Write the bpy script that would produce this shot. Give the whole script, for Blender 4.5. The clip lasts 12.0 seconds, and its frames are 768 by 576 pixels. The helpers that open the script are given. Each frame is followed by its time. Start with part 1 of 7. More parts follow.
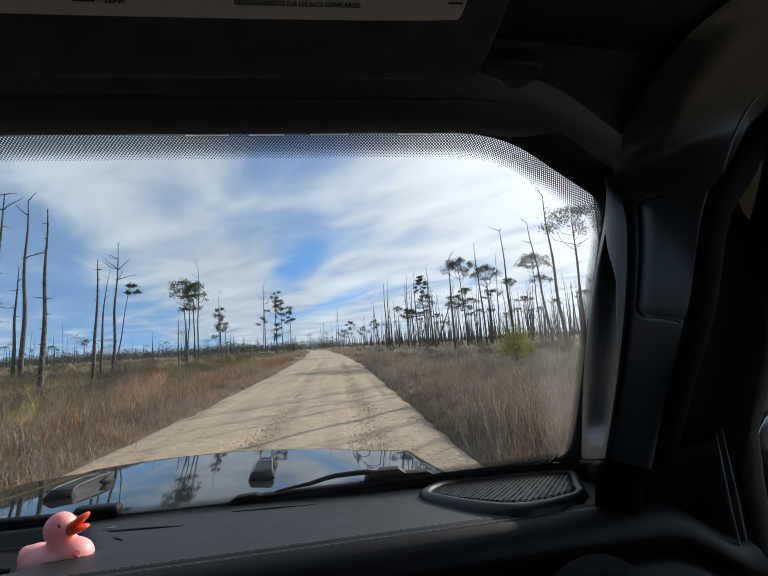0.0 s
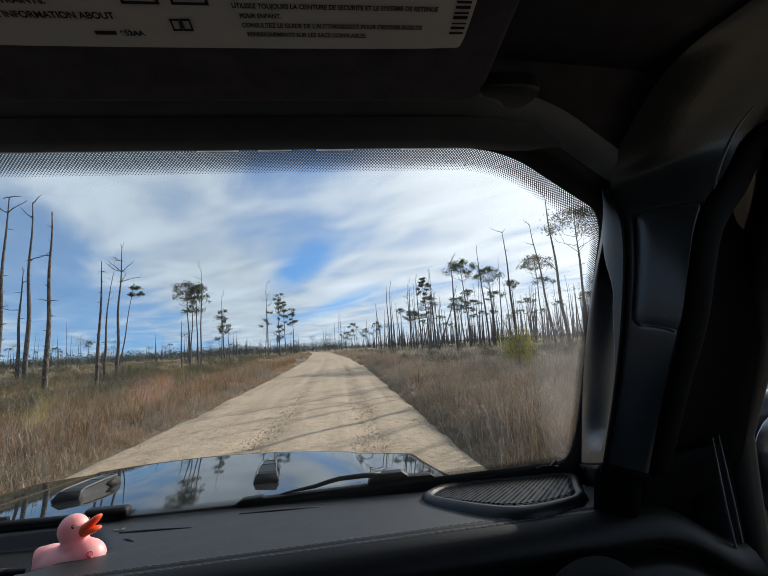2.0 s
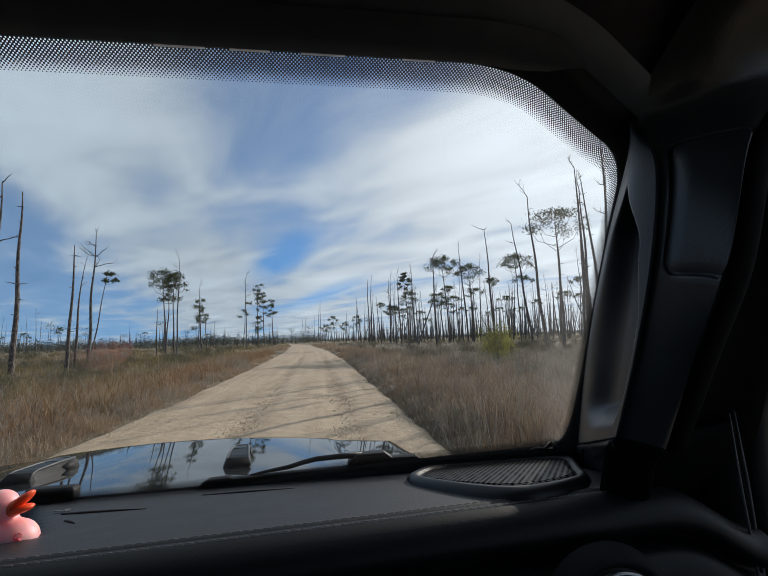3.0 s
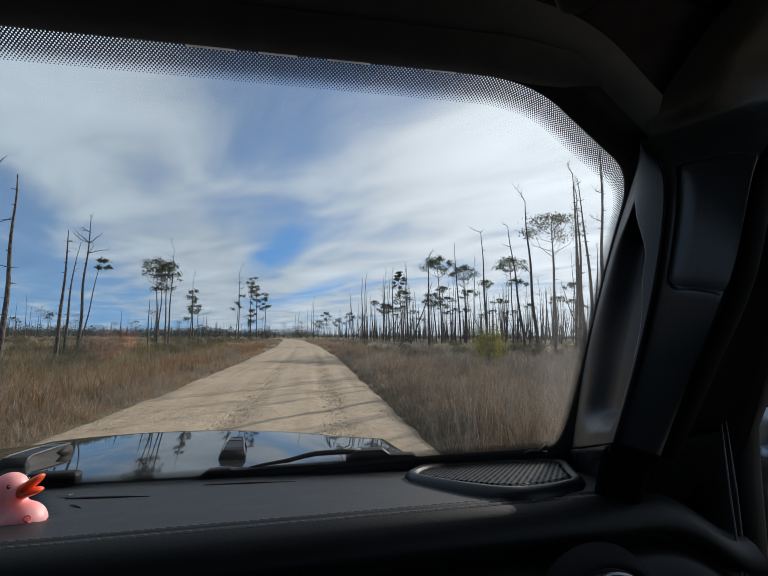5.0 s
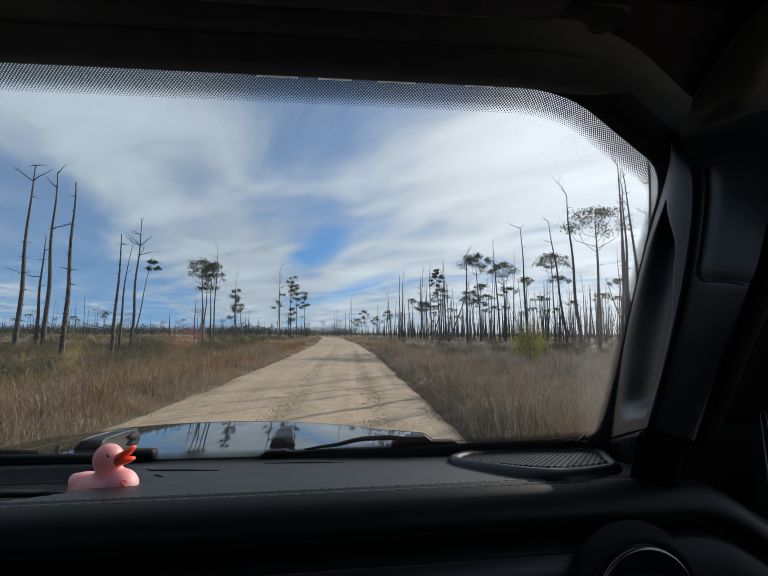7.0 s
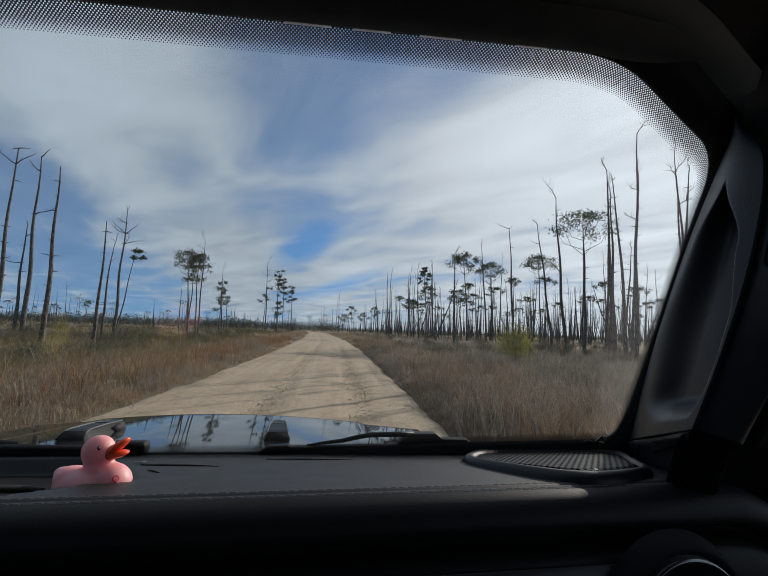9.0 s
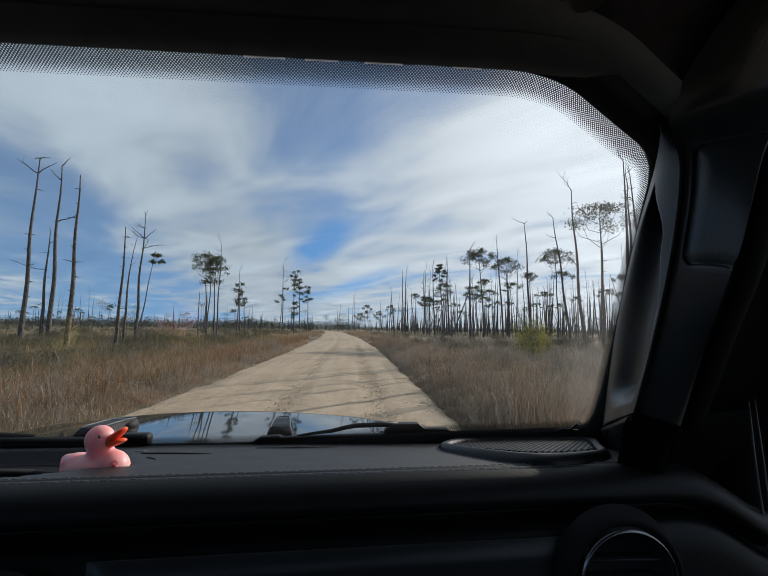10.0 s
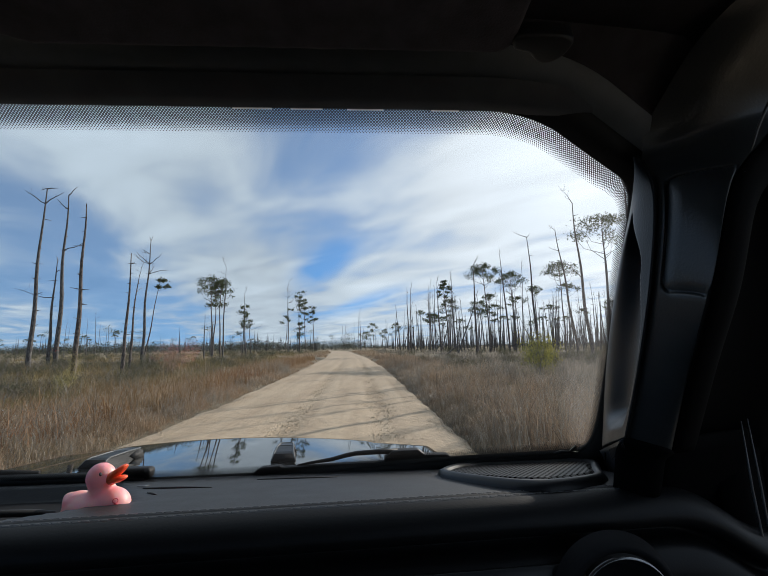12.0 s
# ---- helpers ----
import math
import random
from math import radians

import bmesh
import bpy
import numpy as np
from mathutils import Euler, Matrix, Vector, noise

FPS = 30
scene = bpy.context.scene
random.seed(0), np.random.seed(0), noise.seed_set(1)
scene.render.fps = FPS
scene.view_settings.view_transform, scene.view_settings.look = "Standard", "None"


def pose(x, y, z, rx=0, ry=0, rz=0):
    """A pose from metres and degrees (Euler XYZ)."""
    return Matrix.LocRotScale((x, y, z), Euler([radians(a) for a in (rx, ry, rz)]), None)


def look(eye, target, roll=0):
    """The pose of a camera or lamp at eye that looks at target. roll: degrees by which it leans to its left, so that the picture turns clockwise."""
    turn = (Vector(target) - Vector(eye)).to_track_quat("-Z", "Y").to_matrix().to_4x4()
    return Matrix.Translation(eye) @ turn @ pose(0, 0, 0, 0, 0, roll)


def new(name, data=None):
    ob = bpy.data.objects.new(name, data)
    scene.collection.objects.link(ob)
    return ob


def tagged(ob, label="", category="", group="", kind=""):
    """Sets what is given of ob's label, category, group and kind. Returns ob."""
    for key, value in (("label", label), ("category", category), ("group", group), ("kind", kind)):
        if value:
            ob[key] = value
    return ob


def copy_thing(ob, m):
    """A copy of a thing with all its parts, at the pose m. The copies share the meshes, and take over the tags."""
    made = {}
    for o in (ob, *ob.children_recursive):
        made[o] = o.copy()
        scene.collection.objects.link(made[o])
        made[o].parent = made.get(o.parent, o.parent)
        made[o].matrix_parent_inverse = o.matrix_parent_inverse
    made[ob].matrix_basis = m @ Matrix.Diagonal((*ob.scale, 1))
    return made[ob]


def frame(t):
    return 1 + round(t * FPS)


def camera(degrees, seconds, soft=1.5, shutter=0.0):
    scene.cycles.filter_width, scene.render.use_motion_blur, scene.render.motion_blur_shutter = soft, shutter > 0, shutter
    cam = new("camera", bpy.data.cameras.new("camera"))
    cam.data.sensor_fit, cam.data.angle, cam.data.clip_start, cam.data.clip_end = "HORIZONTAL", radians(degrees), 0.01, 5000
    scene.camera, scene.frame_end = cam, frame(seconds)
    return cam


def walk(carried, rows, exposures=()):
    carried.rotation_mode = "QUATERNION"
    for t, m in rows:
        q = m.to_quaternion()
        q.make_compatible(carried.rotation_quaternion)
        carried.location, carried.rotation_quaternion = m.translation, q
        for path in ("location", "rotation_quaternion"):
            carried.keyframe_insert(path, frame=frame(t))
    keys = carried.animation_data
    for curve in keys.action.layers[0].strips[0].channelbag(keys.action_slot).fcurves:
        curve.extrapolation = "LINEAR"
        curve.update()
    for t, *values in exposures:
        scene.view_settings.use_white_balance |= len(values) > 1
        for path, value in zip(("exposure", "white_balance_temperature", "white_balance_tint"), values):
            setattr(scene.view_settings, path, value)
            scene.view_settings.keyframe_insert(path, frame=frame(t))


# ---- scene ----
cam = camera(82.0, 12.0, soft=0.55)
PATH = [
    (0, (0.014, -0.038, 1.542), (0.226, 1.935, 1.787), -3.3),
    (0.5, (-0.012, -0.04, 1.541), (0.172, 1.935, 1.794), -2.0),
    (1, (0.004, -0.029, 1.532), (0.191, 1.945, 1.792), -2.4),
    (1.5, (0.012, -0.052, 1.543), (0.218, 1.923, 1.783), -3.3),
    (2, (0.012, -0.051, 1.547), (0.213, 1.923, 1.801), -3.3),
    (2.5, (0.011, -0.004, 1.522), (0.231, 1.969, 1.763), -2.8),
    (3, (0.009, 0.011, 1.514), (0.294, 1.978, 1.738), -1.9),
    (3.5, (-0.007, 0.001, 1.52), (0.285, 1.967, 1.741), -0.9),
    (5.5, (-0.006, 0.003, 1.515), (0.297, 1.969, 1.73), 0.7),
    (6, (0.0, 0.0, 1.52), (0.256, 1.972, 1.733), 0.8),
    (6.5, (-0.017, -0.038, 1.516), (0.159, 1.944, 1.721), 0.6),
    (7, (-0.019, -0.035, 1.509), (0.123, 1.949, 1.715), 0.4),
    (9, (-0.05, 0.006, 1.5), (0.147, 1.987, 1.692), 1.9),
    (9.5, (-0.026, 0.007, 1.497), (0.14, 1.991, 1.691), 2.1),
    (10, (-0.005, -0.036, 1.499), (0.123, 1.952, 1.681), 0.8),
    (10.5, (-0.013, -0.061, 1.507), (0.101, 1.922, 1.743), 0.8),
    (11, (-0.008, -0.057, 1.512), (0.101, 1.923, 1.775), 0.4),
    (11.5, (-0.001, -0.054, 1.516), (0.11, 1.925, 1.782), -0.1),
    (12, (0.008, -0.05, 1.512), (0.115, 1.929, 1.774), -0.9),
]
EXPOSURES = [(0.0, 0.42, 6680, 18), (2.0, 0.44, 6680, 18), (3.0, 0.15, 6680, 18), (6.0, 0.13, 6680, 18), (6.5, 0.15, 6680, 18), (7.0, 0.16, 6680, 18), (9.0, -0.1, 6680, 18), (9.5, -0.02, 6680, 18), (10.5, 0.24, 6680, 18), (12.0, 0.35, 6680, 18)]
walk(cam, [(t, look(eye, target, roll)) for t, eye, target, roll in PATH], EXPOSURES)

# ---- light ----
SUN_AZ, SUN_EL = radians(46), radians(21.5)
SUN_DIR = Vector((math.sin(SUN_AZ) * math.cos(SUN_EL), math.cos(SUN_AZ) * math.cos(SUN_EL), math.sin(SUN_EL)))


def make_world():
    """Clear sky behind thin, wind-drawn cloud that grows brighter round the sun."""
    w = bpy.data.worlds.new("sky")
    scene.world = w
    w.use_nodes = True
    nt = w.node_tree
    nt.nodes.clear()
    N, L = nt.nodes.new, nt.links.new

    def mth(op, a, b=None, c=None):
        n = N("ShaderNodeMath")
        n.operation = op
        for i, v in enumerate((a, b, c)):
            if v is None:
                continue
            if isinstance(v, (int, float)):
                n.inputs[i].default_value = v
            else:
                L(v, n.inputs[i])
        return n.outputs[0]

    sky = N("ShaderNodeTexSky")
    sky.sky_type = "NISHITA"
    sky.sun_disc = False
    sky.sun_elevation, sky.sun_rotation = SUN_EL, SUN_AZ
    sky.air_density, sky.dust_density, sky.ozone_density = 1.0, 0.0, 2.0
    tc = N("ShaderNodeTexCoord")
    sep = N("ShaderNodeSeparateXYZ")
    L(tc.outputs["Generated"], sep.inputs[0])
    lift = N("ShaderNodeVectorMath")  # no haze lies over the horizon
    lift.operation = "ADD"
    L(tc.outputs["Generated"], lift.inputs[0])
    lift.inputs[1].default_value = (0, 0, 0.2)
    L(lift.outputs[0], sky.inputs["Vector"])
    up = mth("ADD", mth("MAXIMUM", sep.outputs[2], 0.0), 0.04)

    def along(vec):
        g = N("ShaderNodeVectorMath")
        g.operation = "DOT_PRODUCT"
        L(tc.outputs["Generated"], g.inputs[0])
        g.inputs[1].default_value = vec
        return g.outputs["Value"]

    # the streaks run nearly along the road: a is the way along them on the cloud sheet, b across
    wind = radians(-8.2)
    a = mth("DIVIDE", along((math.sin(wind), math.cos(wind), 0)), up)
    b = mth("DIVIDE", along((math.cos(wind), -math.sin(wind), 0)), up)
    comb = N("ShaderNodeCombineXYZ")
    L(a, comb.inputs[0])
    L(b, comb.inputs[1])

    def cloud(sa, sb, rot, detail, seed, dist):
        turn = N("ShaderNodeMapping")
        turn.inputs["Rotation"].default_value = (0, 0, radians(rot))
        L(comb.outputs[0], turn.inputs[0])
        mp = N("ShaderNodeMapping")
        mp.inputs["Scale"].default_value = (sa, sb, 1)
        mp.inputs["Location"].default_value = (seed, seed * 0.7, 0)
        L(turn.outputs[0], mp.inputs[0])
        no = N("ShaderNodeTexNoise")
        no.inputs["Scale"].default_value = 1.0
        no.inputs["Detail"].default_value = detail
        no.inputs["Roughness"].default_value = 0.52
        no.inputs["Distortion"].default_value = dist
        L(mp.outputs[0], no.inputs["Vector"])
        return no.outputs["Fac"]

    broad = cloud(0.28, 0.85, 12, 3, 3.1, 0.6)
    fine = cloud(0.8, 1.6, 24, 6, 7.7, 0.5)
    # broad banks of cloud side by side across the wind
    bank = N("ShaderNodeValToRGB")
    bank.color_ramp.interpolation = "EASE"
    stops = ((0.0, 0.52), (0.10, 0.36), (0.17, 0.40), (0.27, 0.60), (0.36, 0.57), (0.46, 0.45), (0.57, 0.42), (0.66, 0.48), (0.76, 0.60), (0.86, 0.54), (1.0, 0.60))
    while len(bank.color_ramp.elements) < len(stops):
        bank.color_ramp.elements.new(0.5)
    for el, (pos, val) in zip(bank.color_ramp.elements, stops):
        el.position, el.color = pos, (val, val, val, 1)
    L(mth("ADD", mth("DIVIDE", mth("ARCTANGENT", b), math.pi), 0.5), bank.inputs[0])
    mix = mth("ADD", bank.outputs["Color"], mth("ADD", mth("MULTIPLY", mth("SUBTRACT", broad, 0.5), 0.48), mth("MULTIPLY", mth("SUBTRACT", fine, 0.5), 0.55)))
    # cloud is thicker towards the sun's side of the sky
    dot = N("ShaderNodeVectorMath")
    dot.operation = "DOT_PRODUCT"
    L(tc.outputs["Generated"], dot.inputs[0])
    dot.inputs[1].default_value = SUN_DIR
    near = mth("MAXIMUM", dot.outputs["Value"], 0.0)
    # the clear gap low over the road's end
    def lean(vec, at, wide):
        g = N("ShaderNodeVectorMath")
        g.operation = "DOT_PRODUCT"
        L(tc.outputs["Generated"], g.inputs[0])
        g.inputs[1].default_value = vec
        return mth("POWER", mth("DIVIDE", mth("SUBTRACT", g.outputs["Value"], at), wide), 2.0)

    def gap(u, u_at, u_wide, v, v_at, v_wide):
        far = mth("ADD", lean(u, u_at, u_wide), lean(v, v_at, v_wide))
        soft = mth("POWER", 2.718, mth("MULTIPLY", mth("POWER", far, 1.5), -1.0))
        return mth("MULTIPLY", mth("MULTIPLY", soft, mth("GREATER_THAN", sep.outputs[1], 0.0)), mth("SUBTRACT", 2.4, mth("MULTIPLY", fine, 2.2)))

    hole = gap((0.845, 0.03, 0.534), 0.0710, 0.082, (-0.534, -0.02, 0.845), 0.1814, 0.036)
    hole = mth("ADD", hole, mth("MULTIPLY", gap((0.94, 0.03, 0.34), 0.0663, 0.10, (-0.34, -0.02, 0.94), 0.0715, 0.016), 0.6))
    puff = mth("MULTIPLY", mth("POWER", mth("MAXIMUM", along(Vector((-0.216, 0.970, 0.121)).normalized()), 0.0), 90.0), 0.16)
    thick = mth("ADD", mth("ADD", mix, puff), mth("ADD", mth("MULTIPLY", near, 0.03), mth("MULTIPLY", mth("POWER", near, 4.0), 0.06)))
    ramp = N("ShaderNodeMapRange")
    ramp.interpolation_type = "SMOOTHSTEP"
    ramp.inputs["From Min"].default_value, ramp.inputs["From Max"].default_value = 0.35, 0.64
    ramp.inputs["To Min"].default_value, ramp.inputs["To Max"].default_value = 0.34, 0.96
    L(thick, ramp.inputs["Value"])
    cover = mth("MULTIPLY", ramp.outputs[0], mth("SUBTRACT", 1.0, mth("MINIMUM", mth("MULTIPLY", hole, 0.70), 0.80)))
    glow = mth("ADD", 5.9, mth("MULTIPLY", mth("POWER", near, 5.0), 5.0))
    shade = mth("MULTIPLY", glow, mth("ADD", mth("ADD", 0.60, mth("MULTIPLY", fine, 0.30)), mth("MULTIPLY", mth("SUBTRACT", mix, 0.4), 0.7)))
    tone = N("ShaderNodeMix")  # thin cloud is bluish, and white where the sun stands behind it
    tone.data_type = "RGBA"
    tone.inputs["A"].default_value, tone.inputs["B"].default_value = (0.80, 0.98, 1.13, 1), (0.90, 1.0, 1.08, 1)
    L(mth("MINIMUM", mth("MULTIPLY", mth("POWER", near, 3.0), 1.6), 1.0), tone.inputs["Factor"])
    white = N("ShaderNodeVectorMath")
    white.operation = "SCALE"
    L(tone.outputs["Result"], white.inputs[0])
    L(shade, white.inputs["Scale"])
    cm = N("ShaderNodeMix")
    cm.data_type = "RGBA"
    L(cover, cm.inputs["Factor"])
    blue = N("ShaderNodeVectorMath")
    blue.operation = "MULTIPLY"
    blue.inputs[1].default_value = (0.54, 1.06, 1.40)
    L(sky.outputs[0], blue.inputs[0])
    L(blue.outputs[0], cm.inputs["A"])
    L(white.outputs[0], cm.inputs["B"])
    bg = N("ShaderNodeBackground")
    bg.inputs["Strength"].default_value = 0.11
    L(cm.outputs["Result"], bg.inputs["Color"])
    out = N("ShaderNodeOutputWorld")
    L(bg.outputs[0], out.inputs["Surface"])


make_world()
sun = new("sun", bpy.data.lights.new("sun", "SUN"))
sun.data.energy, sun.data.angle, sun.data.color = 4.6, radians(0.3), (1.0, 0.925, 0.83)
sun.matrix_world = look(SUN_DIR * 60, (0, 0, 0))


# ---- materials ----
def shader(name, base=(0.5, 0.5, 0.5), rough=0.6, metal=0.0, **more):
    """A node material, its Principled shader and a maker of linked nodes."""
    m = bpy.data.materials.new(name)
    m.use_nodes = True
    nt = m.node_tree
    p = nt.nodes["Principled BSDF"]
    p.inputs["Base Color"].default_value = (*base, 1)
    p.inputs["Roughness"].default_value = rough
    p.inputs["Metallic"].default_value = metal
    for key, value in more.items():
        p.inputs[key.replace("_", " ")].default_value = value
    return m, nt, p


def noise_node(nt, scale, detail=4.0, rough=0.55, coord="Object", stretch=None):
    tc = nt.nodes.new("ShaderNodeTexCoord")
    no = nt.nodes.new("ShaderNodeTexNoise")
    no.inputs["Scale"].default_value, no.inputs["Detail"].default_value, no.inputs["Roughness"].default_value = scale, detail, rough
    if stretch:
        mp = nt.nodes.new("ShaderNodeMapping")
        mp.inputs["Scale"].default_value = stretch
        nt.links.new(tc.outputs[coord], mp.inputs[0])
        nt.links.new(mp.outputs[0], no.inputs["Vector"])
    else:
        nt.links.new(tc.outputs[coord], no.inputs["Vector"])
    return no.outputs["Fac"]


def ramp_node(nt, fac, stops):
    r = nt.nodes.new("ShaderNodeValToRGB")
    e = r.color_ramp.elements
    while len(e) < len(stops):
        e.new(0.5)
    for el, (pos, col) in zip(e, stops):
        el.position, el.color = pos, (*col, 1)
    nt.links.new(fac, r.inputs[0])
    return r.outputs["Color"]


def mix_node(nt, fac, a, b, mode="MIX"):
    n = nt.nodes.new("ShaderNodeMix")
    n.data_type, n.blend_type = "RGBA", mode
    for key, v in (("Factor", fac), ("A", a), ("B", b)):
        if isinstance(v, (int, float)):
            n.inputs[key].default_value = v
        elif isinstance(v, tuple):
            n.inputs[key].default_value = (*v, 1)
        else:
            nt.links.new(v, n.inputs[key])
    return n.outputs["Result"]


def calc(nt, op, a, b=0.0):
    n = nt.nodes.new("ShaderNodeMath")
    n.operation = op
    for i, v in enumerate((a, b)):
        if isinstance(v, (int, float)):
            n.inputs[i].default_value = v
        else:
            nt.links.new(v, n.inputs[i])
    return n.outputs[0]


def bump(nt, p, height, strength, distance):
    b = nt.nodes.new("ShaderNodeBump")
    b.inputs["Strength"].default_value, b.inputs["Distance"].default_value = strength, distance
    nt.links.new(height, b.inputs["Height"])
    nt.links.new(b.outputs[0], p.inputs["Normal"])


def plain(name, base, rough, grain=120.0, relief=0.15, depth=0.001, spread=0.25, metal=0.0, **more):
    """A surface of one colour with fine grain, blotches and uneven gloss."""
    m, nt, p = shader(name, base, rough, metal, **more)
    fine, blot = noise_node(nt, grain, 3), noise_node(nt, grain / 14, 4)
    lo, hi = tuple(c * (1 - spread) for c in base), tuple(min(1, c * (1 + spread)) for c in base)
    nt.links.new(ramp_node(nt, blot, [(0.3, lo), (0.7, hi)]), p.inputs["Base Color"])
    g = nt.nodes.new("ShaderNodeMapRange")
    g.inputs["To Min"].default_value, g.inputs["To Max"].default_value = max(0.0, rough - min(0.08, rough * 0.4)), min(1, rough + min(0.08, rough * 0.4))
    nt.links.new(blot, g.inputs["Value"])
    nt.links.new(g.outputs[0], p.inputs["Roughness"])
    bump(nt, p, fine, relief, depth)
    return m


def sand_material():
    """Packed pale sand: long wheel-polished bands, broad damp patches, fine grit."""
    m, nt, p = shader("packed_sand", rough=0.9)
    big, mid, small, lumps = noise_node(nt, 0.35, 5), noise_node(nt, 2.2, 6, 0.65), noise_node(nt, 30, 4, 0.6), noise_node(nt, 7.5, 4, 0.6)
    tracks = noise_node(nt, 1.0, 4, 0.6, stretch=(2.2, 0.10, 1))
    c = ramp_node(nt, mid, [(0.25, (0.25, 0.175, 0.105)), (0.5, (0.40, 0.30, 0.19)), (0.75, (0.50, 0.39, 0.27))])
    c = mix_node(nt, 0.45, c, ramp_node(nt, big, [(0.35, (0.31, 0.22, 0.135)), (0.65, (0.47, 0.36, 0.245))]))
    c = mix_node(nt, 0.45, c, ramp_node(nt, tracks, [(0.38, (0.26, 0.185, 0.115)), (0.62, (0.56, 0.45, 0.315))]))
    c = mix_node(nt, 0.20, c, ramp_node(nt, lumps, [(0.36, (0.17, 0.115, 0.07)), (0.52, (0.47, 0.36, 0.245))]))
    c = mix_node(nt, 0.20, c, ramp_node(nt, small, [(0.34, (0.13, 0.085, 0.05)), (0.55, (0.50, 0.39, 0.27))]))
    nt.links.new(c, p.inputs["Base Color"])
    bump(nt, p, calc(nt, "ADD", calc(nt, "ADD", mid, calc(nt, "MULTIPLY", lumps, 0.35)), calc(nt, "MULTIPLY", small, 0.22)), 0.9, 0.045)
    return m


def soil_material():
    m, nt, p = shader("grassy_soil", rough=0.95)
    big, mid, small = noise_node(nt, 0.05, 5), noise_node(nt, 0.7, 6, 0.65), noise_node(nt, 14, 5, 0.7)
    c = ramp_node(nt, mid, [(0.3, (0.10, 0.075, 0.045)), (0.55, (0.19, 0.145, 0.09)), (0.75, (0.27, 0.215, 0.14))])
    c = mix_node(nt, 0.5, c, ramp_node(nt, big, [(0.35, (0.09, 0.085, 0.045)), (0.5, (0.19, 0.14, 0.09)), (0.65, (0.25, 0.18, 0.115))]))
    c = mix_node(nt, 0.4, c, ramp_node(nt, small, [(0.3, (0.06, 0.05, 0.03)), (0.65, (0.33, 0.27, 0.18))]))
    nt.links.new(c, p.inputs["Base Color"])
    bump(nt, p, calc(nt, "ADD", mid, small), 1.0, 0.12)
    return m


def island_material(name, stops, patches, rough=0.8, through_light=0.3, bleach=0.93):
    """Blades or leaves: a colour of its own for each, and broad patches over the ground."""
    m, nt, p = shader(name, rough=rough)
    geo = nt.nodes.new("ShaderNodeNewGeometry")
    c = ramp_node(nt, geo.outputs["Random Per Island"], stops)
    c = mix_node(nt, 0.5, c, ramp_node(nt, noise_node(nt, 0.22, 5, 0.6), patches))
    fade = nt.nodes.new("ShaderNodeHueSaturation")  # winter has bleached it
    fade.inputs["Saturation"].default_value = bleach
    nt.links.new(c, fade.inputs["Color"])
    c = fade.outputs[0]
    nt.links.new(c, p.inputs["Base Color"])
    tr = nt.nodes.new("ShaderNodeBsdfTranslucent")
    nt.links.new(c, tr.inputs["Color"])
    mx = nt.nodes.new("ShaderNodeMixShader")
    mx.inputs[0].default_value = through_light
    nt.links.new(p.outputs[0], mx.inputs[1])
    nt.links.new(tr.outputs[0], mx.inputs[2])
    nt.links.new(mx.outputs[0], nt.nodes["Material Output"].inputs["Surface"])
    return m


def bark_material(name, dark, pale):
    m, nt, p = shader(name, rough=0.92)
    plates, spots = noise_node(nt, 15, 6, 0.7, stretch=(1, 1, 0.3)), noise_node(nt, 1.1, 4)
    c = mix_node(nt, 0.25, ramp_node(nt, plates, [(0.45, dark), (0.57, pale)]), ramp_node(nt, spots, [(0.35, dark), (0.7, pale)]))
    nt.links.new(c, p.inputs["Base Color"])
    bump(nt, p, plates, 1.0, 0.03)
    return m


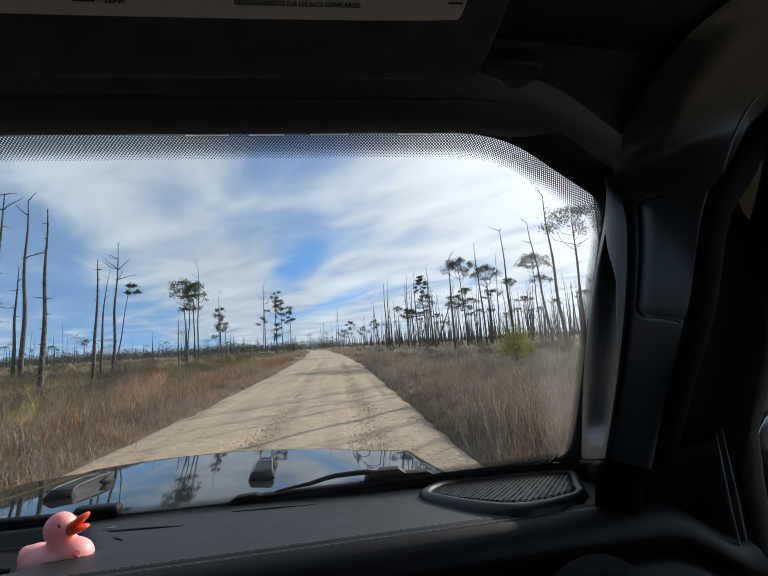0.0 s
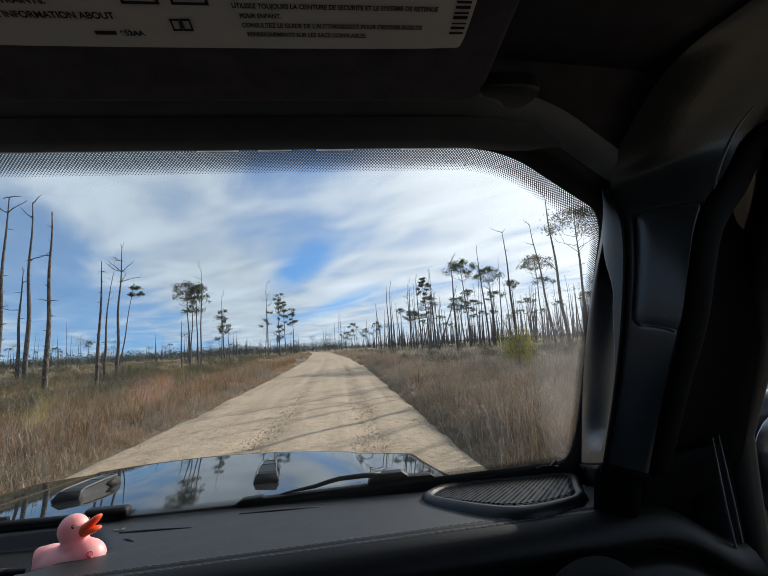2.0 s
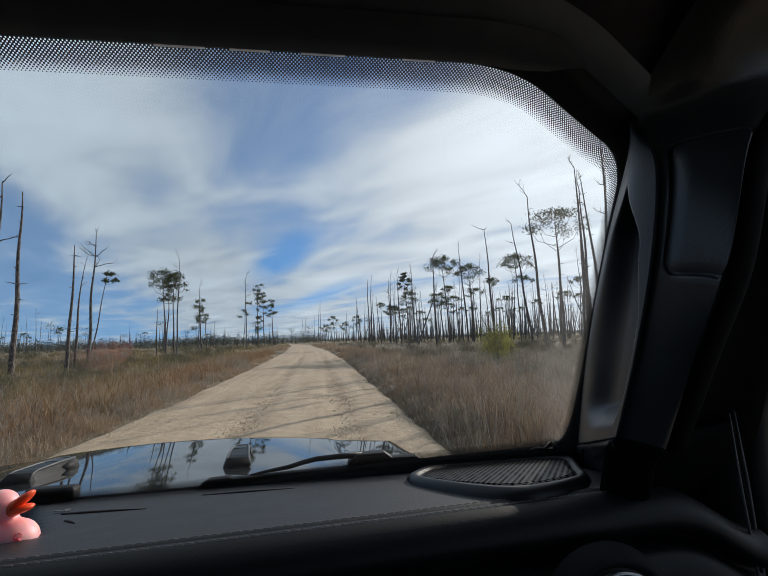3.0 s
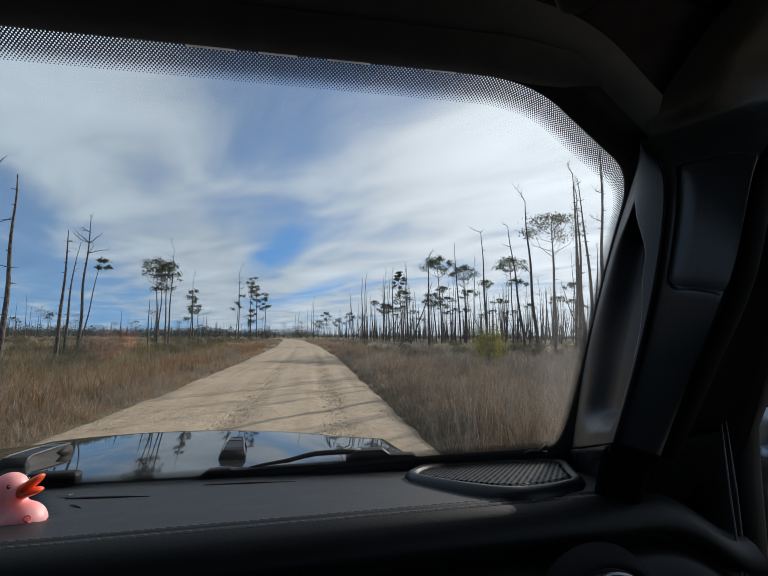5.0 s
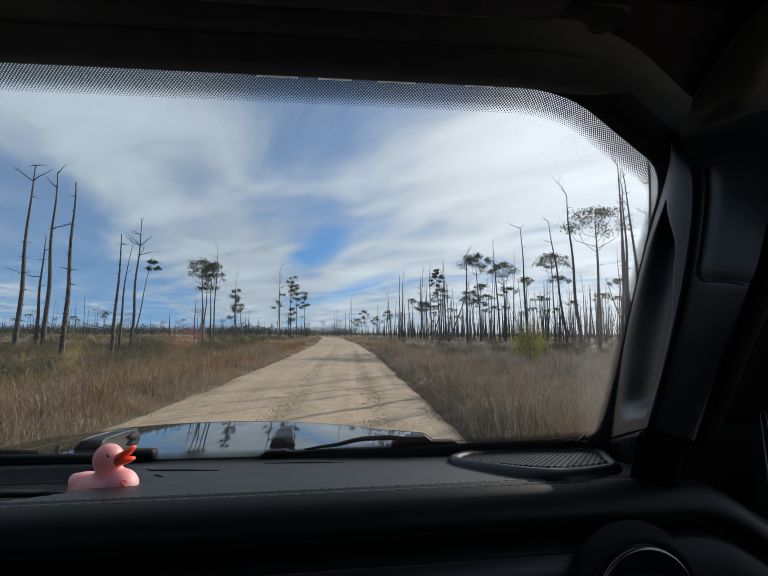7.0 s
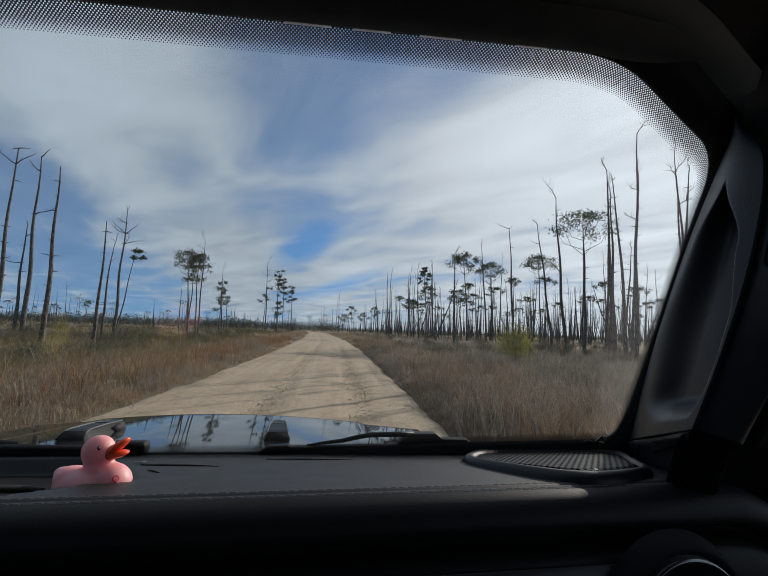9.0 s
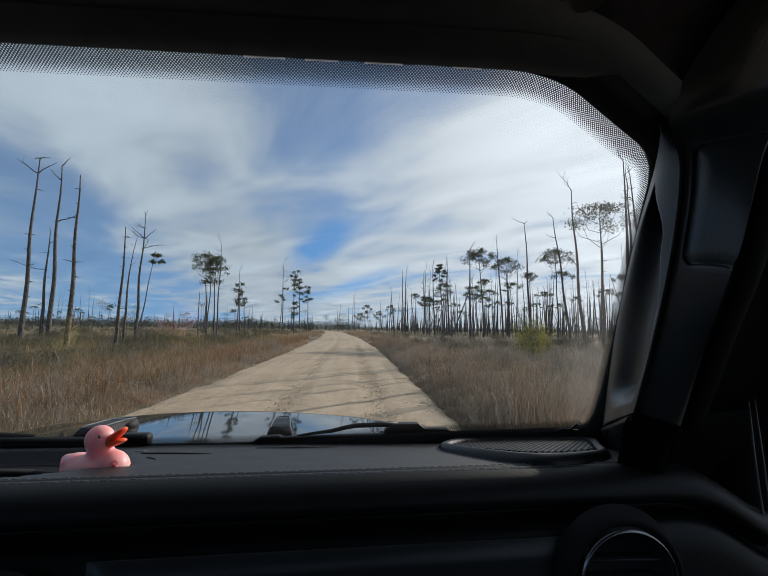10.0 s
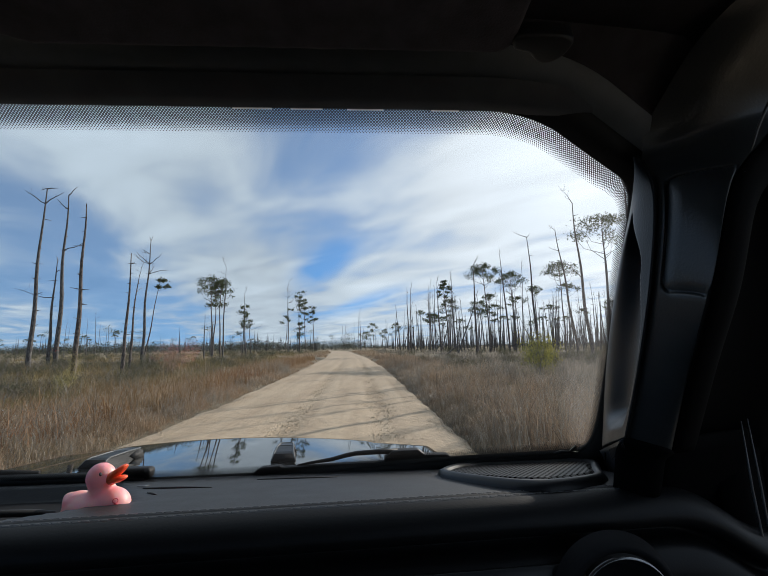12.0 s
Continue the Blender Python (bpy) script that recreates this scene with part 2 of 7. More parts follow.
def glass_material(name, tint, dust=False):
    m, nt, p = shader(name)
    nt.nodes.remove(p)
    clear, gloss, mx, lw = (nt.nodes.new(k) for k in ("ShaderNodeBsdfTransparent", "ShaderNodeBsdfGlossy", "ShaderNodeMixShader", "ShaderNodeLayerWeight"))
    clear.inputs["Color"].default_value = (*tint, 1)
    gloss.inputs["Roughness"].default_value = 0.03
    grazing = calc(nt, "MULTIPLY", calc(nt, "POWER", lw.outputs["Facing"], 5.0), 0.6)
    nt.links.new(calc(nt, "ADD", grazing, 0.03), mx.inputs[0])
    nt.links.new(clear.outputs[0], mx.inputs[1])
    nt.links.new(gloss.outputs[0], mx.inputs[2])
    last = mx.outputs[0]
    if dust:  # a film of road dust, thicker in the corner that the wiper does not reach
        tc, sep = nt.nodes.new("ShaderNodeTexCoord"), nt.nodes.new("ShaderNodeSeparateXYZ")
        nt.links.new(tc.outputs["Object"], sep.inputs[0])
        reach = nt.nodes.new("ShaderNodeMapRange")
        reach.interpolation_type = "SMOOTHSTEP"
        reach.inputs["From Min"].default_value, reach.inputs["From Max"].default_value = 0.0, 0.03
        nt.links.new(calc(nt, "SUBTRACT", calc(nt, "ADD", sep.outputs[0], calc(nt, "MULTIPLY", sep.outputs[2], 0.42)), 1.247), reach.inputs["Value"])
        patch = calc(nt, "ADD", noise_node(nt, 14, 5, 0.6), calc(nt, "MULTIPLY", noise_node(nt, 160, 4, 0.7), 0.6))
        film = calc(nt, "MULTIPLY", calc(nt, "ADD", calc(nt, "MULTIPLY", reach.outputs[0], 0.024), 0.002), calc(nt, "MULTIPLY", patch, 1.2))
        grime, veil = nt.nodes.new("ShaderNodeBsdfTranslucent"), nt.nodes.new("ShaderNodeMixShader")
        grime.inputs["Color"].default_value = (0.72, 0.70, 0.66, 1)
        nt.links.new(film, veil.inputs[0])
        nt.links.new(last, veil.inputs[1])
        nt.links.new(grime.outputs[0], veil.inputs[2])
        last = veil.outputs[0]
    nt.links.new(last, nt.nodes["Material Output"].inputs["Surface"])
    return m


def dot_print_material():
    """The black ceramic print round the glass: a halftone that thins out inwards. u and v run along and across the band in dots."""
    m, nt, p = shader("ceramic_dot_print", (0.012, 0.012, 0.014), 0.5)
    uv = nt.nodes.new("ShaderNodeUVMap")
    sep = nt.nodes.new("ShaderNodeSeparateXYZ")
    nt.links.new(uv.outputs[0], sep.inputs[0])
    full = 2 * math.pi
    a = calc(nt, "COSINE", calc(nt, "MULTIPLY", calc(nt, "ADD", sep.outputs[0], sep.outputs[1]), full / 2))
    b = calc(nt, "COSINE", calc(nt, "MULTIPLY", calc(nt, "SUBTRACT", sep.outputs[0], sep.outputs[1]), full / 2))
    wave = calc(nt, "ADD", a, b)
    level = nt.nodes.new("ShaderNodeMapRange")
    level.inputs["From Min"].default_value, level.inputs["From Max"].default_value = 1.0, 9.0
    level.inputs["To Min"].default_value, level.inputs["To Max"].default_value = -0.6, 1.25
    # z of the uv is not stored: the band's own share across is kept in a second map
    uv2 = nt.nodes.new("ShaderNodeUVMap")
    uv2.uv_map = "share"
    sep2 = nt.nodes.new("ShaderNodeSeparateXYZ")
    nt.links.new(uv2.outputs[0], sep2.inputs[0])
    level.inputs["From Min"].default_value, level.inputs["From Max"].default_value = 0.0, 1.0
    nt.links.new(calc(nt, "POWER", sep2.outputs[1], 3.6), level.inputs["Value"])
    ink = calc(nt, "GREATER_THAN", wave, level.outputs[0])
    clear, mx = nt.nodes.new("ShaderNodeBsdfTransparent"), nt.nodes.new("ShaderNodeMixShader")
    nt.links.new(ink, mx.inputs[0])
    nt.links.new(clear.outputs[0], mx.inputs[1])
    nt.links.new(p.outputs[0], mx.inputs[2])
    nt.links.new(mx.outputs[0], nt.nodes["Material Output"].inputs["Surface"])
    return m


SAND, SOIL = sand_material(), soil_material()
GRASS = island_material("dry_grass", [(0.0, (0.035, 0.025, 0.015)), (0.35, (0.175, 0.120, 0.068)), (0.7, (0.36, 0.262, 0.162)), (1.0, (0.58, 0.46, 0.31))],
                        [(0.28, (0.21, 0.20, 0.07)), (0.40, (0.42, 0.31, 0.19)), (0.54, (0.42, 0.255, 0.145)), (0.66, (0.36, 0.265, 0.16)), (0.8, (0.18, 0.17, 0.06))], bleach=0.90)
OLIVE = island_material("olive_field_grass", [(0.0, (0.04, 0.036, 0.016)), (0.35, (0.14, 0.115, 0.045)), (0.7, (0.25, 0.20, 0.09)), (1.0, (0.42, 0.34, 0.19))],
                        [(0.3, (0.12, 0.125, 0.035)), (0.45, (0.25, 0.19, 0.09)), (0.58, (0.27, 0.15, 0.075)), (0.72, (0.13, 0.13, 0.04))], through_light=0.3, bleach=1.0)
GREY = island_material("grey_field_grass", [(0.0, (0.04, 0.037, 0.03)), (0.35, (0.15, 0.128, 0.10)), (0.7, (0.31, 0.265, 0.21)), (1.0, (0.66, 0.59, 0.48))],
                       [(0.3, (0.14, 0.14, 0.085)), (0.45, (0.26, 0.215, 0.165)), (0.6, (0.22, 0.185, 0.145)), (0.75, (0.17, 0.17, 0.095))], through_light=0.3)
STALK = island_material("grey_stalks", [(0.0, (0.10, 0.085, 0.065)), (0.5, (0.25, 0.22, 0.18)), (0.85, (0.42, 0.38, 0.32)), (1.0, (0.66, 0.62, 0.54))],
                        [(0.35, (0.20, 0.18, 0.14)), (0.65, (0.30, 0.27, 0.21))])
CURL = island_material("bleached_curled_grass", [(0.0, (0.08, 0.052, 0.03)), (0.45, (0.25, 0.18, 0.11)), (0.8, (0.44, 0.34, 0.235)), (1.0, (0.62, 0.53, 0.41))],
                       [(0.3, (0.28, 0.20, 0.13)), (0.7, (0.58, 0.50, 0.40))])
WEED = island_material("russet_weeds", [(0.0, (0.12, 0.058, 0.034)), (0.5, (0.27, 0.14, 0.08)), (1.0, (0.40, 0.25, 0.15))],
                       [(0.35, (0.26, 0.14, 0.07)), (0.65, (0.21, 0.17, 0.07))], bleach=1.02)
BROWN = island_material("brown_weeds", [(0.0, (0.09, 0.06, 0.04)), (0.5, (0.24, 0.165, 0.11)), (1.0, (0.42, 0.32, 0.23))],
                        [(0.35, (0.22, 0.15, 0.10)), (0.65, (0.19, 0.15, 0.10))])
YELLOWLEAF = island_material("yellow_green_leaves", [(0.0, (0.09, 0.10, 0.02)), (0.5, (0.28, 0.26, 0.07)), (1.0, (0.50, 0.45, 0.16))],
                             [(0.35, (0.26, 0.26, 0.05)), (0.65, (0.40, 0.35, 0.09))], bleach=1.0)
SCRUB = island_material("scrub_leaves", [(0.0, (0.04, 0.048, 0.022)), (0.4, (0.08, 0.088, 0.042)), (0.75, (0.145, 0.135, 0.075)), (1.0, (0.24, 0.20, 0.125))],
                        [(0.35, (0.055, 0.06, 0.028)), (0.65, (0.115, 0.10, 0.055))])
GREENLEAF = island_material("olive_shrub_leaves", [(0.0, (0.04, 0.05, 0.012)), (0.5, (0.12, 0.125, 0.03)), (0.85, (0.22, 0.19, 0.055)), (1.0, (0.30, 0.16, 0.06))],
                            [(0.35, (0.08, 0.09, 0.022)), (0.65, (0.17, 0.15, 0.05))])
FARLEAF = island_material("distant_dark_foliage", [(0.0, (0.022, 0.030, 0.018)), (0.6, (0.045, 0.055, 0.032)), (1.0, (0.08, 0.085, 0.055))],
                          [(0.35, (0.035, 0.045, 0.026)), (0.65, (0.065, 0.07, 0.045))], through_light=0.1)
NEEDLE = island_material("pine_needles", [(0.0, (0.03, 0.055, 0.02)), (0.6, (0.065, 0.10, 0.035)), (1.0, (0.14, 0.15, 0.055))],
                         [(0.35, (0.045, 0.07, 0.025)), (0.65, (0.10, 0.115, 0.045))], through_light=0.3)
BARK, DEADWOOD = bark_material("pine_bark", (0.024, 0.019, 0.017), (0.20, 0.165, 0.148)), bark_material("weathered_deadwood", (0.026, 0.024, 0.0235), (0.17, 0.160, 0.153))
POSTWOOD = bark_material("weathered_post_wood", (0.30, 0.29, 0.27), (0.62, 0.60, 0.56))
TWIG = bark_material("grey_twigs", (0.10, 0.09, 0.08), (0.26, 0.24, 0.21))


# ---- mesh helpers ----
def thing(name, label, category, at=(0, 0, 0), group="", kind=""):
    ob = new(name)
    ob.empty_display_size = 0.1
    ob.location = at
    return tagged(ob, label, category, group, kind)


def mesh_of(name, bm, material, smooth=True):
    me = bpy.data.meshes.new(name)
    bmesh.ops.recalc_face_normals(bm, faces=bm.faces)
    for f in bm.faces:
        f.smooth = smooth
    bm.to_mesh(me)
    bm.free()
    if material:
        me.materials.append(material)
    return me


def part(name, bm, material, parent, label="", smooth=True):
    """One mesh under a thing or a part, in the thing's own coordinates."""
    ob = new(name, mesh_of(name, bm, material, smooth))
    ob.parent = parent
    return tagged(ob, label)


def triangles(name, verts, faces, material):
    """A mesh from numpy arrays of corners and of triangles."""
    me = bpy.data.meshes.new(name)
    n = len(faces)
    me.vertices.add(len(verts))
    me.vertices.foreach_set("co", np.ascontiguousarray(verts, dtype=np.float32).ravel())
    me.loops.add(n * 3)
    me.loops.foreach_set("vertex_index", np.ascontiguousarray(faces, dtype=np.int32).ravel())
    me.polygons.add(n)
    me.polygons.foreach_set("loop_start", np.arange(0, n * 3, 3, dtype=np.int32))
    me.update(calc_edges=True)
    me.materials.append(material)
    return me


def tube(bm, pts, radii, sides=8, cap=True):
    """A round bar through points, with a radius at each."""
    pts = [Vector(p) for p in pts]
    rings, ref = [], None
    for i, p in enumerate(pts):
        d = (pts[min(i + 1, len(pts) - 1)] - pts[max(i - 1, 0)]).normalized()
        ref = ref or (Vector((1, 0, 0)) if abs(d.x) < 0.8 else Vector((0, 1, 0)))
        a = (ref - d * ref.dot(d)).normalized()
        b = d.cross(a)
        ref = a
        rings.append([bm.verts.new(p + (a * math.cos(q) + b * math.sin(q)) * radii[i]) for q in (2 * math.pi * k / sides for k in range(sides))])
    for r, s in zip(rings, rings[1:]):
        for k in range(sides):
            bm.faces.new((r[k], r[(k + 1) % sides], s[(k + 1) % sides], s[k]))
    if cap:
        bm.faces.new(rings[0][::-1])
        bm.faces.new(rings[-1])


def sheet(bm, fn, nu, nv):
    """A grid of quads; fn(u, v) gives a point for u and v from 0 to 1."""
    g = [[bm.verts.new(fn(i / nu, j / nv)) for j in range(nv + 1)] for i in range(nu + 1)]
    for i in range(nu):
        for j in range(nv):
            bm.faces.new((g[i][j], g[i + 1][j], g[i + 1][j + 1], g[i][j + 1]))
    return g


def thicken(bm, depth):
    bmesh.ops.recalc_face_normals(bm, faces=bm.faces)
    bmesh.ops.solidify(bm, geom=bm.faces[:], thickness=depth)


def prism(bm, outline, off):
    """A plate with the given outline, as thick as the vector off."""
    a = [bm.verts.new(p) for p in outline]
    b = [bm.verts.new(Vector(p) + Vector(off)) for p in outline]
    bm.faces.new(a)
    bm.faces.new(b[::-1])
    for i in range(len(a)):
        j = (i + 1) % len(a)
        bm.faces.new((a[i], b[i], b[j], a[j]))


def soften(bm, width, segments=2, sharp=40):
    """Rounds all edges that turn by more than sharp degrees."""
    bmesh.ops.recalc_face_normals(bm, faces=bm.faces)
    edges = [e for e in bm.edges if len(e.link_faces) == 2 and e.calc_face_angle(0) > radians(sharp)]
    bmesh.ops.bevel(bm, geom=edges, offset=width, segments=segments, affect="EDGES", profile=0.6, clamp_overlap=True)


def block(bm, size, m=None, round_by=0.0, segments=2):
    """A box with rounded edges."""
    made = bmesh.ops.create_cube(bm, size=1.0)["verts"]
    bmesh.ops.scale(bm, vec=size, verts=made)
    if round_by:
        es = {e for v in made for e in v.link_edges}
        out = bmesh.ops.bevel(bm, geom=list(es), offset=round_by, segments=segments, affect="EDGES", profile=0.6, clamp_overlap=True)
        made = list({v for v in out["verts"]} | {v for v in made if v.is_valid})
    if m:
        bmesh.ops.transform(bm, matrix=m, verts=made)


def ball(bm, radii, at, m=None, u=20, v=14):
    made = bmesh.ops.create_uvsphere(bm, u_segments=u, v_segments=v, radius=1.0)["verts"]
    bmesh.ops.transform(bm, matrix=Matrix.Translation(at) @ (m or Matrix()) @ Matrix.Diagonal((*radii, 1)), verts=made)


# ---- ground and road ----
rng = np.random.default_rng(7)
ROAD_HALF = 2.88


BENDS = ((-140, -1.05), (0, -1.08), (14, -1.08), (30, -1.22), (59, -2.0), (111, -4.7), (155, -7.2), (200, -15.0), (290, -40.0))


def road_middle(y):
    """The track sways a little and bends away behind the scrub far off."""
    for (a, p), (b, q) in zip(BENDS, BENDS[1:]):
        if y <= b:
            t = max(0.0, (y - a) / (b - a))
            return p + (q - p) * t * t * (3 - 2 * t) * 0.5 + (q - p) * t * 0.5
    return BENDS[-1][1]


def road_half(y):
    return ROAD_HALF + 0.15 * min(1.0, max(0.0, (y - 16) / 18))


def swell(x, y):
    return noise.noise((x * 0.05, y * 0.05, 3.0)) * 0.25 + noise.noise((x * 0.4, y * 0.4, 9.0)) * 0.05


def road_edge(side, y):
    return road_middle(y) + side * (road_half(y) + 0.16 * noise.noise((side * 9.0, y * 0.35, 0.0)) + 0.1 * noise.noise((side * 5.0, y * 1.3, 4.0)))


def ground_height(x, y):
    """The land beside the road lies a little lower, behind a low bank."""
    off = abs(x - road_middle(min(max(y, -40), 400))) - road_half(y)
    if off < 0:
        return -0.06
    rise = 0.10 * math.exp(-((off - 0.7) / 0.5) ** 2)
    return -0.06 * min(1, max(0, 1 - off * 3)) + rise + min(1.0, off / 4) * swell(x, y)


def spaced(lo, hi, first, grow):
    """Marks from lo to hi on both sides of 0, close together near it."""
    out, x, step = [0.0], 0.0, first
    while x < hi:
        x += step
        step *= grow
        out.append(min(x, hi))
    neg, x, step = [], 0.0, first
    while x > lo:
        x -= step
        step *= grow
        neg.append(max(x, lo))
    return np.array(neg[::-1] + out)


def build_ground():
    xs, ys = spaced(-2500, 2500, 0.28, 1.055), spaced(-2500, 4200, 0.5, 1.045)
    verts = np.array([(x, y, ground_height(x, y)) for y in ys for x in xs], dtype=np.float32)
    nx, ny = len(xs), len(ys)
    a = (np.arange(ny - 1)[:, None] * nx + np.arange(nx - 1)[None]).ravel()
    faces = np.concatenate([np.stack([a, a + 1, a + nx + 1], 1), np.stack([a, a + nx + 1, a + nx], 1)])
    ob = new("ground", triangles("ground", verts, faces, SOIL))
    for p in ob.data.polygons:
        p.use_smooth = True
    tagged(ob, "flat brown scrubland soil under dry winter grass", "ground", kind="structure")

    # the road lies on it as a thick bed of sand
    bm = bmesh.new()
    ys = np.concatenate([np.arange(-120, -8, 4.0), np.arange(-8, 5, 0.5), np.arange(5, 26, 0.11), np.arange(26, 60, 0.4), np.arange(60, 240, 2.0)])
    us = np.linspace(-1, 1, 49)
    rows = []
    for y in ys:
        l, r = road_edge(-1, y), road_edge(1, y)
        row = []
        for u in us:
            x = (l + r) / 2 + u * (r - l) / 2
            edge = max(0.0, (abs(u) - 0.9) / 0.1)
            z = 0.02 * (1 - u * u) - 0.09 * edge**2
            for track in (-0.12, 0.52):
                z -= 0.028 * math.exp(-((u - track) / 0.1) ** 2)
            if y < 60:
                z += 0.020 * noise.noise((x * 1.1, y * 0.8, 1.0)) + 0.010 * noise.noise((x * 3.2, y * 4.0, 2.0)) * (0.4 + 0.6 * max(0.0, noise.noise((x * 0.7, y * 0.5, 8.0)))) + 0.006 * noise.noise((x * 9.0, y * 9.0, 5.0))
            row.append(bm.verts.new((x, y, z)))
        rows.append(row)
    for p, q in zip(rows, rows[1:]):
        for k in range(len(us) - 1):
            bm.faces.new((p[k], p[k + 1], q[k + 1], q[k]))
    ob = new("road", mesh_of("road", bm, SAND))
    tagged(ob, "pale rutted sand track with loose crumbs and wheel marks", "road", kind="structure")

    # crumbs of sand and small stones
    n = 36000
    y = 5 + 34 * rng.random(n) ** 1.8
    u = rng.choice(np.array([-0.75, -0.35, 0.2, 0.8]), n) + rng.normal(0, 0.32, n)
    u = np.where(rng.random(n) < 0.6, rng.uniform(-0.95, 0.95, n), u)
    u = np.where(np.abs(u) > 0.97, rng.uniform(-0.95, 0.95, n), u)
    x = np.array([road_middle(v) for v in y]) + u * 0.97 * np.array([road_half(v) for v in y])
    s = 0.006 + 0.030 * rng.random(n) ** 2.4
    base = np.array([(1, 0, 0), (-0.5, 0.87, 0), (-0.5, -0.87, 0), (0.1, 0.05, 0.8)])
    turn = rng.uniform(0, 6.28, n)
    c, sn = np.cos(turn), np.sin(turn)
    v = np.empty((n, 4, 3), np.float32)
    v[:, :, 0] = x[:, None] + s[:, None] * (c[:, None] * base[:, 0] - sn[:, None] * base[:, 1])
    v[:, :, 1] = y[:, None] + s[:, None] * (sn[:, None] * base[:, 0] + c[:, None] * base[:, 1])
    v[:, :, 2] = -0.005 + s[:, None] * base[:, 2]
    tri = np.array([(0, 1, 3), (1, 2, 3), (2, 0, 3)])
    f = (np.arange(n)[:, None, None] * 4 + tri).reshape(-1, 3)
    big = rng.random(n) < 0.06
    v[big] = (v[big] - v[big].mean(1, keepdims=True)) * np.array([2.2, 1.8, 1.3]) + v[big].mean(1, keepdims=True)
    ob = new("loose_crumbs", triangles("loose_crumbs", v.reshape(-1, 3), f, SAND))
    tagged(ob, "loose crumbs of pale sand scattered over the track", "gravel", kind="stuff")


build_ground()


# ---- grass ----
def blades(x, y, z, tall, wide, lean, bend):
    """Bent blades of two pieces: corners and triangles for numpy arrays of roots."""
    n = len(x)
    face, to = rng.uniform(0, 6.283, n), rng.uniform(0, 6.283, n)
    dx, dy = np.cos(face) * wide / 2, np.sin(face) * wide / 2
    lx, ly = np.cos(to) * lean * tall, np.sin(to) * lean * tall
    v = np.empty((n, 5, 3), np.float32)
    for k, (share, w, up) in enumerate(((0, 1, 0), (0, -1, 0), (0.36, 0.8, 0.58), (0.36, -0.8, 0.58), (1.0, 0, 1.0))):
        v[:, k, 0] = x + dx * w + lx * share * (1 + bend * share)
        v[:, k, 1] = y + dy * w + ly * share * (1 + bend * share)
        v[:, k, 2] = z + tall * up * (1 - 0.25 * bend * share)
    tri = np.array([(0, 1, 3), (0, 3, 2), (2, 3, 4)])
    return v.reshape(-1, 3), (np.arange(n)[:, None, None] * 5 + tri).reshape(-1, 3)


def tufted(n, side, y0, y1, off_max, spread, power=1.0):
    """Roots of grass that stand in tufts beside the road."""
    centre_y = y0 + (y1 - y0) * rng.random(n // 46 + 1) ** power
    centre_off = 0.12 + off_max * rng.random(len(centre_y)) ** 1.7
    pick = rng.integers(0, len(centre_y), n)
    y = centre_y[pick] + rng.normal(0, spread, n)
    off = np.abs(centre_off[pick] + rng.normal(0, spread, n)) - 0.10
    x = np.array([road_edge(side, v) for v in y]) + side * off
    z = np.array([ground_height(a, b) for a, b in zip(x, y)]) - 0.02
    big = 0.5 + 0.85 * rng.random(len(centre_y))
    return x, y, z, off, big[pick]


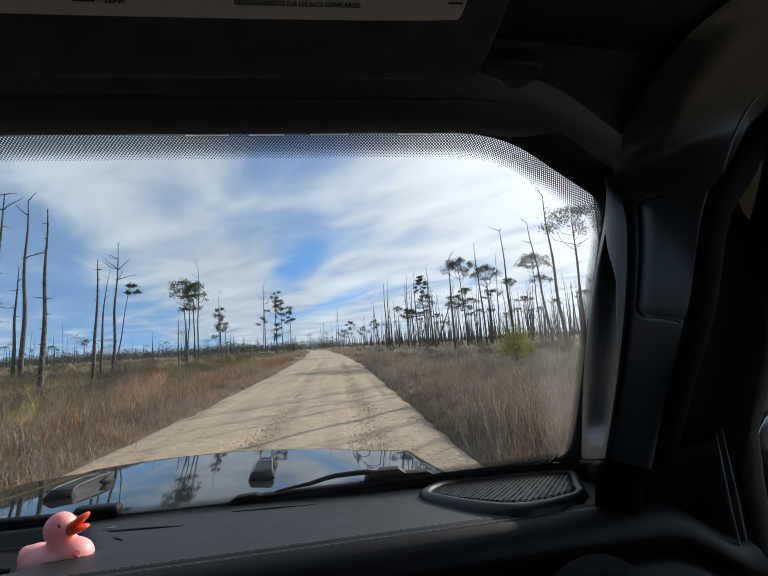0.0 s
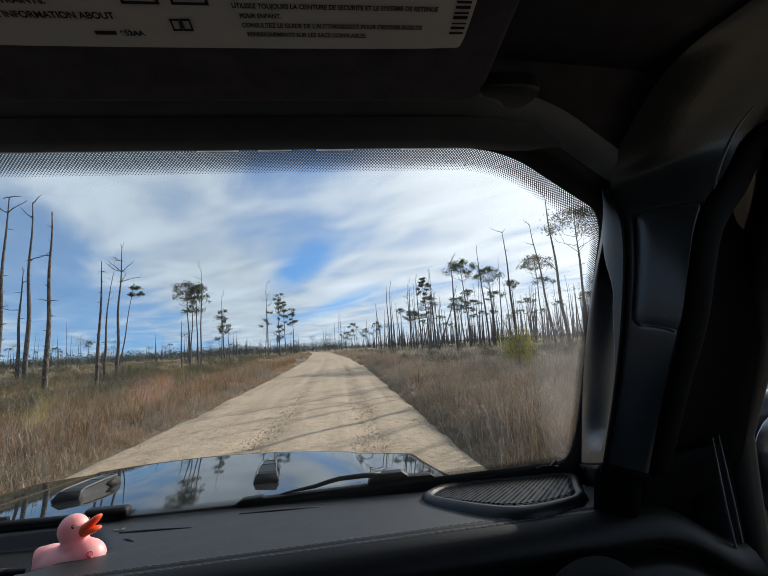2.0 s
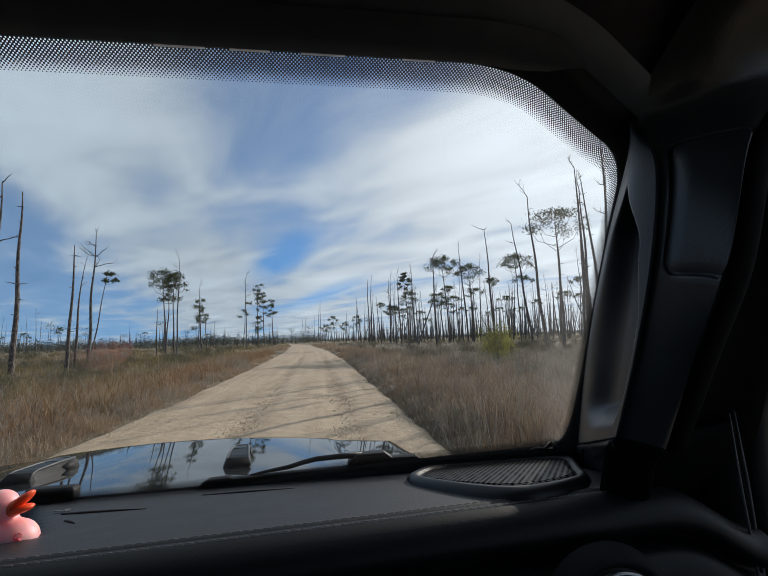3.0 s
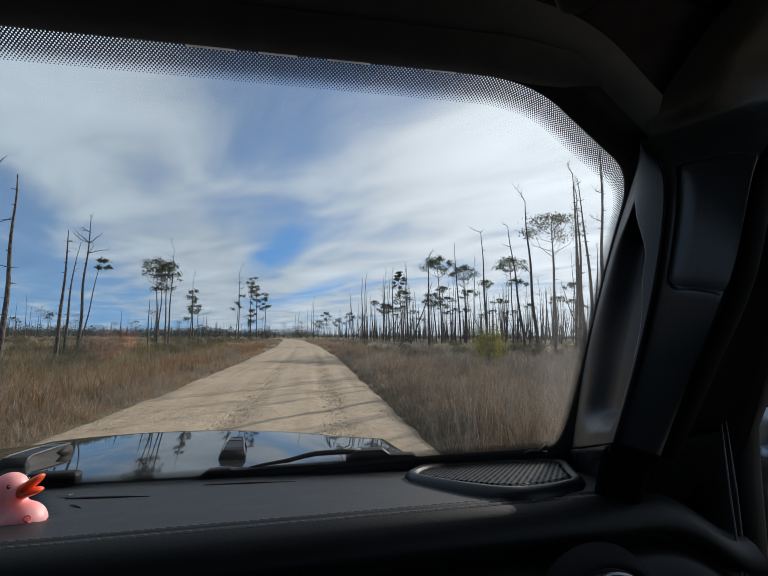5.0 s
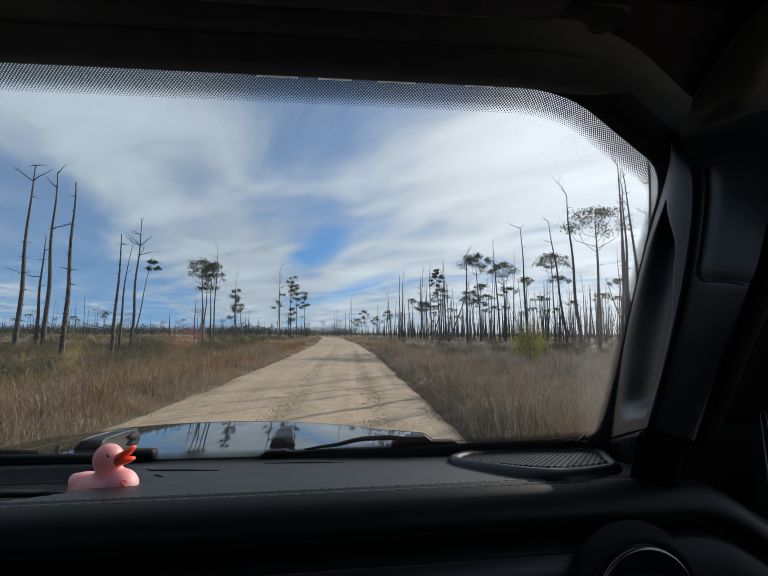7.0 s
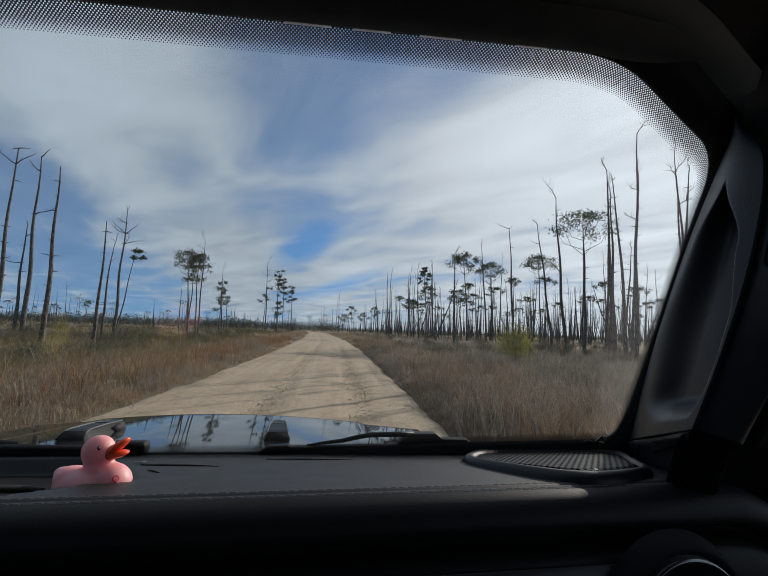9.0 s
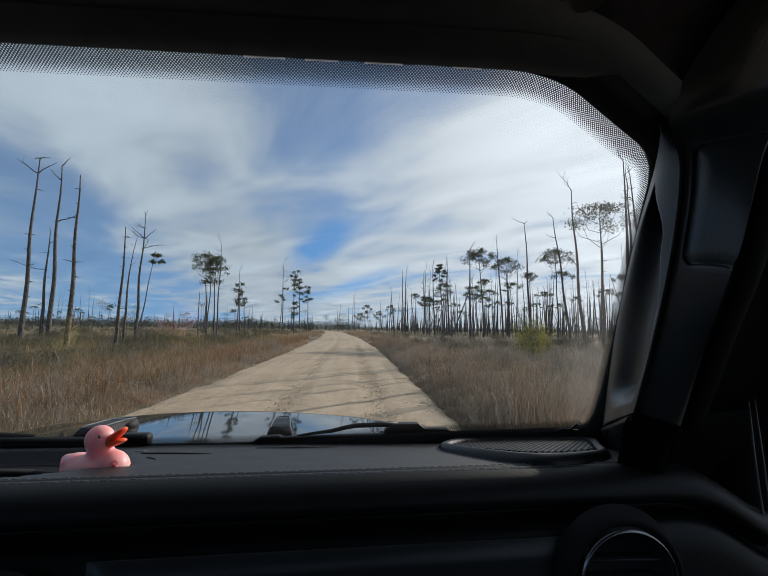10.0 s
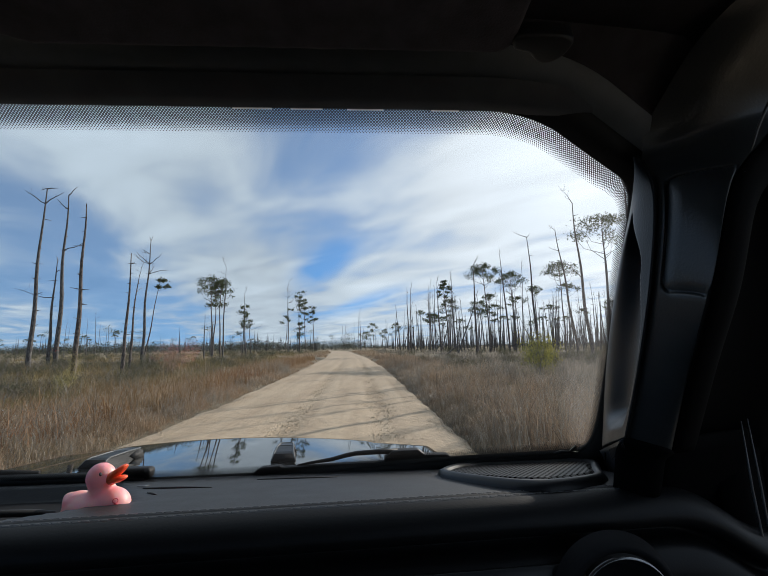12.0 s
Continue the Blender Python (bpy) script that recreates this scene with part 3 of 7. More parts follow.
def build_grass():
    for side, word in ((-1, "tawny"), (1, "grey-brown")):
        vs, fs, count, outer = [], [], 0, []
        for n, y0, y1, off_max, spread, wide, power in ((82000, 4.5, 17, 11, 0.13, 0.0075, 1.0), (9000, -14, 5, 9, 0.16, 0.014, 1.0), (52000, 15, 45, 26, 0.25, 0.017, 1.1), (24000, 42, 150, 75, 0.6, 0.055, 1.0), (4000, -90, -12, 30, 0.5, 0.05, 1.0)):
            x, y, z, off, big = tufted(n, side, y0, y1, off_max, spread, power)
            tall = (0.14 + 0.42 * rng.random(n) ** 1.4) * big * np.clip(0.30 + off * 0.5, 0.30, 1.1)
            tall *= np.array([0.52 + 1.35 * max(0.0, 0.40 + noise.noise((a * 0.45, b * 0.45, 6.0))) for a, b in zip(x, y)])
            v, f = blades(x, y, z, tall, wide * (0.6 + 0.8 * rng.random(n)), 0.15 + 0.55 * rng.random(n) ** 2, rng.uniform(0.1, 0.8, n))
            vs.append(v)
            fs.append(f + count)
            outer.append(np.repeat(off + rng.normal(0, 0.5, n) > (2.6 if side < 0 else 2.4) + np.maximum(0.0, y) * 0.035, 3))
            count += len(v)
        v, f, outer = np.concatenate(vs), np.concatenate(fs), np.concatenate(outer)
        for pick, mat, words in ((~outer, GRASS, f"tall {word} winter grass in tufts along the sand track"), (outer, OLIVE if side < 0 else GREY, "olive and straw-coloured field grass" if side < 0 else "grey-brown weathered field grass")):
            used = np.unique(f[pick])
            to = np.zeros(len(v), np.int64)
            to[used] = np.arange(len(used))
            ob = new("dry_grass", triangles("dry_grass", v[used], to[f[pick]], mat))
            tagged(ob, words, "grass", kind="stuff")
    # russet weeds stand higher and thinner behind the first tufts
    for side, n in ((-1, 30000), (1, 22000)):
        x, y, z, off, big = tufted(n, side, 6, 55, 16, 0.45, 1.3)
        keep = (off > 0.5) & (off < 4.5)
        x, y, z, big = x[keep], y[keep], z[keep], big[keep]
        n = len(x)
        v, f = blades(x, y, z, (0.32 + 0.40 * rng.random(n)) * big, 0.012 + 0.012 * rng.random(n), 0.1 + 0.3 * rng.random(n), rng.uniform(0, 0.5, n))
        ob = new("russet_weeds", triangles("russet_weeds", v, f, WEED if side < 0 else BROWN))
        tagged(ob, "thin russet weeds standing among the dry grass", "weeds", kind="stuff")


build_grass()


def build_curls():
    """Bleached blades that arch over and curl at the tip, in clumps."""
    for side, n, low, far in ((1, 15000, 6.8, 30), (-1, 9000, 6.0, 30)):
        m = n // 26
        cy, coff = low + (far - low) * rng.random(m) ** 1.5, 0.02 + 9.0 * rng.random(m) ** 1.8
        pick = rng.integers(0, m, n)
        y, off = cy[pick] + rng.normal(0, 0.09, n), coff[pick] + rng.normal(0, 0.09, n)
        x = np.array([road_edge(side, v) for v in y]) + side * off
        z = np.array([ground_height(a, b) for a, b in zip(x, y)]) - 0.01
        tall = (0.16 + 0.34 * rng.random(n)) * (0.6 + 0.7 * rng.random(m))[pick] * np.clip(0.45 + off * 0.4, 0.4, 1.0)
        to = rng.uniform(0, 6.283, n)
        reach = tall * rng.uniform(0.35, 1.1, n)
        wide = 0.0018 + 0.0028 * rng.random(n) + 0.00016 * y
        v = np.empty((n, 9, 3), np.float32)
        for k, (out, up, w) in enumerate(((0.0, 0.0, 1.0), (0.12, 0.55, 0.9), (0.40, 0.92, 0.8), (0.78, 0.95, 0.6), (1.0, 0.70, 0.0))):
            px, py, pz = x + np.cos(to) * reach * out, y + np.sin(to) * reach * out, z + tall * up
            dx, dy = -np.sin(to) * wide * w, np.cos(to) * wide * w
            v[:, 2 * k] = np.stack([px - dx, py - dy, pz], 1)
            if k < 4:
                v[:, 2 * k + 1] = np.stack([px + dx, py + dy, pz + wide * 0.4], 1)
        tri = np.array([(0, 1, 3), (0, 3, 2), (2, 3, 5), (2, 5, 4), (4, 5, 7), (4, 7, 6), (6, 7, 8)])
        ob = new("curled_grass", triangles("curled_grass", v.reshape(-1, 3), (np.arange(n)[:, None, None] * 9 + tri).reshape(-1, 3), CURL))
        tagged(ob, "bleached arching grass blades curled over in clumps", "grass", kind="stuff")


build_curls()


def build_stalks():
    """Bare grey weeds: a thin stalk, a few side twigs and pale seed heads."""
    for side, n in ((1, 2400), (-1, 1600)):
        x, y, z, off, big = tufted(n, side, 5.5, 34, 13, 0.5, 1.4)
        k = 9
        root = np.repeat(np.stack([x, y, z], 1), k, 0)
        tall = np.repeat((0.30 + 0.42 * rng.random(n)) * big, k)
        share = np.tile(np.array([0, 0.35, 0.45, 0.55, 0.65, 0.72, 0.8, 0.88, 0.95]), n)
        sway = np.repeat(rng.normal(0, 0.12, (n, 2)), k, 0)
        start = root + np.stack([sway[:, 0] * share, sway[:, 1] * share, tall * share], 1)
        way = rng.normal(size=(n * k, 3)) * 0.55 + np.array([0, 0, 0.9])
        stem = share == 0
        way[stem] = np.stack([sway[stem][:, 0], sway[stem][:, 1], tall[stem]], 1)
        ln = np.where(stem, 1.0, rng.uniform(0.06, 0.2, n * k))[:, None]
        end = start + way * ln
        across = rng.normal(size=(n * k, 3))
        across[:, 2] *= 0.2
        across /= np.linalg.norm(across, axis=1, keepdims=True)
        w = np.where(stem, 0.0045, 0.0028)[:, None]
        v = np.stack([start - across * w, start + across * w, end], 1)
        # a small lozenge of seed at the end of each twig
        seed = np.where(stem, 0.0, rng.uniform(0.004, 0.011, n * k))[:, None]
        h = np.stack([end - across * seed, end + across * seed, end + way * seed * 1.6], 1)
        v = np.concatenate([v.reshape(-1, 3), h.reshape(-1, 3)])
        ob = new("grey_stalks", triangles("grey_stalks", v, np.arange(len(v)).reshape(-1, 3), STALK))
        tagged(ob, "bare grey weed stalks with pale seed heads among the grass", "weeds", kind="stuff")


build_stalks()


# ---- trees ----
def wander(n, tall, lean, sway, seed):
    """Points of a trunk that leans and sways."""
    r = random.Random(seed)
    a, b, kink = r.uniform(0, 6.28), r.uniform(0, 6.28), tall * r.uniform(0.0015, 0.0045)
    return [Vector((lean * s + sway * (math.sin(2.6 * s + a) - math.sin(a)) + kink * (math.sin(11.0 * s + b) - math.sin(b)), sway * (math.sin(2.1 * s + b) - math.sin(b)) + kink * math.cos(13.0 * s + a), tall * s)) for s in (k / n for k in range(n + 1))]


def twig(bm, start, way, length, radius, r, depth, droop=0.0, sides=5):
    """A crooked branch that forks into thinner ones."""
    pts, p, d = [Vector(start)], Vector(start), Vector(way).normalized()
    steps = 4 if depth else 3
    for k in range(steps):
        d = (d + Vector((r.uniform(-0.4, 0.4), r.uniform(-0.4, 0.4), r.uniform(-0.25, 0.4) - droop))).normalized()
        p = p + d * length / steps
        pts.append(p.copy())
    tube(bm, pts, [radius * (1 - 0.75 * k / steps) for k in range(steps + 1)], sides if depth else 3)
    ends = [pts[-1]]
    if depth:
        for k in range(1, steps + 1):
            for _ in range(r.choice((1, 1, 2))):
                side = (d + Vector((r.uniform(-1, 1), r.uniform(-1, 1), r.uniform(-0.1, 0.9)))).normalized()
                ends += twig(bm, pts[k], side, length * r.uniform(0.3, 0.55), radius * 0.45, r, depth - 1, droop, sides)
    return ends


def dead_pine(tall, girth, seed, branches, lean=0.0, sway=0.25, bark=None, label="bare grey dead pine with broken branch stubs", at=(0, 0, 0), arm=None, boughs=()):
    r = random.Random(seed)
    tree = thing("dead_pine", label, "tree", at, "dead pines")
    path = wander(12, tall, lean, sway, seed)
    bm = bmesh.new()
    tube(bm, [path[0] - Vector((0, 0, 0.3))] + path, [girth * 1.25] + [girth * (1.0 - 0.80 * (k / 12) ** 1.2) for k in range(13)], 9)
    for k in range(24):  # short broken stubs up the trunk
        s = r.uniform(0.22, 0.98)
        p = path[int(s * 12)]
        q = r.uniform(0, 6.28)
        d = Vector((math.cos(q), math.sin(q), r.uniform(-0.1, 0.4)))
        tube(bm, [p, p + d * (girth * 0.8 + r.uniform(0.05, 0.55) * r.random())], [girth * 0.2, girth * 0.07], 4)
    part("trunk", bm, bark or DEADWOOD, tree)
    for k in range(branches):
        s = 1.0 - 0.32 * (k / max(1, branches)) ** 1.1 - r.uniform(0, 0.03)
        p = path[min(12, round(s * 12))]
        q = r.uniform(0, 6.28)
        bm = bmesh.new()
        twig(bm, p, (math.cos(q), math.sin(q), 2.6 if k == 0 else r.uniform(0.2, 0.9)), tall * r.uniform(0.05, 0.12), girth * 0.26, r, 1 if k % 2 else 2)
        part("branch", bm, TWIG, tree)
    for share, length, q, rise in boughs:
        p = path[round(share * 12)]
        out = Vector((math.cos(q), math.sin(q), rise)).normalized()
        bm = bmesh.new()
        pts = [p]
        for k in range(4):
            out = (out + Vector((r.uniform(-0.3, 0.3), r.uniform(-0.3, 0.3), r.uniform(-0.22, 0.3)))).normalized()
            pts.append(pts[-1] + out * length / 4)
        tube(bm, pts, [girth * w for w in (0.27, 0.2, 0.16, 0.11, 0.05)], 6)
        for k in (1, 2, 3, 3):
            twig(bm, pts[k], out + Vector((r.uniform(-0.9, 0.9), r.uniform(-0.6, 0.6), r.uniform(-0.3, 0.7))), length * r.uniform(0.12, 0.34), girth * 0.08, r, 0)
        part("branch", bm, bark or DEADWOOD, tree)
    if arm:
        share, length, q = arm
        bm = bmesh.new()
        p = path[round(share * 12)]
        out = Vector((math.cos(q), math.sin(q), 0))
        bend = [p, p + out * length * 0.3 + Vector((0, 0, -length * 0.22)), p + out * length * 0.62 + Vector((0, 0, length * 0.02)), p + out * length * 0.95 + Vector((0, 0, length * 0.35))]
        tube(bm, bend, [girth * 0.3, girth * 0.26, girth * 0.22, girth * 0.1], 6)
        for b in (1.6, 2.0, 2.4, 2.8, 3.0):
            i = int(b)
            p = bend[i] if i >= 3 else bend[i].lerp(bend[i + 1], b - i)
            twig(bm, p, out * 0.4 + Vector((r.uniform(-0.3, 0.3), r.uniform(-0.3, 0.3), 0.9)), length * 0.42, girth * 0.09, r, 1)
        part("branch", bm, TWIG, tree, "long crooked branch with upright twigs")
    return tree


def needles(centres, size, count, seed):
    """Tufts of pine needles round the given centres, as corners and triangles."""
    g = np.random.default_rng(seed)
    n = len(centres) * count
    c = np.repeat(np.array(centres, np.float32), count, 0)
    d = g.normal(size=(n, 3))
    d[:, 2] += 0.35
    d /= np.linalg.norm(d, axis=1, keepdims=True)
    side = np.cross(d, g.normal(size=(n, 3)))
    side /= np.linalg.norm(side, axis=1, keepdims=True) + 1e-6
    long = size * g.uniform(0.6, 1.15, (n, 1))
    v = np.stack([c + side * size * 0.046, c - side * size * 0.046, c + d * long], 1).reshape(-1, 3)
    return v, np.arange(n * 3).reshape(-1, 3)


def live_pine(tall, girth, seed, clumps, reach, low=0.74, lean=0.0, sway=0.3, flat=0.45, at=(0, 0, 0), label="living slash pine with a flat-topped green crown on a bare trunk", tuft=0.23, dome=True, dense=12):
    r = random.Random(seed)
    tree = thing("pine_tree", label, "tree", at, "living pines")
    path = wander(12, tall, lean, sway, seed)
    bm = bmesh.new()
    tube(bm, [path[0] - Vector((0, 0, 0.3))] + path, [girth * 1.2] + [girth * (1.0 - 0.82 * (k / 12) ** 1.3) for k in range(13)], 9)
    part("trunk", bm, BARK, tree)
    centres = []
    for k in range(clumps):
        # limbs sweep up and out of the trunk to the rim of the crown; dome: an umbrella at the top, else tiers down the trunk
        share = (k + 0.5) / clumps
        q = 2.4 * k + r.uniform(-0.5, 0.5)
        out = reach * (math.sqrt(share) if dome else r.uniform(0.12, 1.0) * (0.6 + 0.4 * share)) * r.uniform(0.8, 1.15)
        tip_z = tall * (1.0 - (1 - low) * (share ** 1.6 * 0.75 if dome else share)) + r.uniform(-0.3, 0.3) * (1 if dome else 2.4)
        s = min(0.97, max(low - 0.16, (tip_z - 0.3 - out * (0.75 if dome else 0.25)) / tall))
        p = path[int(s * 12)].lerp(path[min(12, int(s * 12) + 1)], s * 12 % 1)
        axis = path[min(12, int(tip_z / tall * 12))]
        tip = Vector((axis.x + math.cos(q) * out, axis.y + math.sin(q) * out, tip_z))
        bm = bmesh.new()
        mid = p.lerp(tip, 0.5) + Vector((math.cos(q), math.sin(q), -0.9)) * 0.16 * out
        tube(bm, [p, mid, tip], [girth * 0.26, girth * 0.17, girth * 0.06], 5)
        spots = [tip]
        for _ in range(3):
            e = mid.lerp(tip, r.uniform(0.55, 1.0)) + Vector((r.uniform(-1, 1), r.uniform(-1, 1), r.uniform(-0.1, 0.6))) * 0.36 * max(out, reach * 0.45)
            tube(bm, [mid.lerp(tip, 0.4), e], [girth * 0.09, girth * 0.03], 3)
            spots.append(e)
        part("limb", bm, BARK, tree)
        for e in spots:
            size = reach * (r.uniform(0.10, 0.16) if dome else r.uniform(0.05, 0.19))
            for _ in range(dense):
                centres.append(tuple(e + Vector((r.gauss(0, 1), r.gauss(0, 1), r.gauss(0, flat) + 0.1)) * size))
    v, f = needles(centres, tuft, 34, seed)
    crown = new("crown", triangles("crown", v, f, NEEDLE))
    crown.parent = tree
    return tree


def shrub(kind, seed, at=(0, 0, 0)):
    """A knee- to head-high bush: twigs, and many small leaves or fans of palmetto."""
    g, r = np.random.default_rng(seed), random.Random(seed)
    if kind == "palmetto":
        bush = thing("palmetto_bush", "low green palmetto clump with fanned stiff leaves in dry grass", "shrub", at, "scrub bushes")
        vs, fs, c = [], [], 0
        for _ in range(46):
            q, el, ln = r.uniform(0, 6.28), r.uniform(0.25, 1.25), r.uniform(0.5, 1.0)
            hub = Vector((math.cos(q) * math.cos(el), math.sin(q) * math.cos(el), math.sin(el))) * ln * 0.75
            d0 = hub.normalized()
            sd = d0.cross(Vector((0, 0, 1))).normalized()
            for k in range(11):
                a = (k - 5) * 0.26
                tip = hub + (d0 * math.cos(a) + sd * math.sin(a)) * 0.42 * ln - Vector((0, 0, 0.05))
                w = sd * 0.018 * math.cos(a) + d0 * 0.018 * math.sin(a)
                vs += [hub + w, hub - w, tip]
                fs.append((c, c + 1, c + 2))
                c += 3
        leaf = new("leaves", triangles("leaves", np.array([tuple(p) for p in vs]), np.array(fs), SCRUB))
    else:
        leafy = kind == "leafy"
        bush = thing("leafy_shrub" if leafy else "scrub_bush", "low olive-green leafy shrub in the roadside grass" if leafy else "tangled grey-green scrub bush with fine bare twigs", "shrub", at, "scrub bushes")
        wide, tall = r.uniform(0.9, 1.5), r.uniform(0.7, 1.3)
        n = 2600
        d = g.normal(size=(n, 3))
        d /= np.linalg.norm(d, axis=1, keepdims=True)
        rad = g.random((n, 1)) ** 0.35
        lump = 0.75 + 0.35 * np.sin(d[:, :1] * 5 + seed) * np.cos(d[:, 1:2] * 4 + seed)
        c = d * rad * lump * np.array([wide, wide, tall * 0.62]) + np.array([0, 0, tall * 0.55])
        c = c[c[:, 2] > 0.02]
        n = len(c)
        a, b = g.normal(size=(n, 3)), g.normal(size=(n, 3))
        s = g.uniform(0.03, 0.075, (n, 1))
        a, b = a / np.linalg.norm(a, axis=1, keepdims=True) * s, b / np.linalg.norm(b, axis=1, keepdims=True) * s
        v = np.stack([c - a * 0.5, c + b * 0.5, c + a], 1).reshape(-1, 3)
        leaf = new("leaves", triangles("leaves", v, np.arange(n * 3).reshape(-1, 3), GREENLEAF if leafy else SCRUB))
    leaf.parent = bush
    bm = bmesh.new()
    for _ in range(9):
        q = r.uniform(0, 6.28)
        twig(bm, (0, 0, 0), (math.cos(q), math.sin(q), 1.4), r.uniform(0.8, 1.5), 0.02, r, 1, sides=4)
    part("stems", bm, TWIG, bush)
    return bush


def plant(model, x, y, scale=1.0, turn=0.0, name=None):
    """A copy of a model tree or bush at a place of its own."""
    z = ground_height(x, y)
    ob = copy_thing(model, Matrix.Translation((x, y, z)) @ Matrix.Rotation(turn, 4, "Z"))
    ob.scale = [scale * s for s in model.scale]
    return ob


def put(tree, x, y, turn=0.0):
    tree.location, tree.rotation_euler = (x, y, ground_height(x, y)), (0, 0, turn)
    return tree


def standing(x, y, scale, turn):
    return Matrix.Translation((x, y, ground_height(x, y))) @ Matrix.Rotation(turn, 4, "Z") @ Matrix.Scale(scale, 4)


def joined(pairs, which=None):
    """Corners and triangles of many copies of models, as one mesh; which picks one of each model's parts."""
    vs, fs, count = [], [], 0
    for model, m in pairs:
        for piece in model.children if which is None else model.children[which:which + 1]:
            me = piece.data
            me.calc_loop_triangles()
            co, tri = np.empty(len(me.vertices) * 3, np.float32), np.empty(len(me.loop_triangles) * 3, np.int32)
            me.vertices.foreach_get("co", co)
            me.loop_triangles.foreach_get("vertices", tri)
            vs.append(co.reshape(-1, 3) @ np.array(m.to_3x3().transposed(), np.float32) + np.array(m.translation, np.float32))
            fs.append(tri.reshape(-1, 3) + count)
            count += len(me.vertices)
    return np.concatenate(vs), np.concatenate(fs)


def build_trees():
    E, W = 0.0, math.pi
    # open side: three tall snags by the track and a short one with a long arm
    put(dead_pine(13.4, 0.17, 11, 0, lean=0.3, sway=0.10, boughs=((0.90, 1.9, W, 0.75), (0.92, 1.5, E, 0.5), (0.96, 0.8, 2.6, 0.6), (0.97, 0.7, 0.4, 0.5)), label="tall grey dead pine with a forked top"), -23.1, 32.4)
    put(dead_pine(10.4, 0.17, 12, 1, lean=0.1, sway=0.12, boughs=((0.70, 4.6, W, 0.22), (0.92, 0.9, E, 0.8)), label="short dead pine with one long bare side branch"), -30.7, 45.6)
    put(dead_pine(17.7, 0.23, 13, 0, lean=0.1, sway=0.14, boughs=((0.95, 1.5, W, 0.5), (0.97, 1.2, E, 0.8), (0.68, 2.0, E, 0.35)), label="tall grey dead pine with a few short boughs"), -30.2, 45.9)
    put(dead_pine(10.2, 0.145, 14, 0, lean=0.0, sway=0.10, bark=BARK, label="slender dead pine pole with a bare top"), -16.0, 25.8)
    put(dead_pine(7.8, 0.115, 15, 0, lean=0.1, sway=0.08, bark=BARK, label="short dark dead pine pole"), -14.8, 28.5)
    put(dead_pine(6.9, 0.10, 16, 2, lean=0.8, sway=0.22, bark=BARK, label="thin crooked dead pine"), -16.4, 32.7)
    put(dead_pine(12.4, 0.16, 17, 4, lean=0.2, sway=0.12, boughs=((0.86, 1.8, E, 0.7), (0.82, 1.8, W, 0.75), (0.78, 2.4, E, 0.35), (0.94, 1.1, W, 0.7)), label="dead pine with a wide bare crown of boughs"), -22.0, 46.1)
    put(live_pine(11.0, 0.09, 18, 4, 1.5, low=0.82, lean=1.9, sway=0.25, label="thin leaning pine with a small tuft of green", dome=False), -27.4, 57.8)
    # a clump of living pines and what stands near it
    put(dead_pine(6.3, 0.10, 40, 0, sway=0.08), -21.3, 61.9)
    put(dead_pine(5.2, 0.09, 41, 2, sway=0.08), -23.4, 72.0)
    for seed, (x, y, h, wide, low, dome) in enumerate(((-26.1, 80, 14.0, 2.5, 0.80, True), (-25.3, 82, 13.8, 2.2, 0.74, True), (-27.4, 84, 12.6, 2.4, 0.72, False), (-24.0, 95, 10.6, 1.9, 0.45, False), (-16.9, 125, 16.8, 2.3, 0.70, False), (-15.2, 125, 15.1, 1.6, 0.62, False), (-13.9, 130, 13.3, 1.6, 0.66, False), (-17.6, 128, 8.8, 1.7, 0.50, False))):
        put(live_pine(h, 0.14, 60 + seed, 11 if dome else 13, wide, low=low, flat=0.75, dome=dome), x, y)
    put(dead_pine(16.2, 0.14, 42, 3, sway=0.15), -24.3, 80)
    put(dead_pine(13.2, 0.12, 43, 3, sway=0.15), -24.8, 95)
    put(dead_pine(7.0, 0.12, 44, 1, boughs=((0.75, 3.4, E, 0.25),)), -22.5, 93)
    put(dead_pine(18.0, 0.16, 45, 6, sway=0.15, boughs=((0.80, 2.2, W, 0.9), (0.84, 2.4, E, 0.8))), -19.3, 120)
    put(live_pine(11.4, 0.12, 46, 5, 1.9, low=0.7, flat=0.5, dome=False), -19.9, 119)
    # beyond the bend
    put(dead_pine(13.6, 0.13, 47, 1, sway=0.1), 0.0, 150)
    for seed, (x, y, h, wide) in enumerate(((1.5, 158, 6.5, 3.0), (5.0, 165, 10.0, 2.0), (8.5, 160, 7.0, 2.4), (12.5, 150, 9.0, 2.2))):
        put(live_pine(h, 0.13, 70 + seed, 8, wide, low=0.55, flat=0.6), x, y)
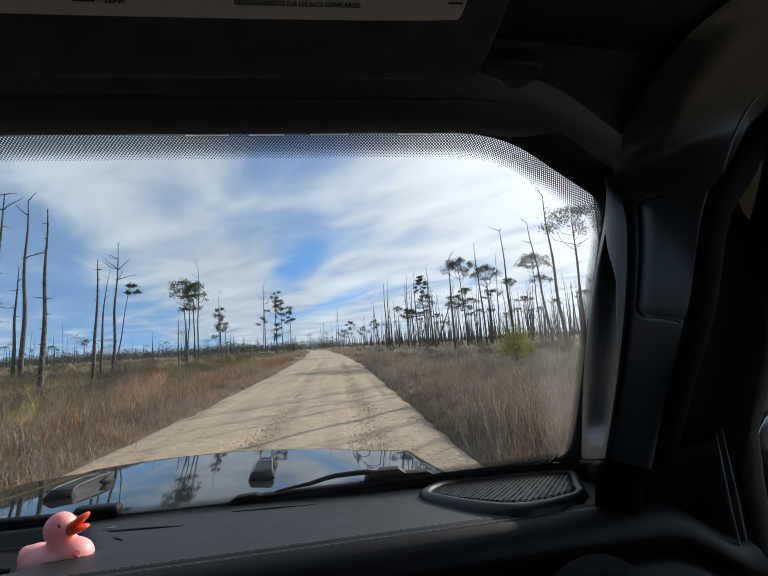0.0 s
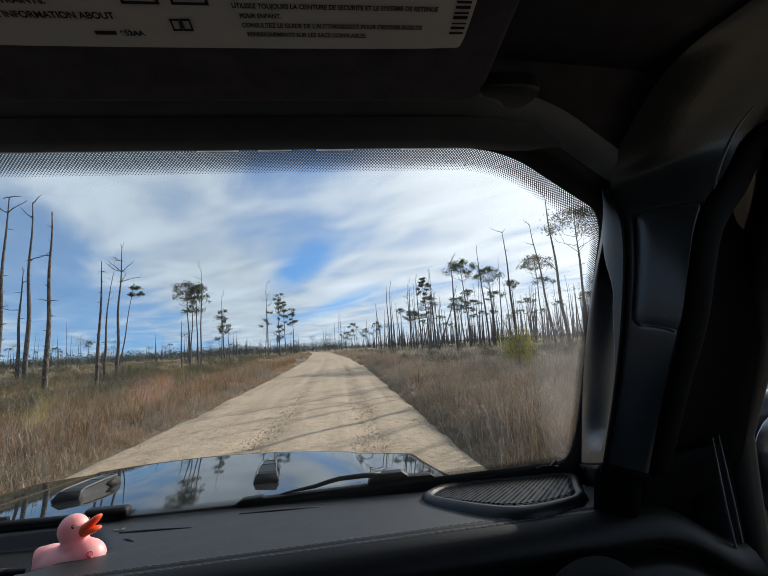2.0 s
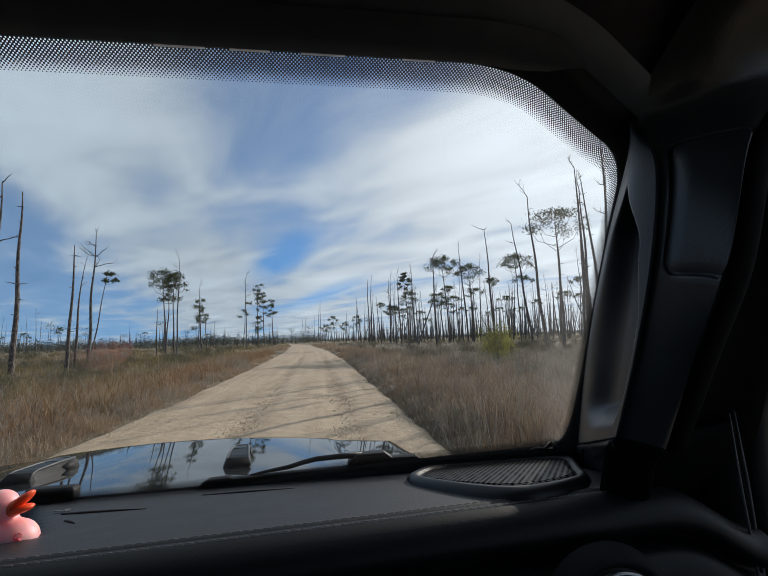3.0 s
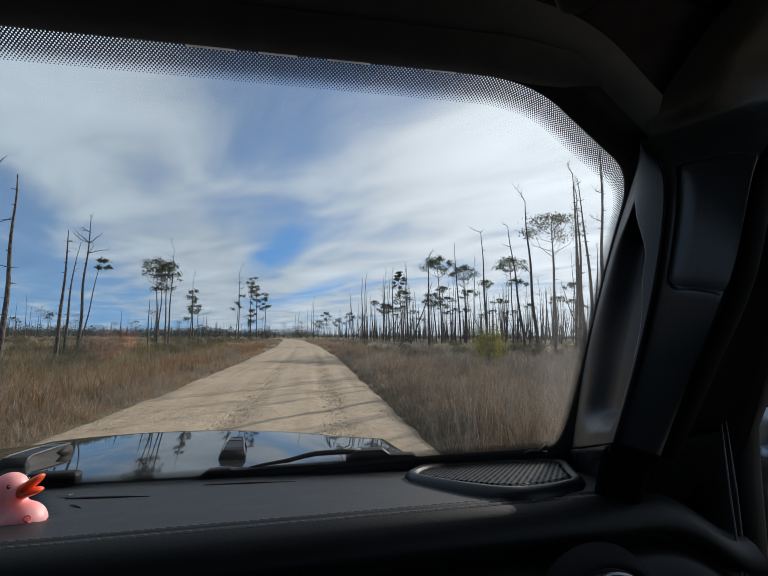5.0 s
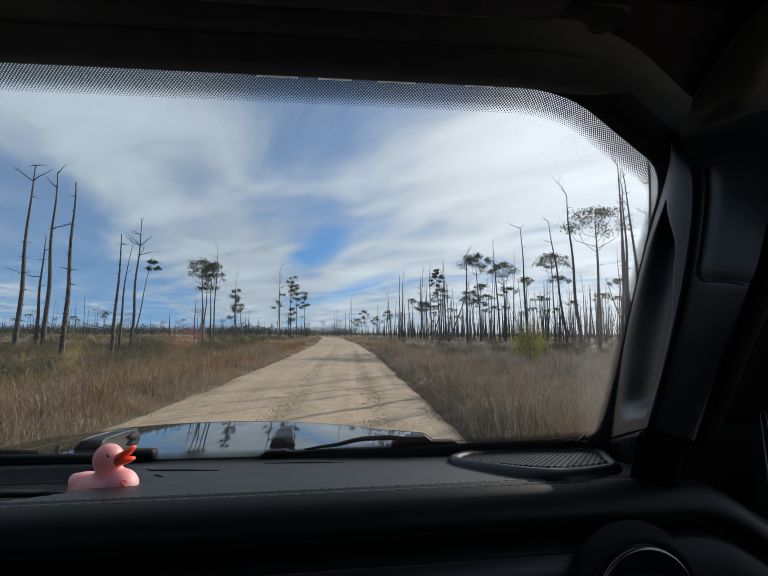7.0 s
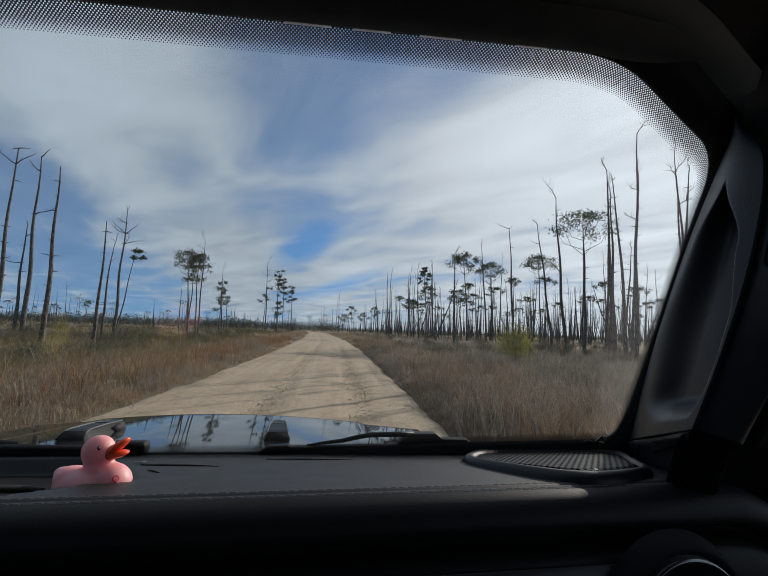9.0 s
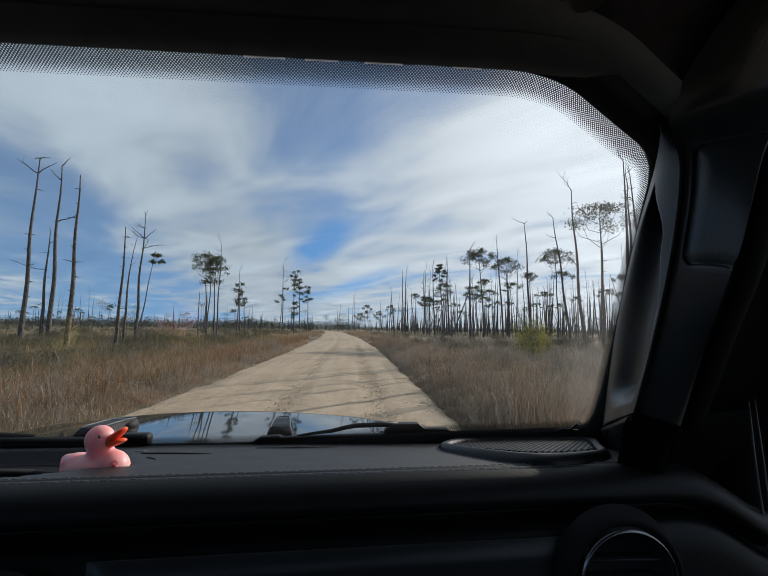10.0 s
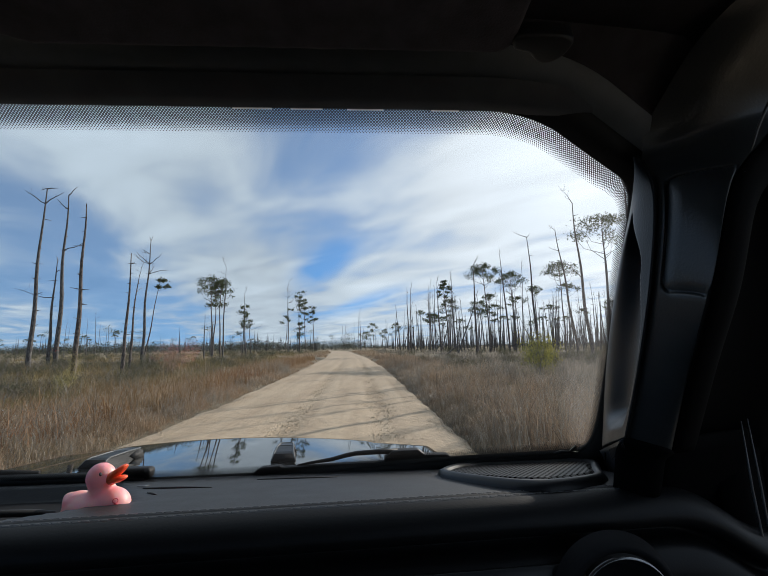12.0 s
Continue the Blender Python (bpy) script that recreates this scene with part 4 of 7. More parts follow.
    # the burnt side: tall snags in front of the stand
    for seed, (x, y, h, lean, nb, boughs) in enumerate((
            (11.9, 110, 16.3, 0.0, 0, ()), (12.8, 112, 16.2, 0.1, 1, ()), (16.5, 105, 14.6, -0.1, 5, ()), (18.2, 100, 15.9, -0.5, 2, ((0.9, 1.8, 0.0, 0.9),)),
            (17.2, 65, 13.6, -0.3, 2, ((0.86, 1.2, 3.1, 0.5),)), (25.8, 75.7, 17.2, -0.9, 2, ()), (25.2, 62.0, 17.0, -0.9, 0, ((0.97, 2.0, 3.0, 0.35), (0.96, 0.9, 0.4, 0.8))),
            (30.0, 60, 17.3, -2.0, 1, ((0.8, 1.4, 3.1, 0.2),)), (24.0, 44.9, 16.4, -0.9, 1, ((0.5, 2.6, 3.3, 0.5),)), (24.5, 38, 17.3, -0.1, 1, ()), (26.2, 40, 15.8, 0.1, 2, ()))):
        put(dead_pine(h, 0.19, 80 + seed, nb, lean=lean, sway=0.12, boughs=boughs, bark=BARK), x, y)
    for seed, (x, y, h, wide, low) in enumerate(((20.9, 105, 16.8, 1.7, 0.70), (26.8, 130, 14.5, 3.0, 0.72), (25.0, 85, 16.9, 3.1, 0.84), (33.3, 95, 16.8, 3.4, 0.80), (40.0, 85, 17.3, 3.6, 0.82), (34.6, 60, 19.0, 4.4, 0.80), (19.5, 118, 10.0, 2.4, 0.70), (31.0, 110, 12.0, 3.0, 0.7))):
        put(live_pine(h, 0.17, 100 + seed, 13, wide, low=low, flat=0.5, lean=-0.6, dense=18), x, y)
    # what the drive has already passed stands behind
    put(dead_pine(17.1, 0.2, 51, 5, lean=-0.9, sway=0.12, arm=(0.58, 2.6, 3.3), label="tall lone dead pine with one crooked branch beside the track", bark=BARK), 2.6, -15.5)
    put(live_pine(16.4, 0.27, 21, 5, 1.7, low=0.88, sway=0.35, lean=-0.2, tuft=0.42, label="tall living pine with a wind-swept tuft of needles", flat=0.5), -11.0, -27.4)
    put(live_pine(15.3, 0.2, 22, 11, 3.1, low=0.80, sway=0.2, lean=0.5), -16.4, -18.0)
    put(live_pine(13.2, 0.15, 23, 9, 2.6, low=0.62, dome=False), -22.0, -60.0)
    for seed, (x, y, h, nb) in enumerate(((-15.1, -21, 15.6, 2), (-9.5, -39.7, 13.8, 2), (-17.5, -26.6, 9.6, 2), (-25.5, 0, 16.5, 4), (-17.0, -7, 16.4, 6), (26.2, -11, 14.5, 2), (23.0, -16, 16.6, 1), (25.0, -14.7, 17.4, 2), (-16.5, -64, 17.5, 5))):
        put(dead_pine(h, 0.18, 160 + seed, nb, bark=BARK if seed < 3 else None), x, y)

    # the burnt stand: copies of a few models, each turned and scaled by itself
    r = random.Random(5)
    models = [dead_pine(h, 0.155, 200 + k, nb, lean=le) for k, (h, nb, le) in enumerate(((15.5, 1, 0.2), (13.8, 2, -0.5), (16.8, 3, 0.3), (11.5, 0, 0.8), (14.5, 4, 0.0), (12.6, 1, -0.9), (11.0, 1, 5.0), (12.0, 0, -4.2)))]
    green = [live_pine(h, 0.14, 220 + k, nb, 2.1, low=lo, flat=0.55, dense=12) for k, (h, nb, lo) in enumerate(((14.0, 7, 0.86), (11.5, 6, 0.82), (12.8, 8, 0.84)))]
    spots = []
    for k in range(11):
        m = (models + green)[k]
        put(m, 48 + 7 * k + r.uniform(-3, 3), 120 + 12 * (k % 4), r.uniform(0, 6))
    while len(spots) < 400:
        y = r.uniform(80, 250)
        x = road_middle(y) + 13 + (y * 0.95 - 4) * r.random() ** 0.72
        if all((x - a) ** 2 + (y - b) ** 2 > 3 for a, b in spots):
            spots.append((x, y))
    spots.sort(key=lambda p: math.hypot(*p))
    for x, y in spots[:250]:
        m = r.choice(green) if r.random() < 0.14 else r.choice(models + models[:6])
        plant(m, x, y, r.uniform(0.75, 1.15), r.uniform(0, 6.28))
    # those far back are one thicket of trunks
    pairs = [(r.choice(models), standing(x, y, r.uniform(0.75, 1.15), r.uniform(0, 6.28))) for x, y in spots[250:]]
    far_v, far_f = joined(pairs)
    ob = new("far_stand", triangles("far_stand", far_v, far_f, DEADWOOD))
    tagged(ob, "thicket of bare burnt pine trunks at the back of the stand", "trees", kind="stuff")
    # its edge comes closer to the track further back and throws shade over it
    for k, (x, y) in enumerate(((21, 29.5), (23, 33.6), (26, 37.2), (24, 41.5), (28, 44.2), (34, 50), (31, 37), (27, 32.5), (30, 35), (36, 44), (25, 27), (22, 24), (28, 30), (35, 38), (18, 14), (26, 16), (33, 22), (40, 32), (15, -2), (23, -5))):
        plant(models[k % 6], x, y, r.uniform(0.9, 1.12), r.uniform(0, 6.28))
    # a thinner stand on the other side
    for _ in range(16):
        y = r.uniform(75, 170)
        x = road_middle(y) - 10.0 - y * (0.12 + 0.50 * r.random())
        plant(r.choice(models[:6]), x, y, r.uniform(0.35, 0.7), r.uniform(0, 6.28))
    for _ in range(40):
        y = r.uniform(170, 330)
        x = road_middle(y) - 12 - (y * 0.8) * r.random() ** 0.9
        m = r.choice(green) if r.random() < 0.45 else r.choice(models)
        plant(m, x, y, r.uniform(0.4, 0.7), r.uniform(0, 6.28))
    # a felled trunk leans in the brush
    log = dead_pine(4.4, 0.13, 230, 0, sway=0.05, label="fallen dead trunk leaning in the brush")
    log.location, log.rotation_euler = (14.8, 75.0, 0.2), (0, radians(54), 0)

    # bushes
    base = [shrub("scrub", 300), shrub("scrub", 301), shrub("scrub", 302), shrub("palmetto", 303), shrub("palmetto", 304)]
    for k, (x, y) in enumerate(((-14.5, 30), (-18, 39), (9.5, 24), (-12.0, 46), (-11.0, 44.5))):
        put(base[k], x, y, k)
    leafy = [shrub("leafy", 310), shrub("leafy", 311)]
    put(leafy[0], -15.5, 37.0, 0.4)
    put(leafy[1], -10.4, -36.0, 1.1)
    bright = shrub("leafy", 312)
    put(bright, 7.9, 19.2, 0.4)
    bright.scale = (0.95, 0.95, 1.85)
    bright.children[0].data.materials[0] = YELLOWLEAF
    tagged(bright, "bright yellow-green upright shrub in the grey field grass")
    for k, (x, y, size) in enumerate(((-17.5, 31.0, 0.62), (-13.0, 41.0, 0.7), (-12.5, -33.0, 0.8), (-8.4, -46.5, 0.55))):
        plant(base[3 + k % 2], x, y, size, 1.3 * k)
    for _ in range(70):
        y = 9 + 34 * r.random() ** 1.1
        plant(r.choice(leafy), road_edge(-1, y) - 3.2 - y * 0.55 * r.random(), y, r.uniform(0.3, 0.62), r.uniform(0, 6.28))
    for _ in range(16):
        y = 12 + 26 * r.random()
        plant(r.choice(leafy), road_edge(1, y) + 2.2 + y * 0.4 * r.random(), y, r.uniform(0.25, 0.45), r.uniform(0, 6.28))
    for _ in range(130):  # tangled dark scrub close behind the verge
        y = 13 + 34 * r.random() ** 1.1
        plant(r.choice(base[:3]), road_edge(-1, y) - 3.6 - y * 0.6 * r.random() ** 0.8, y, r.uniform(0.35, 0.75), r.uniform(0, 6.28))
    for _ in range(50):  # grey scrub through the grass of the burnt side
        y = 22 + 25 * r.random()
        plant(r.choice(base[:3]), road_edge(1, y) + 2.5 + y * 0.75 * r.random(), y, r.uniform(0.4, 0.85), r.uniform(0, 6.28))
    brush = []  # what stands further back runs together
    for _ in range(80):
        y = 38 + 100 * r.random() ** 1.2
        brush.append((r.choice(base[:3]), standing(road_middle(y) - 8 - y * 0.8 * r.random(), y, r.uniform(0.5, 1.15), r.uniform(0, 6.28))))
    for _ in range(50):
        y = 40 + 90 * r.random() ** 1.2
        brush.append((r.choice(base[:3]), standing(road_edge(1, y) + 4 + y * 0.75 * r.random(), y, r.uniform(0.5, 1.1), r.uniform(0, 6.28))))
    for which, name, mat in ((0, "brush_leaves", SCRUB), (1, "brush_stems", TWIG)):
        ob = new(name, triangles(name, *joined(brush if which == 0 else brush[::3], which), mat))
        tagged(ob, "tangled grey-green brush between the far trunks", "scrub", kind="stuff")


build_trees()


def marker_post(x, y):
    """A short weathered square post with a bevelled head, beside the track."""
    post = thing("marker_post", "short weathered grey wooden post in the roadside grass", "post", (x, y, ground_height(x, y)))
    bm = bmesh.new()
    block(bm, (0.13, 0.13, 0.9), Matrix.Translation((0, 0, 0.19)), 0.012, 2)
    bm.transform(pose(0, 0, 0, 2, -1.5, 20))
    part("shaft", bm, POSTWOOD, post)
    bm = bmesh.new()
    block(bm, (0.14, 0.14, 0.03), pose(-0.017, -0.022, 0.645, 2, -1.5, 20), 0.008, 2)
    part("cap", bm, POSTWOOD, post)


marker_post(2.9, -42.0)


def build_distance():
    """Far scrub and far pines, more than a hundred metres off, down to the horizon."""
    g = np.random.default_rng(12)
    n = 5200
    y = 95 + 900 * g.random(n) ** 1.7
    x = g.uniform(-1, 1, n) * (y * 1.35 + 20)
    near = np.array([road_middle(v) for v in y])
    x = np.where((np.abs(x - near) < 7) & (y < 150), x + np.sign(x) * 9, x)
    tall = g.uniform(0.35, 1.15, n) * (1 + y / 900)
    k = 48
    c = np.repeat(np.stack([x, y, tall * 0.45], 1), k, 0) + g.normal(size=(n * k, 3)) * np.repeat(np.stack([tall * 0.9, tall * 0.9, tall * 0.3], 1), k, 0)
    s = np.repeat(tall, k)[:, None] * 0.09
    a, b = g.normal(size=c.shape) * s, g.normal(size=c.shape) * s
    v = np.stack([c, c + a, c + b], 1).reshape(-1, 3)
    ob = new("far_scrub", triangles("far_scrub", v, np.arange(len(v)).reshape(-1, 3), SCRUB))
    tagged(ob, "distant low grey-green scrub reaching to the horizon", "scrub", kind="stuff")

    n = 3200
    y = 190 + 900 * g.random(n) ** 1.5
    x = np.where(g.random(n) < 0.72, g.random(n), -g.random(n)) * (y * 1.2 + 20)
    x = np.where((np.abs(x) < 14) & (y < 260), x + np.sign(x) * 20, x)
    keep = (x < 0) | (g.random(n) < 0.6)
    x, y = x[keep], y[keep]
    n = len(x)
    tall = np.where(x > 0, g.uniform(7, 15, n), 4.0 + 8 * g.random(n) ** 2)
    green = g.random(n) < np.where(x > 0, 0.10, 0.85)
    w = g.uniform(0.12, 0.24, n) * (1 + y / 700)
    lean = g.normal(0, 0.4, n)
    trunk = np.stack([np.stack([x - w, y, 0 * y - 0.3], 1), np.stack([x + w, y, 0 * y - 0.3], 1), np.stack([x + lean, y, tall], 1), np.stack([x, y - w, 0 * y - 0.3], 1), np.stack([x, y + w, 0 * y - 0.3], 1)], 1).reshape(-1, 3)
    f = (np.arange(n)[:, None, None] * 5 + np.array([(0, 1, 2), (3, 4, 2)])).reshape(-1, 3)
    ob = new("far_trunks", triangles("far_trunks", trunk, f, DEADWOOD))
    tagged(ob, "distant thin bare pine trunks", "trees", kind="stuff")
    # low dark woods close the view on the open side, and lie lower behind the burnt stand
    m = 1500
    wy = 210 + 700 * g.random(m) ** 1.4
    wx = np.where(g.random(m) < 0.6, -g.random(m), g.random(m)) * (wy * 1.25 + 20)
    wt = np.where(wx < 0, 3.6 + 6.0 * g.random(m) ** 1.6, 2.0 + 2.5 * g.random(m)) * (0.6 + wy / 700)
    k = 220
    ball_at = g.normal(size=(m * k, 3))
    ball_at *= g.random((m * k, 1)) ** 0.4 / np.linalg.norm(ball_at, axis=1, keepdims=True)
    c = np.repeat(np.stack([wx, wy, wt * 0.36], 1), k, 0) + ball_at * np.repeat(np.stack([wt * 1.1, wt * 0.7, wt * 0.42], 1), k, 0)
    s = np.repeat(wt * 0.036, k)[:, None]
    v = np.stack([c, c + g.normal(size=c.shape) * s, c + g.normal(size=c.shape) * s], 1).reshape(-1, 3)
    ob = new("far_woods", triangles("far_woods", v, np.arange(len(v)).reshape(-1, 3), FARLEAF))
    tagged(ob, "low dark belt of distant woods along the horizon", "trees", kind="stuff")
    green &= (x > 0) | (g.random(n) < 0.3)
    x, y, tall, lean = x[green], y[green], tall[green], lean[green]
    n, k = len(x), 130
    spread = tall * g.uniform(0.10, 0.17, n)
    c = np.repeat(np.stack([x + lean, y, tall * 0.95], 1), k, 0) + g.normal(size=(n * k, 3)) * np.repeat(np.stack([spread, spread, spread * 0.5], 1), k, 0)
    s = np.repeat(spread * 0.15, k)[:, None]
    a, b = g.normal(size=c.shape) * s, g.normal(size=c.shape) * s
    v = np.stack([c, c + a, c + b], 1).reshape(-1, 3)
    ob = new("far_crowns", triangles("far_crowns", v, np.arange(len(v)).reshape(-1, 3), NEEDLE))
    tagged(ob, "distant dark green pine crowns along the horizon", "trees", kind="stuff")


build_distance()


# ---- the vehicle ----
# The cabin is drawn in units of 0.82 m round a point at eye height.
UNIT, EYE = 0.82, 1.52
MID = -0.46
BASE = Vector((MID * UNIT, 0.0, 0.0))
CABIN = Matrix.Translation((0, 0, EYE)) @ Matrix.Scale(UNIT, 4) @ Matrix.Translation((0, 0, -1.62))
TO_CAR = Matrix.Translation(-BASE) @ CABIN

PAD = plain("grey_stitched_dash_skin", (0.0122, 0.0130, 0.0145), 0.54, grain=420, relief=0.45, depth=0.0008, spread=0.12, Specular_IOR_Level=0.38)
ROLL = plain("black_grained_dash_roll", (0.0062, 0.0064, 0.0070), 0.50, grain=420, relief=0.30, depth=0.0006, spread=0.12, Specular_IOR_Level=0.22)
BEZEL = plain("satin_black_bezel", (0.0075, 0.008, 0.009), 0.42, grain=500, relief=0.2, depth=0.0003, spread=0.12, Specular_IOR_Level=0.35)
HARD = plain("black_moulded_plastic", (0.016, 0.017, 0.019), 0.5, grain=600, relief=0.25, depth=0.0004, spread=0.15)
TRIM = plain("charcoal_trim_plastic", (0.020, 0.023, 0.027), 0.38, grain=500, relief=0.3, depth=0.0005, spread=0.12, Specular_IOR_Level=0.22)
COLUMN = plain("black_padded_vinyl", (0.038, 0.043, 0.046), 0.34, grain=450, relief=0.35, depth=0.0005, spread=0.12)
VISOR = plain("dark_visor_cloth", (0.070, 0.066, 0.080), 0.95, grain=700, relief=0.5, depth=0.0006)
LINER = plain("dark_roof_cloth", (0.048, 0.047, 0.056), 0.95, grain=700, relief=0.5, depth=0.0006)
RUBBER = plain("black_rubber", (0.012, 0.012, 0.012), 0.7, grain=200, relief=0.2)
PAINT = plain("dark_grey_car_paint", (0.020, 0.023, 0.024), 0.03, grain=3, relief=0.015, depth=0.001, spread=0.06, IOR=1.42)
VENTRIM = plain("pale_vent_border", (0.13, 0.135, 0.135), 0.45, grain=300, relief=0.15, Specular_IOR_Level=0.3)
VENT = plain("grey_vent_plastic", (0.020, 0.022, 0.024), 0.5, grain=300, relief=0.15, Specular_IOR_Level=0.25)
# near-black that paints deep shade onto surfaces round the pillar's foot and side
SHADE_BLACK = plain("shade_black_surface", (0.005, 0.005, 0.0052), 0.9, grain=300, relief=0.2, depth=0.0005, Specular_IOR_Level=0.03)
FOOT = plain("dull_black_plastic", (0.015, 0.015, 0.016), 0.75, grain=300, relief=0.2, depth=0.0005, Specular_IOR_Level=0.08)
WIPER = plain("dull_black_wiper_steel", (0.007, 0.0072, 0.008), 0.55, grain=200, relief=0.1, Specular_IOR_Level=0.25)
THREAD = plain("grey_thread", (0.15, 0.155, 0.16), 0.8, grain=900)
CHROME = plain("satin_chrome", (0.55, 0.56, 0.58), 0.22, grain=60, relief=0.02, metal=1.0)
RINGMETAL = plain("dark_satin_metal", (0.20, 0.205, 0.21), 0.25, grain=60, relief=0.02, metal=1.0)
PANEL = plain("smooth_grey_dash_panel", (0.014, 0.016, 0.018), 0.42, grain=90, relief=0.03)
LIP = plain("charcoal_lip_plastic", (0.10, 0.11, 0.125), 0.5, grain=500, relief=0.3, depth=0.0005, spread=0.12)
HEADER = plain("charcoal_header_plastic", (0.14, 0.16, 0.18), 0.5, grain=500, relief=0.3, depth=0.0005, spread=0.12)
PAPER = plain("grey_white_label", (0.82, 0.81, 0.79), 0.7, grain=150, relief=0.05, spread=0.05)
INK = plain("black_ink", (0.02, 0.02, 0.022), 0.7, grain=90, relief=0.0)
GLASS, SIDE_GLASS, DOTS = glass_material("windscreen_glass", (0.90, 0.93, 0.92), dust=True), glass_material("tinted_side_glass", (0.92, 0.95, 0.95)), dot_print_material()
REAR_GLASS = glass_material("dark_rear_glass", (0.85, 0.87, 0.87))
TYRE = plain("tyre_rubber", (0.02, 0.02, 0.02), 0.85, grain=60)



def perforated_material():
    """Black sheet pierced by small round holes in staggered rows."""
    m, nt, p = shader("perforated_black_sheet", (0.03, 0.031, 0.033), 0.4)
    tc, sep = nt.nodes.new("ShaderNodeTexCoord"), nt.nodes.new("ShaderNodeSeparateXYZ")
    nt.links.new(tc.outputs["Object"], sep.inputs[0])
    pitch = math.pi / 0.0034
    u = calc(nt, "COSINE", calc(nt, "MULTIPLY", sep.outputs[0], pitch))
    v = calc(nt, "COSINE", calc(nt, "MULTIPLY", sep.outputs[1], pitch * 0.62))
    hole = nt.nodes.new("ShaderNodeMapRange")
    hole.inputs["From Min"].default_value, hole.inputs["From Max"].default_value = 0.05, 0.35
    nt.links.new(calc(nt, "MULTIPLY", u, v), hole.inputs["Value"])
    nt.links.new(mix_node(nt, hole.outputs[0], (0.012, 0.0125, 0.0135), (0.0015, 0.0015, 0.0015)), p.inputs["Base Color"])
    nt.links.new(calc(nt, "SUBTRACT", 0.16, calc(nt, "MULTIPLY", hole.outputs[0], 0.16)), p.inputs["Specular IOR Level"])
    return m


MESH = perforated_material()
PALE_EDGE = plain("pale_grey_edge", (0.10, 0.10, 0.10), 0.35, grain=80, relief=0.05)
car = thing("off_road_vehicle", "dark grey off-road vehicle with black cabin, parked on the sand track", "car", BASE)


def cpart(name, bm, material, parent=None, label="", smooth=True):
    bm.transform(TO_CAR)
    return part(name, bm, material, parent or car, label, smooth)


def ease(a, b, x):
    t = min(1.0, max(0.0, (x - a) / (b - a)))
    return t * t * (3 - 2 * t)


def on_glass(x, s, out=0.0):
    """A point of the windscreen's plane: s runs up the slope; out stands off from it to the front."""
    return Vector((x, 0.745 - 0.643 * s + 0.766 * out, 1.40 + 0.766 * s + 0.643 * out))


def rounded(pts, times=3):
    """Cuts the corners of a closed outline again and again."""
    for _ in range(times):
        pts = [q for a, b in zip(pts, pts[1:] + pts[:1]) for q in (a.lerp(b, 0.25), a.lerp(b, 0.75))]
    return pts


def glass_outline():
    half = [(0.10, 1.404), (0.37, 1.413), (0.411, 1.420), (0.4135, 1.455), (0.398, 1.53), (0.350, 1.72), (0.338, 1.788), (0.275, 1.815), (0.19, 1.853), (0.09, 1.854)]
    right = [Vector((MID + 0.3, 1.380, 0))] + [Vector((x, z, 0)) for x, z in half]
    loop = right + [Vector((2 * MID - p.x, p.y, 0)) for p in right[::-1]]
    return [Vector((p.x, (p.y - 1.40) * 1.306, 0)) for p in rounded(loop)]


OUTLINE = glass_outline()
NORMALS = []
for i, p in enumerate(OUTLINE):
    d = (OUTLINE[(i + 1) % len(OUTLINE)] - OUTLINE[i - 1]).normalized()
    NORMALS.append(Vector((d.y, -d.x, 0)))


def ring(bm, rows, keep=lambda p: True, extra=lambda p: 0.0):
    """A band round the glass; rows are (offset outwards, stand-off) for each line along it."""
    lines = []
    for off, out in rows:
        lines.append([bm.verts.new(on_glass(p.x + n.x * (off + extra(p)), p.y + n.y * (off + extra(p)), out)) for p, n in zip(OUTLINE, NORMALS)])
    c = len(OUTLINE)
    for a, b in zip(lines, lines[1:]):
        for i in range(c):
            if keep(OUTLINE[i]):
                bm.faces.new((a[i], a[(i + 1) % c], b[(i + 1) % c], b[i]))


